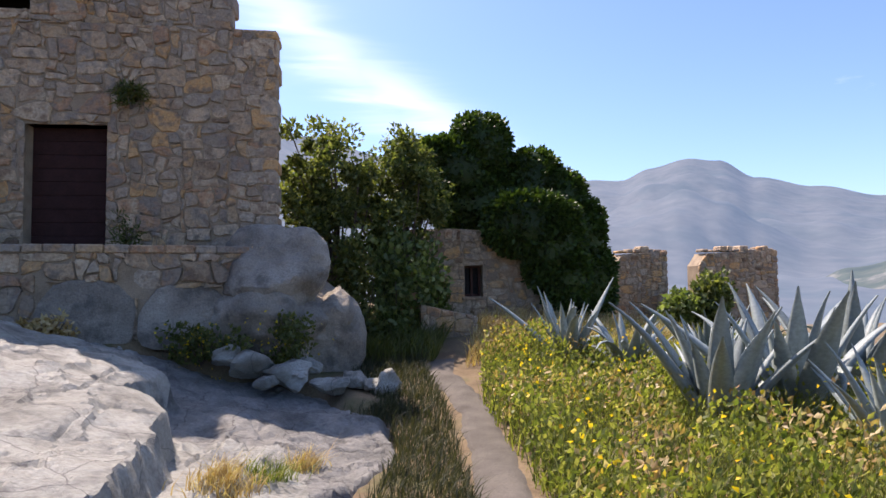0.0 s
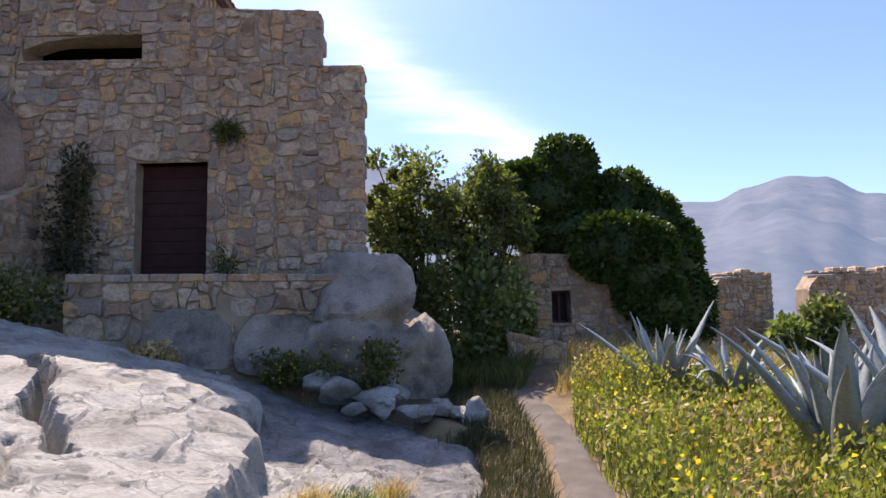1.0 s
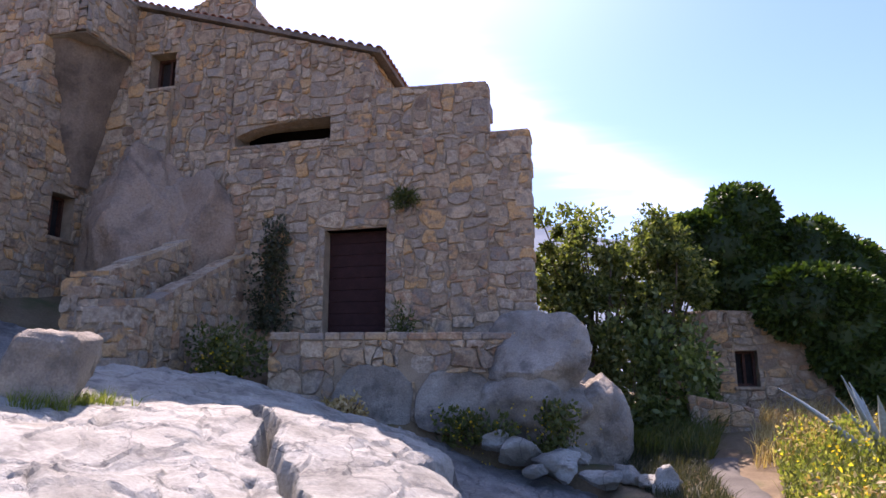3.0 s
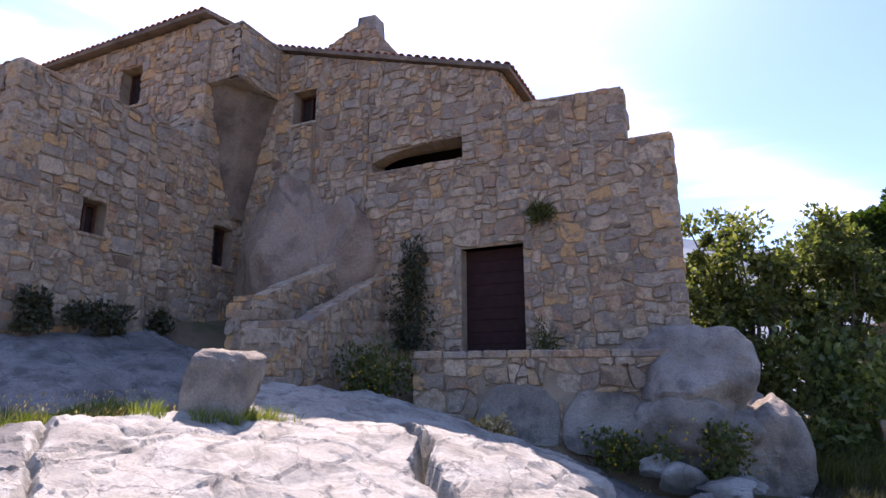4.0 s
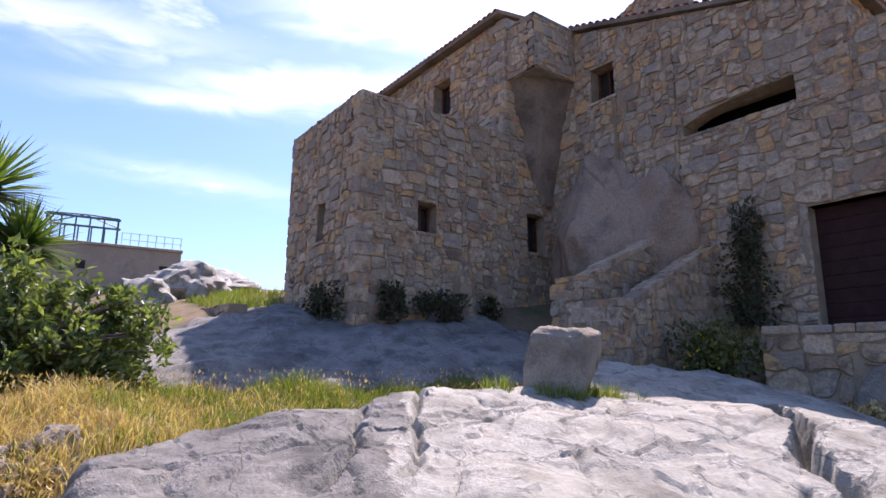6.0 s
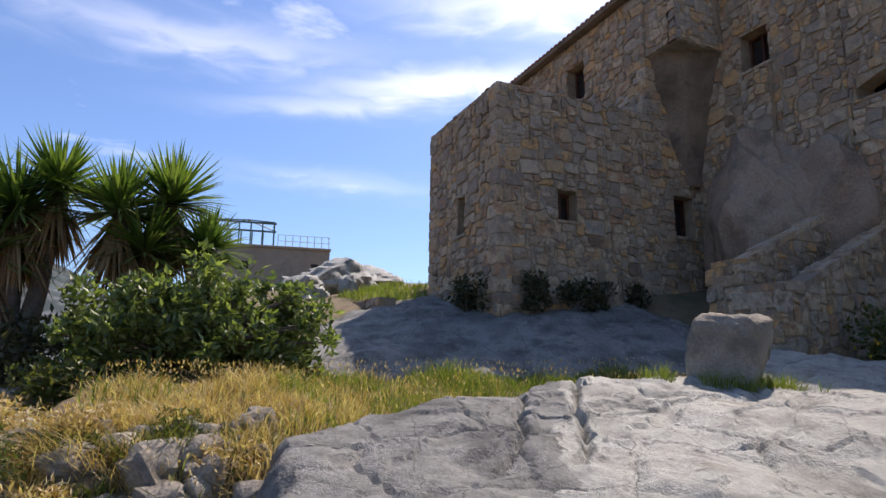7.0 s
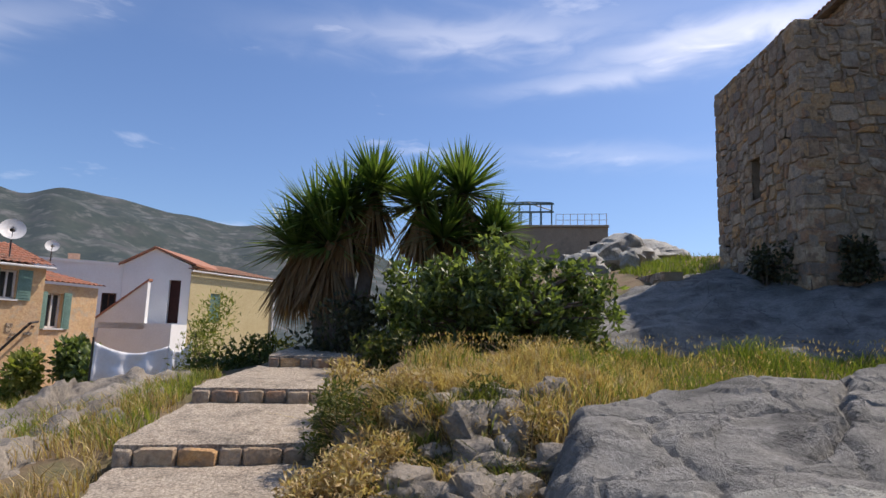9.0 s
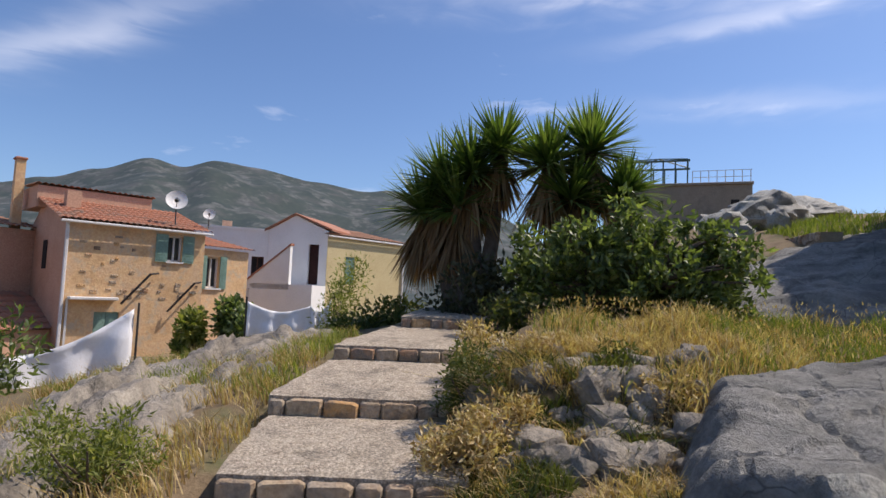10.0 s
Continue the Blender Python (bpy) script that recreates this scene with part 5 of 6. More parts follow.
# ---- agaves ----
def agave_leaf(length, width, curl, seed):
    """A thick pointed leaf along z that bends over towards +x; channelled inside."""
    r = random.Random(seed)
    rows, n = [], 12
    x = z = 0.0
    ang = 0.12
    for i in range(n + 1):
        k = i / n
        w = width * (0.72 + 1.1 * k * (1 - k) + 0.1 * k) * (1 - k ** 2.6) if k < 1 else 0.0
        w = max(w, 0.004)
        th = 0.05 * (1 - k) + 0.006
        rows.append([(x + th * 0.4, -w, z), (x - th * 0.5, -w * 0.5, z), (x - th, 0, z), (x - th * 0.5, w * 0.5, z), (x + th * 0.4, w, z), (x + th * 0.9, 0, z)])
        ang += curl / n * (0.3 + 2.2 * k * k)
        x += math.sin(ang) * length / n
        z += math.cos(ang) * length / n
    verts = [p for row in rows for p in row]
    faces = [(i * 6 + j, i * 6 + (j + 1) % 6, i * 6 + 6 + (j + 1) % 6, i * 6 + 6 + j) for i in range(n) for j in range(6)]
    me = bpy.data.meshes.new("leaf")
    me.from_pydata(verts, [], faces)
    me.materials.append(M_AGAVE)
    me.polygons.foreach_set("use_smooth", [True] * len(me.polygons))
    return me


AG_LEAVES = [agave_leaf(1.0, 0.07, c, i) for i, c in enumerate((0.1, 0.25, 0.4, 0.7, 1.6, 2.6))]


def agave(at, size, count, seed, label):
    r = random.Random(seed)
    ob = thing("agave", label, "agave", at, group="agaves beside the path")
    for i in range(count):
        k = i / count
        lean = 3 + 38 * k ** 1.6 + r.uniform(-6, 6)
        shape = r.choice((0, 1, 1, 2, 2, 3)) if r.random() > 0.22 else r.choice((4, 5))
        lf = new("leaf", AG_LEAVES[shape])
        s = size * r.uniform(0.75, 1.1) * (0.85 + 0.3 * k)
        lf.parent = ob
        lf.matrix_basis = pose(0, 0, 0, 0, 0, i * 137.5 + r.uniform(-15, 15)) @ pose(0.05, 0, 0.0, 0, lean, 0) @ Matrix.Diagonal((s, s * r.uniform(0.9, 1.25), s, 1))
    return ob


for x, y, s, n, sd, lab in ((4.35, 7.1, 1.62, 22, 1, "large blue-grey agave with curled leaves"), (5.2, 7.05, 1.72, 20, 2, "tall blue-grey agave with folded leaves"), (4.95, 5.45, 1.15, 22, 3, "big agave with low spreading leaves"),
                            (3.85, 10.4, 1.4, 18, 4, "upright blue-grey agave by the path"), (4.5, 9.6, 1.2, 20, 5, "blue-grey agave among meadow flowers"), (5.6, 9.2, 1.1, 20, 6, "blue-grey agave with bent leaves"), (6.4, 7.6, 1.7, 20, 7, "old agave with drooping leaves")):
    agave((x, y, ground(x, y) - 0.02), s, n, sd, lab)


# ---- yuccas ----
def yucca(at, heads, seed, label):
    r = np.random.RandomState(seed)
    ob = thing("yucca", label, "yucca", at, group="yucca clump")
    for (hx, hy, hz), size in heads:
        bm = bmesh.new()
        limb(bm, (hx * 0.25, hy * 0.25, -0.1), (hx, hy, hz), 0.16, 0.09, 8, 0.1)
        part("trunk", bm, M_BARK, ob, smooth=True)
        for nm, count, mat, lo, hi, ln in (("leaf_head", 300, M_YUCCA, -0.35, 1.0, size), ("dead_skirt", 210, M_DEAD, -1.0, -0.5, size * 1.15)):
            zc = r.uniform(lo, hi, count)
            a = r.uniform(0, 6.283, count)
            d = np.stack([np.sqrt(1 - zc ** 2) * np.cos(a), np.sqrt(1 - zc ** 2) * np.sin(a), zc], 1)
            if nm == "dead_skirt":
                d[:, :2] *= 0.45
                d = unit(d)
            s = unit(np.cross(d, np.array([0, 0, 1.0]) + r.normal(0, 0.2, (count, 3))))
            u = np.cross(s, d)
            L = ln * r.uniform(0.75, 1.1, (count, 1))
            c = np.array([hx, hy, hz]) + d * 0.06 - np.array([0, 0, 0.25]) * (nm == "dead_skirt") * r.rand(count, 1)
            w = 0.026 * s
            sag = np.array([0, 0, -1.0]) * L * 0.16 * (1 - np.abs(d[:, 2:3]))
            v = np.stack([c - w * 0.6, c + w * 0.6, c + d * L * 0.5 + w + u * 0.01 + sag * 0.2, c + d * L * 0.5 - w + u * 0.01 + sag * 0.2, c + d * L + sag], 1)
            h = quads(nm, v, 5, [(0, 1, 2, 3), (3, 2, 4)], mat)
            h.parent = ob
            tagged(h, kind="stuff")
    return ob


yucca((-10.9, -1.3, 1.25), [((-0.1, -0.55, 2.35), 1.1), ((0.1, 0.0, 2.55), 1.0), ((0.1, -0.25, 1.9), 1.0), ((-0.3, -0.95, 1.9), 1.05), ((0.0, 0.45, 2.95), 0.9)], 2, "many-stemmed yucca with dead leaf skirts")
yucca((-10.8, 0.3, 1.3), [((0.1, -0.3, 2.6), 1.0), ((-0.1, 0.4, 2.85), 1.0), ((0.1, 0.1, 2.0), 0.95), ((0.1, 0.95, 2.1), 0.75)], 3, "tall yucca with green spiky heads")
tree("fig_bush", (-8.9, 1.1, 1.25), ((0, 0.15, 0.78), (0.85, 1.95, 1.0)), 13500, M_FIG, "dense bush of broad glossy green leaves", 210, (0.12, 0.028), 9)
herb("shrub", (-11.2, -2.7, 0.9), (0.8, 0.9, 0.5), 1800, M_WEED, "dark low shrub under the yuccas", seed=12, leaf=(0.12, 0.03))
herb("shrub", (-10.2, -1.0, 1.15), (0.7, 0.9, 0.85), 2000, M_DARKWEED, "dark undergrowth below the yucca stems", seed=18, leaf=(0.12, 0.03))
herb("shrub", (-10.5, 0.2, 1.2), (0.6, 0.8, 1.1), 2000, M_DARKWEED, "dark undergrowth behind the leafy bush", seed=19, leaf=(0.12, 0.03))
herb("shrub", (-12.2, -4.2, 0.8), (0.6, 0.6, 1.2), 1500, M_MEADOW, "feathery grey-green shrub on the bank", seed=13, leaf=(0.10, 0.015))
herb("shrub", (-10.4, -3.2, 0.8), (0.7, 0.5, 0.32), 1200, M_WEED, "low dark shrub beside the steps", seed=14)
herb("shrub", (-15.2, -8.6, 0.0), (0.6, 0.6, 0.95), 1800, M_FIG, "leafy green shrub by the houses", seed=15, leaf=(0.18, 0.06))
herb("shrub", (-15.0, -9.8, -0.2), (0.5, 0.5, 0.9), 1400, M_MEADOW, "bright green shrub by the house wall", seed=16, leaf=(0.2, 0.06))
herb("shrub", (-6.8, -7.2, -0.3), (0.9, 0.9, 1.3), 2600, M_FIG, "oleander bush beside the washing", seed=17, leaf=(0.16, 0.025))

# plants on and along the house
herb("wall_plant", (-3.15, 11.50, 4.80), (0.28, 0.14, 0.28), 420, M_WEED, "tufted plant that grows out of the wall", "plant", (0.14, 0.012), 21)
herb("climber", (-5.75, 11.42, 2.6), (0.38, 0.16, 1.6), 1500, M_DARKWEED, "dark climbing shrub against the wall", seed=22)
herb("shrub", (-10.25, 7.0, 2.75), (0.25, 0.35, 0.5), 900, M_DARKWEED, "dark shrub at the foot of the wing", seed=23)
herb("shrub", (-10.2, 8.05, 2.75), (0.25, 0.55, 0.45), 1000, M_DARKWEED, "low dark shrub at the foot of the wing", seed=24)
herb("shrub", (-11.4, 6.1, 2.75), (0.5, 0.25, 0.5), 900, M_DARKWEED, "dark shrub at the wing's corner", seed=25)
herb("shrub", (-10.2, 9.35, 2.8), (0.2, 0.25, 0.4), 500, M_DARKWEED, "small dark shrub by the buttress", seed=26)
herb("weeds", (-5.6, 9.7, 1.55), (0.75, 0.6, 0.75), 1700, M_WEED, "weeds between the stair and the terrace", "weeds", seed=27)
herb("weeds", (-3.6, 9.75, 1.1), (0.5, 0.25, 0.3), 500, M_DRY, "dry weeds below the terrace wall", "weeds", seed=28)
herb("weeds", (-1.7, 10.2, 0.75), (0.5, 0.25, 0.45), 700, M_WEED, "flowering weeds below the terrace wall", "weeds", seed=29)
herb("weeds", (-0.5, 10.3, 0.6), (0.4, 0.3, 0.6), 700, M_WEED, "weeds among the boulders", "weeds", seed=30)
for k, (fx, fy, fz, n) in enumerate(((-1.7, 10.05, 0.95, 60), (-0.5, 10.15, 1.0, 45), (-5.5, 9.4, 1.95, 40))):
    off = NPR.normal(0, 1, (n, 3)) * np.array([0.3, 0.12, 0.18])
    stuff(leaf_cloud("yellow_flowers", np.array([fx, fy, fz]) + off, np.tile([0, -0.7, 0.5], (n, 1)), 0.05, 0.024, M_FLOWER), "small yellow flowers on weeds by the stones", "flowers")
herb("weeds", (-3.1, 11.2, 2.4), (0.22, 0.12, 0.5), 260, M_WEED, "weeds beside the door", "weeds", (0.12, 0.012), 31)


# ---- stones of the bank, rocks ----
rr = random.Random(11)
for i in range(150):
    x, y = rr.uniform(-5.6, -4.25), rr.uniform(-0.25, 1.6)
    s = rr.choice((0.04, 0.05, 0.06, 0.07, 0.09, 0.11, 0.14, 0.18))
    rock("bank_stone", (x, y, ground(x, y) + s * 0.25), (s * rr.uniform(0.8, 1.4), s, s * rr.uniform(0.6, 1.1)), i + 20, M_BOULDER, "loose grey stone in the broken bank", 0.2, 3, 7, rr.uniform(0, 180), "stone")["group"] = "bank stones"
rock("rock", (0.95, 9.6, 0.42), (0.2, 0.18, 0.2), 71, M_SLAB, "small pale stone beside the path", 0.2, 4, 8)
for x, y, z, a, b, c, sd in ((-0.45, 9.95, 0.55, 0.42, 0.25, 0.22, 72), (0.15, 9.75, 0.42, 0.3, 0.22, 0.16, 73), (-0.95, 10.05, 0.72, 0.38, 0.25, 0.22, 74), (0.5, 10.05, 0.45, 0.24, 0.2, 0.17, 75),
                             (-0.15, 10.15, 0.62, 0.25, 0.2, 0.16, 82), (-1.3, 10.1, 0.85, 0.3, 0.2, 0.16, 83), (-0.7, 9.75, 0.5, 0.2, 0.16, 0.12, 84), (0.75, 9.8, 0.38, 0.16, 0.14, 0.11, 85)):
    rock("rock", (x, y, z), (a, b, c), sd, M_SLAB, "broken pale stone below the boulders", 0.14, 4, 12, sd * 37 % 180, square=0.7)
for x, y, z, a, b, c, sd in ((-20.6, 5.6, 4.3, 1.5, 1.4, 0.9, 76), (-18.6, 4.3, 3.7, 1.0, 0.9, 0.7, 77), (-17.6, 5.4, 3.8, 0.35, 0.35, 0.45, 78), (-22.5, 7.5, 4.6, 2.0, 1.5, 0.8, 79)):
    rock("rock", (x, y, z), (a, b, c), sd, M_SLAB, "pale granite outcrop on the hilltop", 0.25, 4, 9)


SLAB_C = [(-2.6, -1.9), (-3.8, -1.75), (-5.6, -2.2), (-8.0, -2.6), (-9.6, -2.6), (-9.8, -3.6), (-8.0, -4.6), (-5.0, -4.4), (-3.0, -3.4)]


def slab_c(x, y):
    e = edge_distance(SLAB_C, x, y) * (1 if inside(SLAB_C, x, y) else -1) + 0.3 * fbm(x * 1.2, y * 1.2, 27)
    z = lattice(x, y) - 0.35 + 0.42 * smooth(-0.2, 0.5, e)
    q = (y - 0.32 * x) * 1.5 + 0.8 * fbm(x * 0.6, y * 0.6, 61)
    q -= math.floor(q)
    z += 0.2 * (math.sqrt(q) - 0.65) * smooth(-0.2, 0.4, e)
    return z + 0.16 * fbm(x * 0.9, y * 0.9, 21) + 0.10 * abs(fbm(x * 2.0, y * 1.7, 25)) + 0.07 * abs(fbm(x * 4.5, y * 4, 28)) + 0.02 * fbm(x * 7, y * 7, 22)


tagged(sheet("rock_ridge", list(np.arange(-10.2, -2.0, 0.055)), list(np.arange(-5.2, -1.3, 0.055)), slab_c, M_BOULDER), "broken grey rock ridge beside the steps", "rock")

# ---- the steps to the village ----
M_GRAVEL = material("pebble_concrete", [(0.36, 0.29, 0.215), (0.52, 0.44, 0.34), (0.44, 0.36, 0.26)], 8, 0.95, 1.0, 45, fine=90, bump_distance=0.02, stain=(0.22, 0.19, 0.15), stain_scale=2.0, pebbles=58)
steps = thing("steps", "broad sloping steps of pebble concrete with stone risers", "steps", (-5.5, -1, 0.5))
along, across = Vector((-0.966, -0.26, 0)), Vector((-0.26, 0.966, 0))
edges_ = [(Vector((-2.3, -0.15, 0)), 0.36)] + [(Vector((c[0], c[1], 0)), z) for c, z in STAIR] + [(Vector((-11.2, -1.5, 0)), 1.6)]
rs = random.Random(3)
for i, ((c, z), (d, zn)) in enumerate(zip(edges_, edges_[1:])):
    half = 0.74 if i < 4 else 0.6
    z_end = zn - 0.16
    verts, faces, nx, ny = [], [], 14, 16
    for a in range(nx + 1):
        for b in range(ny + 1):
            k, m = a / nx, b / ny * 2 - 1
            p_ = c.lerp(d, k) + across * m * (half + 0.04 * fbm(a * 0.5, i, 3)) + along * 0.03 * fbm(b * 0.4, i * 3, 1) * (1 if k == 0 else 0)
            verts.append((p_.x, p_.y, z + (z_end - z) * k + 0.012 * fbm(p_.x * 3, p_.y * 3, 2) - (0.015 if a == 0 else 0)))
    top = len(verts)
    verts += [(x, y, zz - 0.5) for x, y, zz in verts[:ny + 1]]
    faces = [(a * (ny + 1) + b, (a + 1) * (ny + 1) + b, (a + 1) * (ny + 1) + b + 1, a * (ny + 1) + b + 1) for a in range(nx) for b in range(ny)]
    faces += [(b, b + 1, top + b + 1, top + b) for b in range(ny)]
    for side in (0, ny):
        base = len(verts)
        for a in range(nx + 1):
            x, y, zz = verts[a * (ny + 1) + side]
            verts.append((x, y, zz - 0.5))
        faces += [(a * (ny + 1) + side, (a + 1) * (ny + 1) + side, base + a + 1, base + a) for a in range(nx)]
    tread = child(mesh_object("tread", verts, faces, M_GRAVEL), steps)
    u = -half
    while u < half - 0.05:
        w = min(rs.uniform(0.13, 0.32), half - u)
        poly = [(u + 0.008, z - 0.19), (u + w - 0.008, z - 0.19 + rs.uniform(0, 0.02)), (u + w - 0.008, z - 0.04 + rs.uniform(-0.01, 0.01)), (u + 0.008, z - 0.04 + rs.uniform(-0.01, 0.01))]
        v, f = stone_mesh(poly, 0.03, rs, 0.4)
        st = mesh_object("stone", [c + across * a + Vector((0, 0, 1)) * b - along * (h + 0.03) for a, b, h in v], [q[::-1] for q in f], M_STONE)
        st.parent = tread
        st.matrix_parent_inverse = Matrix()
        u += w
rock("kerb_stone", (-7.1, -0.2, 1.1), (0.32, 0.26, 0.14), 81, M_SLAB, "flat pale stone beside the steps", 0.2, 4, 8)
for k in range(3):
    herb("weeds", ((-4.4, -5.3, -6.3)[k], (-0.0, -0.15, -0.25)[k], (0.55, 0.8, 0.95)[k]), (0.5, 0.32, 0.36), 3000, (M_DRY, M_WEED, M_DRY)[k], "dry flowering weeds beside the steps", "weeds", (0.055, 0.009), 40 + k)
for k in range(4):
    herb("weeds", ((-4.75, -5.25, -4.95, -5.5)[k], (0.25, 0.95, 1.25, 0.4)[k], (0.72, 1.02, 0.92, 1.05)[k]), (0.3, 0.25, 0.26), 1100, (M_DRY, M_WEED, M_DRY, M_DRY)[k], "withered weeds between the bank stones", "weeds", (0.055, 0.008), 60 + k)
herb("weeds", (-8.3, -0.3, 1.2), (0.6, 0.4, 0.4), 1000, M_WEED, "low weeds beside the upper step", "weeds", (0.08, 0.02), 44)
herb("weeds", (-3.6, -2.1, 0.45), (0.45, 0.4, 0.35), 2600, M_MEADOW, "yellow-green weeds at the foot of the rock", "weeds", (0.055, 0.008), 45)


# ---- the village ----
M_OCHRE = material("ochre_render", [(0.56, 0.34, 0.17), (0.70, 0.46, 0.245), (0.62, 0.42, 0.26)], 1.6, 0.9, 0.8, 8, fine=14, stain=(0.50, 0.42, 0.31), stain_scale=2.6)
M_PINK = material("salmon_render", [(0.54, 0.32, 0.21), (0.60, 0.38, 0.26)], 1.2, 0.9, 0.2, 12, fine=20)
M_WHITE = material("white_render", [(0.76, 0.75, 0.72), (0.84, 0.83, 0.80)], 1.0, 0.9, 0.15, 12, fine=20)
M_YELLOW = material("yellow_render", [(0.62, 0.50, 0.26), (0.70, 0.58, 0.32)], 1.0, 0.9, 0.15, 12, fine=20)
M_SHUTTER = material("green_shutter_paint", [(0.16, 0.27, 0.22), (0.22, 0.34, 0.28)], 3, 0.6, 0.1, 30)
M_PIPE = material("white_pipe", [(0.62, 0.60, 0.57), (0.72, 0.70, 0.67)], 3, 0.5, 0.0)
M_IRON = material("dark_iron", [(0.05, 0.05, 0.05), (0.09, 0.08, 0.075)], 6, 0.6, 0.1, 40, metal=0.6)
M_GREENIRON = material("green_painted_iron", [(0.06, 0.10, 0.09), (0.10, 0.15, 0.13)], 6, 0.5, 0.1, 40)
M_CLOTH = material("white_cloth", [(0.80, 0.80, 0.82), (0.88, 0.88, 0.89)], 2, 0.9, 0.3, 12, fine=20)
M_GLASS = material("window_glass", [(0.03, 0.035, 0.04), (0.05, 0.055, 0.06)], 2, 0.08, 0.0, spec=0.6)
M_BASTION = material("bastion_render", [(0.28, 0.23, 0.17), (0.38, 0.31, 0.23)], 1.2, 0.95, 0.4, 14, fine=24, stain=(0.20, 0.17, 0.13))


def facing(c0, c1):
    """Frame of a facade seen from outside: u along it from c0 to c1, w into the house."""
    u = Vector((c1[0] - c0[0], c1[1] - c0[1], 0)).normalized()
    w = Vector((-u.y, u.x, 0))
    if w.dot(Vector((c0[0], c0[1], 0))) < 0:
        w = -w
    return Matrix(((u.x, w.x, 0, c0[0]), (u.y, w.y, 0, c0[1]), (0, 0, 1, 0), (0, 0, 0, 1))), (Vector((c1[0], c1[1])) - Vector((c0[0], c0[1]))).length


def village_house(name, label, c0, c1, group="village houses"):
    m, length = facing(c0, c1)
    ob = tagged(new(name), label, "house", group)
    ob.matrix_world = m
    return ob, length


def lbox(name, parent, lo, hi, mat, label="", bevel=0.0):
    bm = add_box(bmesh.new(), lo, hi, bevel)
    bmesh.ops.recalc_face_normals(bm, faces=bm.faces)
    return part(name, bm, mat, parent, label)


def facade(parent, length, depth, z0, z1, holes, mat):
    """Front wall with openings and a plain body behind it."""
    us = sorted({0, length, *[h[0] for h in holes], *[h[2] for h in holes]})
    zs = sorted({z0, z1, *[h[1] for h in holes], *[h[3] for h in holes]})
    bm = bmesh.new()
    for a, b in zip(us, us[1:]):
        for c, d in zip(zs, zs[1:]):
            if not any(h[0] < (a + b) / 2 < h[2] and h[1] < (c + d) / 2 < h[3] for h in holes):
                add_box(bm, (a, 0, c), (b, 0.3, d))
    bmesh.ops.remove_doubles(bm, verts=bm.verts, dist=0.001)
    lbox("body", parent, (0.003, 0.304, z0), (length - 0.003, depth, z1), mat)
    return part("wall", bm, mat, parent)


def pane_window(parent, h, glass=True, shutters=0.0, frame_mat=None):
    u0, z0, u1, z1 = h
    w = lbox("window", parent, (u0, 0.2, z0), (u1, 0.24, z1), M_GLASS if glass else M_DARK)
    fm = frame_mat or M_PIPE
    for a, b, c, d in ((u0, z0, u0 + 0.06, z1), (u1 - 0.06, z0, u1, z1), (u0, z1 - 0.06, u1, z1), (u0, z0, u1, z0 + 0.06), ((u0 + u1) / 2 - 0.03, z0, (u0 + u1) / 2 + 0.03, z1)):
        f = lbox("frame", parent, (a, 0.14, b), (c, 0.197, d), fm)
        f.parent = w
    s = lbox("sill", parent, (u0 - 0.06, -0.08, z0 - 0.06), (u1 + 0.06, 0.15, z0 - 0.003), M_PIPE)
    s.parent = w
    if shutters:
        for a, b in ((u0 - shutters, u0 - 0.01), (u1 + 0.01, u1 + shutters)):
            sh = lbox("shutter", parent, (a, -0.05, z0 - 0.03), (b, -0.012, z1 + 0.03), M_SHUTTER, "pale green wooden shutter")
            k = z0 + 0.05
            while k < z1 - 0.05:
                sl_ = lbox("slat", parent, (a + 0.05, -0.062, k), (b - 0.05, -0.052, k + 0.055), M_SHUTTER)
                sl_.parent = sh
                k += 0.09
    return w


def tiled(parent, u0, u1, w0, w1, z0, z1, name="roof"):
    """A sloping roof of rounded tile rows between two edges."""
    verts, faces = [], []
    n = max(2, int((u1 - u0) / 0.2))
    seg, rows = 6, max(2, int(abs(w1 - w0) / 0.4))
    for i in range(n * seg + 1):
        u = u0 + (u1 - u0) * i / (n * seg)
        bump = 0.055 * abs(math.sin(math.pi * i / seg))
        for j in range(rows + 1):
            k = j / rows
            for lift in ((0.0, 0.035) if 0 < j < rows else (0.03,)):
                verts.append((u, w0 + (w1 - w0) * k, z0 + (z1 - z0) * k + bump + lift))
    col = 2 * rows
    for i in range(n * seg):
        for j in range(col - 1):
            faces.append((i * col + j, i * col + j + 1, (i + 1) * col + j + 1, (i + 1) * col + j))
    r_ = mesh_object(name, verts, faces, M_TILE, parent)
    lbox("roof_deck", parent, (u0, min(w0, w1), z0 - 0.06), (u1, max(w0, w1), z0 - 0.005), M_PINK) if abs(z1 - z0) < 0.02 else None
    return r_


# ochre house with patched render
h1, L1 = village_house("village_house", "ochre rendered house with tiled roof and green shutters", (-16.54, -15.7), (-20.45, -13.38))
W1, D1 = (3.20, 2.45, 3.72, 3.38), (0.98, -0.75, 1.75, 0.62)
facade(h1, L1, 5.0, -2.2, 3.55, [W1, D1], M_OCHRE)
pane_window(h1, W1, True, 0.42)
d = lbox("door", h1, (D1[0], 0.12, D1[1]), (D1[2], 0.17, D1[3]), M_SHUTTER, "faded green double shutter door")
for k in range(2):
    p_ = lbox("leaf", h1, (D1[0] + k * 0.39, 0.07, D1[1]), (D1[0] + k * 0.39 + 0.375, 0.118, D1[3]), M_SHUTTER)
    p_.parent = d
tiled(h1, -0.25, L1 + 0.2, -0.2, 3.2, 3.60, 4.55)
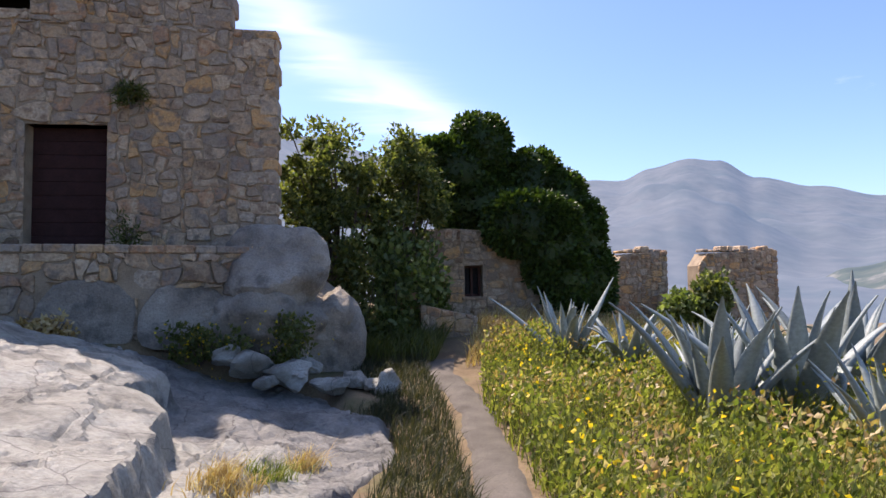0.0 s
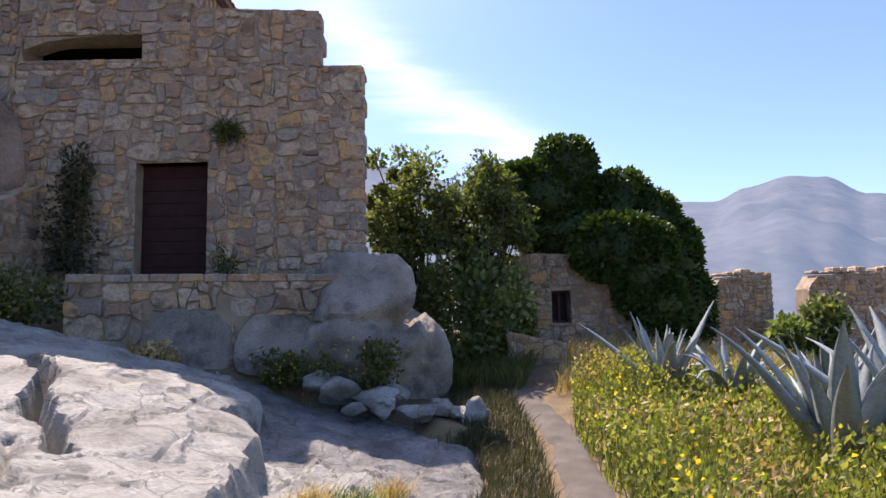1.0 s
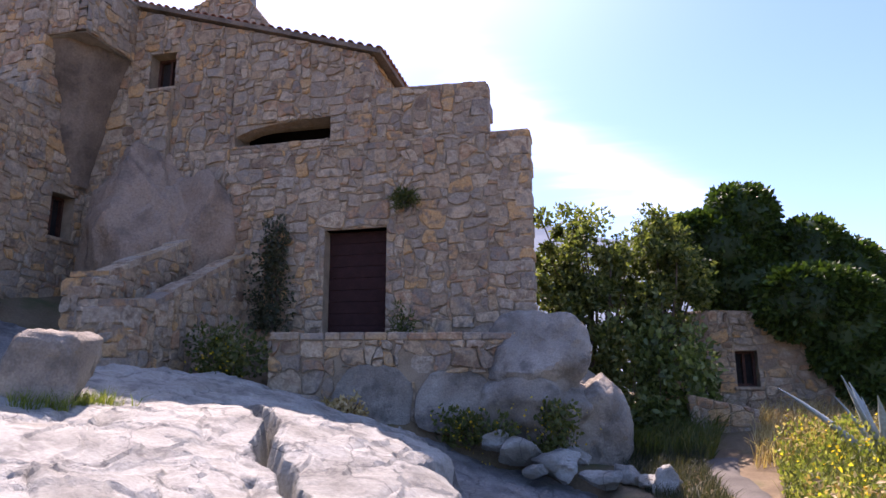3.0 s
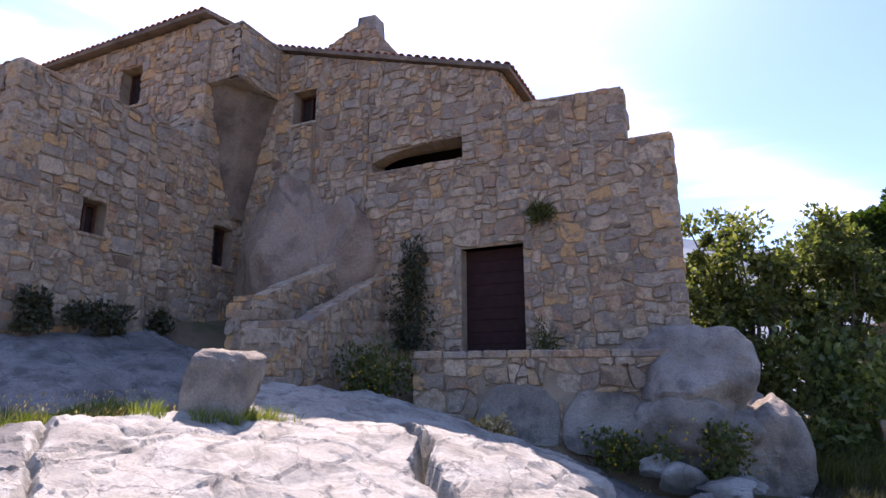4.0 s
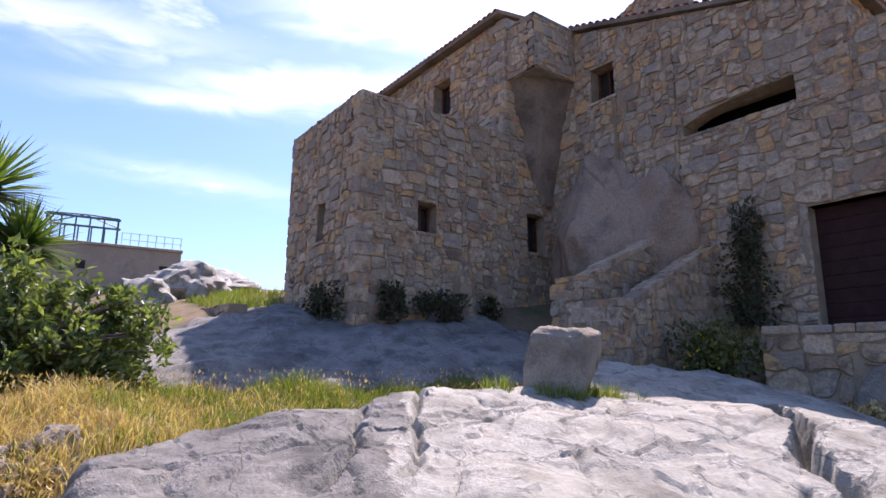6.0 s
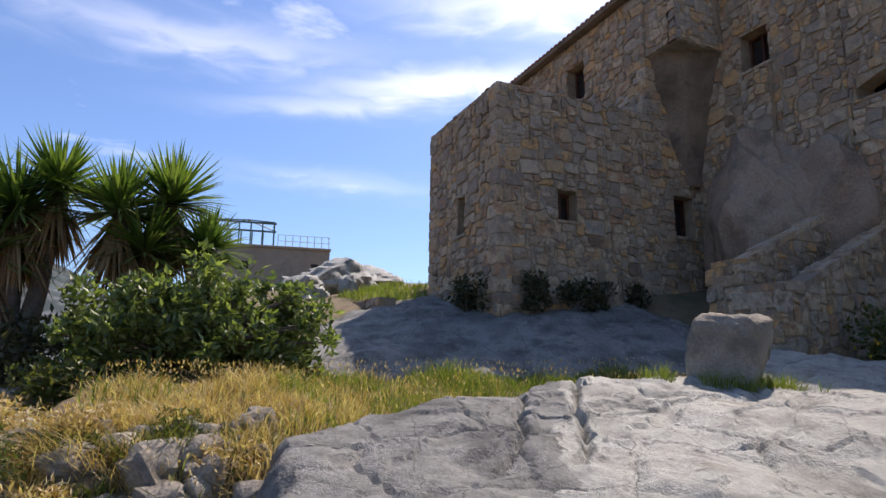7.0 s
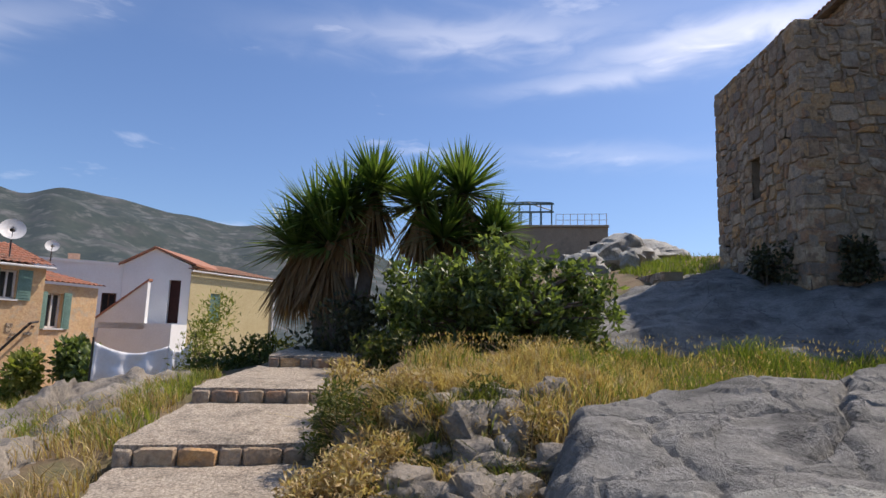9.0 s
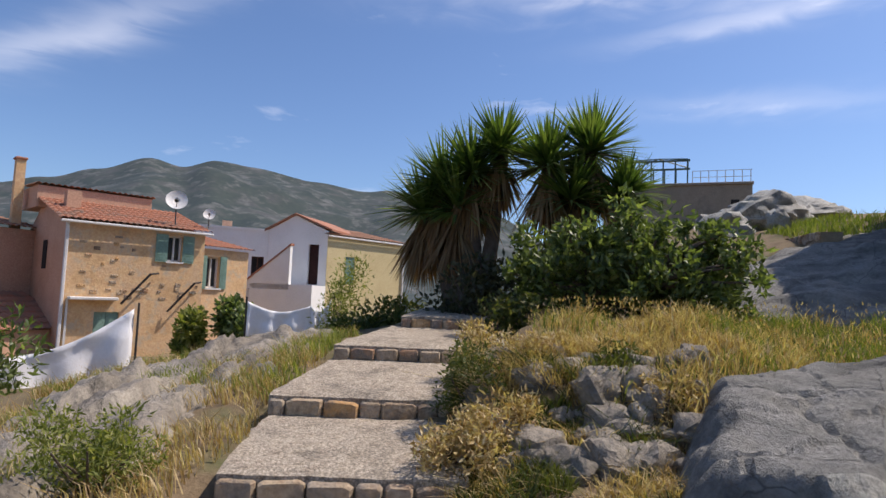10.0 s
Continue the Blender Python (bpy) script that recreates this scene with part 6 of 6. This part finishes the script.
prism_side = mesh_object("gable", [(-0.001, 0.3, 3.5), (-0.001, 5.0, 3.5), (-0.001, 3.2, 4.5), (L1, 0.3, 3.5), (L1, 5.0, 3.5), (L1, 3.2, 4.5)], [(0, 1, 2), (3, 5, 4), (0, 2, 5, 3), (1, 4, 5, 2)], M_PINK, h1)
lbox("side_render", h1, (-0.02, 0.0, -2.2), (-0.004, 5.0, 3.52), M_PINK, "salmon side wall")
lbox("attic", h1, (-0.3, 3.0, 4.2), (3.6, 5.2, 4.98), M_PINK, "low salmon attic block")
tiled(h1, -0.4, 3.7, 2.9, 5.3, 5.0, 5.08, "attic_roof")
lbox("gutter", h1, (-0.25, -0.28, 3.50), (L1 + 0.2, -0.18, 3.58), M_PIPE, "", 0.02)
lbox("downpipe", h1, (-0.06, -0.12, -2.0), (0.04, -0.03, 3.52), M_PIPE, "white downpipe", 0.02)
# flat plate with the shade of the window opening as its colour
lbox("side_window", h1, (-0.05, 2.2, 2.0), (-0.022, 2.7, 3.0), M_DARK)
lbox("canopy", h1, (0.15, -0.35, 1.02), (1.6, -0.003, 1.12), M_PIPE, "small white canopy", 0.02)
lbox("side_pole", h1, (0.12, -0.10, -1.0), (0.18, -0.03, 1.02), M_PIPE)
for u0, z0 in ((1.75, 0.9), (3.3, 0.65)):
    bm = bmesh.new()
    limb(bm, Vector((u0, -0.1, z0)), Vector((u0 + 0.75, -0.5, z0 + 1.05)), 0.04, 0.04, 6, 0.0)
    limb(bm, Vector((u0 + 0.75, -0.5, z0 + 1.05)), Vector((u0 + 1.15, -0.1, z0 + 1.1)), 0.035, 0.035, 6, 0.0)
    part("strut", bm, M_IRON, h1, "leaning iron strut")
chim = lbox("chimney", h1, (-0.75, 4.4, 2.0), (-0.45, 4.75, 6.0), M_OCHRE, "slender ochre chimney")
cp = lbox("cap", h1, (-0.80, 4.35, 6.0), (-0.40, 4.80, 6.1), M_TILE, "", 0.03)
cp.parent = chim
c2 = lbox("chimney", h1, (0.3, 1.6, 3.9), (0.75, 2.0, 4.75), M_PINK, "short rendered chimney")

h5, L5 = village_house("village_house", "salmon house with lower tiled lean-to roof", (-15.2, -19.6), (-19.0, -19.3))
facade(h5, L5, 4.0, -2.2, 3.4, [], M_PINK)
pane_window(h5, (1.2, 1.6, 1.8, 2.8), True, 0.3)
tiled(h5, -1.5, 3.2, -3.2, -0.05, 0.0, 1.1, "lean_to_roof")
lbox("lean_to_wall", h5, (-1.4, -3.0, -2.2), (3.1, -0.01, 0.0), M_PINK)
tiled(h5, -0.2, L5 + 0.2, -0.2, 4.0, 3.45, 4.2)

rp = random.Random(19)
for k in range(46):
    u, z = rp.uniform(0.3, L1 - 0.2), rp.choice((rp.uniform(2.2, 3.3), rp.uniform(1.2, 3.2), rp.uniform(1.0, 1.6)))
    w, h = rp.uniform(0.10, 0.26), rp.uniform(0.06, 0.13)
    if not any(a[0] - 0.7 < u + w / 2 < a[2] + 0.7 and a[1] - 0.2 < z < a[3] + 0.15 for a in (W1, D1)):
        lbox("bare_stone", h1, (u, -0.018 - rp.uniform(0, 0.012), z), (u + w, 0.02, z + h), M_STONE, "", 0.012)

# satellite dishes on the roof
def dish(at, size, turn, label):
    ob = thing("satellite_dish", label, "satellite dish", at, "roof dishes")
    bm = bmesh.new()
    rings = []
    for i in range(6):
        r = size * i / 5
        ring = [bm.verts.new((r * math.cos(6.283 * j / 20), -0.25 * r * r / size - 0.02, r * math.sin(6.283 * j / 20))) for j in range(20)]
        rings.append(ring)
    for a, b in zip(rings[1:], rings[2:]):
        for j in range(20):
            bm.faces.new((a[j], a[(j + 1) % 20], b[(j + 1) % 20], b[j]))
    bm.faces.new(rings[1])
    for v in rings[0]:
        bm.verts.remove(v)
    bowl = part("bowl", bm, M_PIPE, ob, smooth=True)
    bm = bmesh.new()
    limb(bm, Vector((0, 0.1, -size * 0.2)), Vector((0, 0.1, -size * 2.4)), 0.025, 0.025, 6, 0)
    limb(bm, Vector((0, 0.1, -size * 0.2)), Vector((0, 0.0, 0)), 0.025, 0.025, 6, 0)
    part("mast", bm, M_IRON, ob)
    bm = bmesh.new()
    limb(bm, Vector((0, -0.02, -size * 0.9)), Vector((0, -size * 0.9, -size * 0.1)), 0.012, 0.012, 5, 0)
    part("feed_arm", bm, M_IRON, ob)
    ob.rotation_euler = (radians(-22), 0, radians(turn))
    return ob


dish((-19.75, -14.2, 4.70), 0.38, 130, "large white satellite dish on the tiled roof")
dish((-20.9, -13.6, 4.35), 0.22, 125, "small white satellite dish on the tiled roof")

h2, L2 = village_house("village_house", "small ochre house end with green shutters", (-20.6, -13.6), (-22.7, -12.9))
W2 = (0.25, 1.55, 0.85, 2.75)
facade(h2, L2, 3.5, -2.0, 3.05, [W2], M_OCHRE)
pane_window(h2, W2, True, 0.3)
tiled(h2, -0.1, L2 + 0.15, -0.2, 3.0, 3.1, 3.7)

h3, L3 = village_house("village_house", "plain white rendered house with flat roof", (-25.6, -19.2), (-28.9, -14.3))
W3 = (4.0, 1.6, 4.6, 3.2)
facade(h3, L3, 5.0, -2.0, 4.5, [W3], M_WHITE)
pane_window(h3, W3, False, 0.0, M_WOOD)
lbox("parapet", h3, (-0.05, -0.05, 4.5), (L3 + 0.05, 0.2, 4.62), M_WHITE)
lbox("chimney", h3, (2.5, 2.0, 4.5), (3.0, 2.5, 5.1), M_PINK)

h4, L4 = village_house("village_house", "yellow and white house with outside stair and tiled roof", (-28.3, -12.0), (-33.2, -9.6))
W4 = (1.2, 2.0, 1.85, 3.4)
facade(h4, L4, 6.0, -2.0, 4.35, [W4], M_YELLOW)
sh = lbox("shutter", h4, (W4[0], 0.05, W4[1]), (W4[2], 0.10, W4[3]), M_SHUTTER, "closed pale green shutter")
for k in range(14):
    q = lbox("slat", h4, (W4[0] + 0.05, 0.035, W4[1] + 0.05 + k * 0.095), (W4[2] - 0.05, 0.048, W4[1] + 0.11 + k * 0.095), M_SHUTTER)
    q.parent = sh
tiled(h4, -0.1, L4 + 0.25, -0.1, 4.0, 4.40, 5.2)
lbox("gutter", h4, (-0.1, -0.18, 4.30), (L4 + 0.25, -0.08, 4.38), M_PIPE, "", 0.02)
lbox("downpipe", h4, (L4 - 0.12, -0.1, -1.5), (L4 - 0.02, -0.01, 4.3), M_PIPE)
h6, L6 = village_house("village_house", "white gable house with a brown door on a landing", (-28.2, -15.2), (-28.3, -12.02))
W6 = (2.2, 1.9, 2.75, 3.9)
facade(h6, L6, 5.0, -2.0, 4.6, [W6], M_WHITE)
mesh_object("gable", [(0, 0.002, 4.6), (L6, 0.002, 4.6), (L6 * 0.45, 0.002, 5.35), (0, 4.9, 4.6), (L6, 4.9, 4.6), (L6 * 0.45, 4.9, 5.35)], [(0, 1, 2), (3, 5, 4), (1, 4, 5, 2), (0, 2, 5, 3)], M_WHITE, h6)
for u0, z0, u1, z1 in ((L6 * 0.45, 5.36, L6 + 0.25, 4.58), (L6 * 0.45, 5.36, -0.2, 4.52)):
    mesh_object("roof_side", [(u0, -0.12, z0), (u1, -0.12, z1), (u1, 5.0, z1), (u0, 5.0, z0), (u0, -0.12, z0 + 0.1), (u1, -0.12, z1 + 0.1), (u1, 5.0, z1 + 0.1), (u0, 5.0, z0 + 0.1)],
                [(0, 3, 2, 1), (4, 5, 6, 7), (0, 1, 5, 4), (1, 2, 6, 5), (2, 3, 7, 6), (3, 0, 4, 7)], M_TILE, h6)
lbox("door", h6, (W6[0], 0.15, W6[1]), (W6[2], 0.2, W6[3]), M_DOOR, "brown wooden door")
lbox("landing", h6, (0.0, -1.6, -2.0), (3.2, -0.003, 1.85), M_WHITE, "white landing of the outside stair")
mesh_object("stair_parapet", [(-0.6, -1.6, 1.6), (2.0, -1.6, 3.7), (2.0, -1.6, 1.6), (-0.6, -1.35, 1.6), (2.0, -1.35, 3.7), (2.0, -1.35, 1.6)], [(0, 2, 1), (3, 4, 5), (0, 1, 4, 3), (1, 2, 5, 4), (0, 3, 5, 2)], M_WHITE, h6)
mesh_object("parapet_tiles", [(-0.7, -1.66, 1.62), (2.05, -1.66, 3.80), (2.05, -1.28, 3.80), (-0.7, -1.28, 1.62), (-0.7, -1.66, 1.54), (2.05, -1.66, 3.72), (2.05, -1.28, 3.72), (-0.7, -1.28, 1.54)],
            [(0, 1, 2, 3), (4, 7, 6, 5), (0, 4, 5, 1), (1, 5, 6, 2), (2, 6, 7, 3), (3, 7, 4, 0)], M_TILE, h6)


# washing on the lines
def cloth(name, a, b, drop, seed, label):
    a, b = Vector(a), Vector(b)
    verts, n, m = [], 24, 12
    side = Vector((-(b - a).y, (b - a).x, 0)).normalized()
    for i in range(n + 1):
        for j in range(m + 1):
            k, q = i / n, j / m
            p_ = a.lerp(b, k) + Vector((0, 0, -drop * q - 0.18 * math.sin(math.pi * k) * (1 - q * 0.4)))
            p_ += side * (0.10 * math.sin(k * 17 + seed) * q + 0.05 * fbm(k * 4, q * 3, seed))
            verts.append(p_)
    faces = [(i * (m + 1) + j, (i + 1) * (m + 1) + j, (i + 1) * (m + 1) + j + 1, i * (m + 1) + j + 1) for i in range(n) for j in range(m)]
    ob = mesh_object(name, verts, faces, M_CLOTH, smooth=True)
    mod = ob.modifiers.new("thickness", "SOLIDIFY")
    mod.thickness = 0.012
    return tagged(ob, label, "cloth")


cloth("bed_sheet", (-8.25, -8.35, 0.35), (-9.6, -7.0, 1.20), 1.25, 2, "white sheet hung out to dry before the house")
cloth("bed_sheet", (-12.4, -6.5, 1.35), (-13.0, -5.3, 1.30), 0.75, 5, "white cloth hung on a low line")
cloth("striped_towel", (-13.0, -5.3, 1.30), (-13.2, -4.9, 1.45), 0.55, 7, "pale striped towel on the line")
for x, y, z0, z1 in ((-8.22, -8.38, -0.9, 0.5), (-9.65, -6.95, -0.6, 1.3), (-12.38, -6.52, -0.3, 1.45), (-13.25, -4.85, 0.3, 1.55)):
    bm = bmesh.new()
    limb(bm, Vector((x, y, z0)), Vector((x, y, z1)), 0.025, 0.02, 6, 0)
    tagged(part("line_post", bm, M_IRON), "thin washing line post", "post", "line posts")

# ---- bastion with pavilion and railing ----
bast = thing("bastion", "low rendered bastion wall on the hilltop", "wall", (-28, 5, 5))
B0, B1 = Vector((-28.6, 1.2, 0)), Vector((-27.75, 7.15, 0))
bu = (B1 - B0).normalized()
bw = Vector((-bu.y, bu.x, 0))


def bbox(name, lo, hi, mat, parent, bevel=0.0):
    bm = add_box(bmesh.new(), lo, hi, bevel)
    bm.transform(Matrix(((bu.x, bw.x, 0, B0.x), (bu.y, bw.y, 0, B0.y), (0, 0, 1, 0), (0, 0, 0, 1))))
    bmesh.ops.recalc_face_normals(bm, faces=bm.faces)
    return child(part(name, bm, mat), parent)


BL = (B1 - B0).length
bm = bmesh.new()
add_box(bm, (0, 0, 2.5), (BL, 6, 6.78))
bm.transform(Matrix(((bu.x, bw.x, 0, B0.x), (bu.y, bw.y, 0, B0.y), (0, 0, 1, 0), (0, 0, 0, 1))))
bmesh.ops.recalc_face_normals(bm, faces=bm.faces)
child(part("wall", bm, M_BASTION), bast)
bbox("coping", (-0.05, -0.08, 6.784), (BL + 0.05, 0.35, 6.9), M_BASTION, bast, 0.02)
# flat near-black plates paint the shade inside the loopholes
for u in (2.2, 5.2):
    bbox("loophole", (u, -0.01, 5.8), (u + 0.32, -0.003, 6.15), M_DARK, bast)
pav = thing("pavilion", "open green iron pavilion frame on the bastion", "pavilion", (-28, 3, 6.9))
for u in (1.0, 1.5, 2.0, 2.5, 3.0, 3.5):
    for wv in (0.2, 2.0):
        bbox("post", (u - 0.03, wv - 0.03, 6.9), (u + 0.03, wv + 0.03, 7.9), M_GREENIRON, pav)
for wv in (0.2, 2.0):
    bbox("beam", (0.9, wv - 0.04, 7.9), (3.6, wv + 0.04, 7.98), M_GREENIRON, pav)
for u in (1.0, 3.5):
    bbox("beam", (u - 0.04, 0.25, 7.982), (u + 0.04, 1.95, 8.03), M_GREENIRON, pav)
bm = bmesh.new()
for u in (1.0, 3.5):
    for wv in (0.2, 2.0):
        limb(bm, B0 + bu * u + bw * wv + Vector((0, 0, 8.0)), B0 + bu * 2.25 + bw * 1.1 + Vector((0, 0, 8.25)), 0.03, 0.03, 5, 0)
child(part("roof_frame", bm, M_GREENIRON), pav)
rail = thing("railing", "thin metal railing along the bastion edge", "railing", (-28, 5, 6.9))
for k in range(8):
    u = 3.7 + k * (BL - 3.75) / 7
    bbox("post", (u - 0.015, 0.12, 6.9), (u + 0.015, 0.15, 7.45), M_PIPE, rail)
for z in (7.15, 7.43):
    bbox("rail", (3.7, 0.125, z), (BL, 0.145, z + 0.02), M_PIPE, rail)

# low garden wall before the hilltop
lw = thing("garden_wall", "low stone wall with grass on top", "wall", (-14, 4.5, 3))
walled("wall", [(-16.6, 1.8), (-13.2, 1.8), (-13.2, 3.15), (-16.6, 3.25)], [], 4.9, "y", -1, 0.4, lw, 91, 0.36, 0.2, single=False)
p = in_area([(-17, 4.9), (-13, 4.9), (-14, 7), (-19, 6.5)], 1500, lambda x, y: max(ground(x, y), 3.15))
stuff(blades("garden_grass", p, 0.25, 0.012, M_GRASS), "green grass on top of the garden wall", "grass")


# ---- mountains ----
def ridge(name, marks, near, far, foot, mat, label, seed, rough):
    """A range of hills along a curve of (bearing, angle of rise), between two distances."""
    verts, faces = [], []
    cols, rows = 260, 26
    b0, b1 = marks[0][0], marks[-1][0]
    for i in range(cols + 1):
        b = b0 + (b1 - b0) * i / cols
        for (ba, ea), (bb, eb) in zip(marks, marks[1:]):
            if ba <= b <= bb:
                k = (b - ba) / (bb - ba)
                k = k * k * (3 - 2 * k)
                e = ea + (eb - ea) * k
        top = far * math.tan(radians(e))
        for j in range(rows + 1):
            k = j / rows
            r = near + (far - near) * k
            x, y = -math.sin(radians(b)) * r, math.cos(radians(b)) * r
            n = noise.fractal((x / 420, y / 420, seed), 1.0, 2.0, 6)
            h = foot + (top - foot) * (0.25 * k + 0.75 * k ** 1.7) + rough * (top - foot) * n * (0.25 + k * (1 - k) * 2.4) * (1 if j < rows else 0.35)
            verts.append((x, y, h))
    w = rows + 1
    faces = [(i * w + j, (i + 1) * w + j, (i + 1) * w + j + 1, i * w + j + 1) for i in range(cols) for j in range(rows)]
    return tagged(mesh_object(name, verts, faces, mat, smooth=True), label, "mountain", kind="structure")


# blue emission on these slopes stands for the haze of distance
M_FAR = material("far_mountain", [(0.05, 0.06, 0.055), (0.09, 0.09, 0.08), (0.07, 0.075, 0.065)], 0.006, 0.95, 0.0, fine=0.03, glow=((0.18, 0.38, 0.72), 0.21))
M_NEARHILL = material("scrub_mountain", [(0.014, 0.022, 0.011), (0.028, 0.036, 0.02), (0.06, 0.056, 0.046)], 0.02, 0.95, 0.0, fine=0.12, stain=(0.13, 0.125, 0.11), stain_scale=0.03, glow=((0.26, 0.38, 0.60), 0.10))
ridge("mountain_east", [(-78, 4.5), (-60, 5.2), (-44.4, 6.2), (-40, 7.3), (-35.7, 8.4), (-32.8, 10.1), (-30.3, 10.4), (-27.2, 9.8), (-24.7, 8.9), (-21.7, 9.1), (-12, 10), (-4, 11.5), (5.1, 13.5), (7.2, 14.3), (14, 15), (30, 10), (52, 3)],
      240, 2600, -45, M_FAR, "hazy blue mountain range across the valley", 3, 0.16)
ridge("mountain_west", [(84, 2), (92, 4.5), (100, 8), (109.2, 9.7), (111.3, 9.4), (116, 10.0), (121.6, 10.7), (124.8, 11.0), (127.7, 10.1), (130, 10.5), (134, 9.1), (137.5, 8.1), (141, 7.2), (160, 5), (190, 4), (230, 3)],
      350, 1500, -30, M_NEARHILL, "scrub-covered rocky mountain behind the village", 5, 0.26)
# hazed by a blue glow as well, like the ranges behind it
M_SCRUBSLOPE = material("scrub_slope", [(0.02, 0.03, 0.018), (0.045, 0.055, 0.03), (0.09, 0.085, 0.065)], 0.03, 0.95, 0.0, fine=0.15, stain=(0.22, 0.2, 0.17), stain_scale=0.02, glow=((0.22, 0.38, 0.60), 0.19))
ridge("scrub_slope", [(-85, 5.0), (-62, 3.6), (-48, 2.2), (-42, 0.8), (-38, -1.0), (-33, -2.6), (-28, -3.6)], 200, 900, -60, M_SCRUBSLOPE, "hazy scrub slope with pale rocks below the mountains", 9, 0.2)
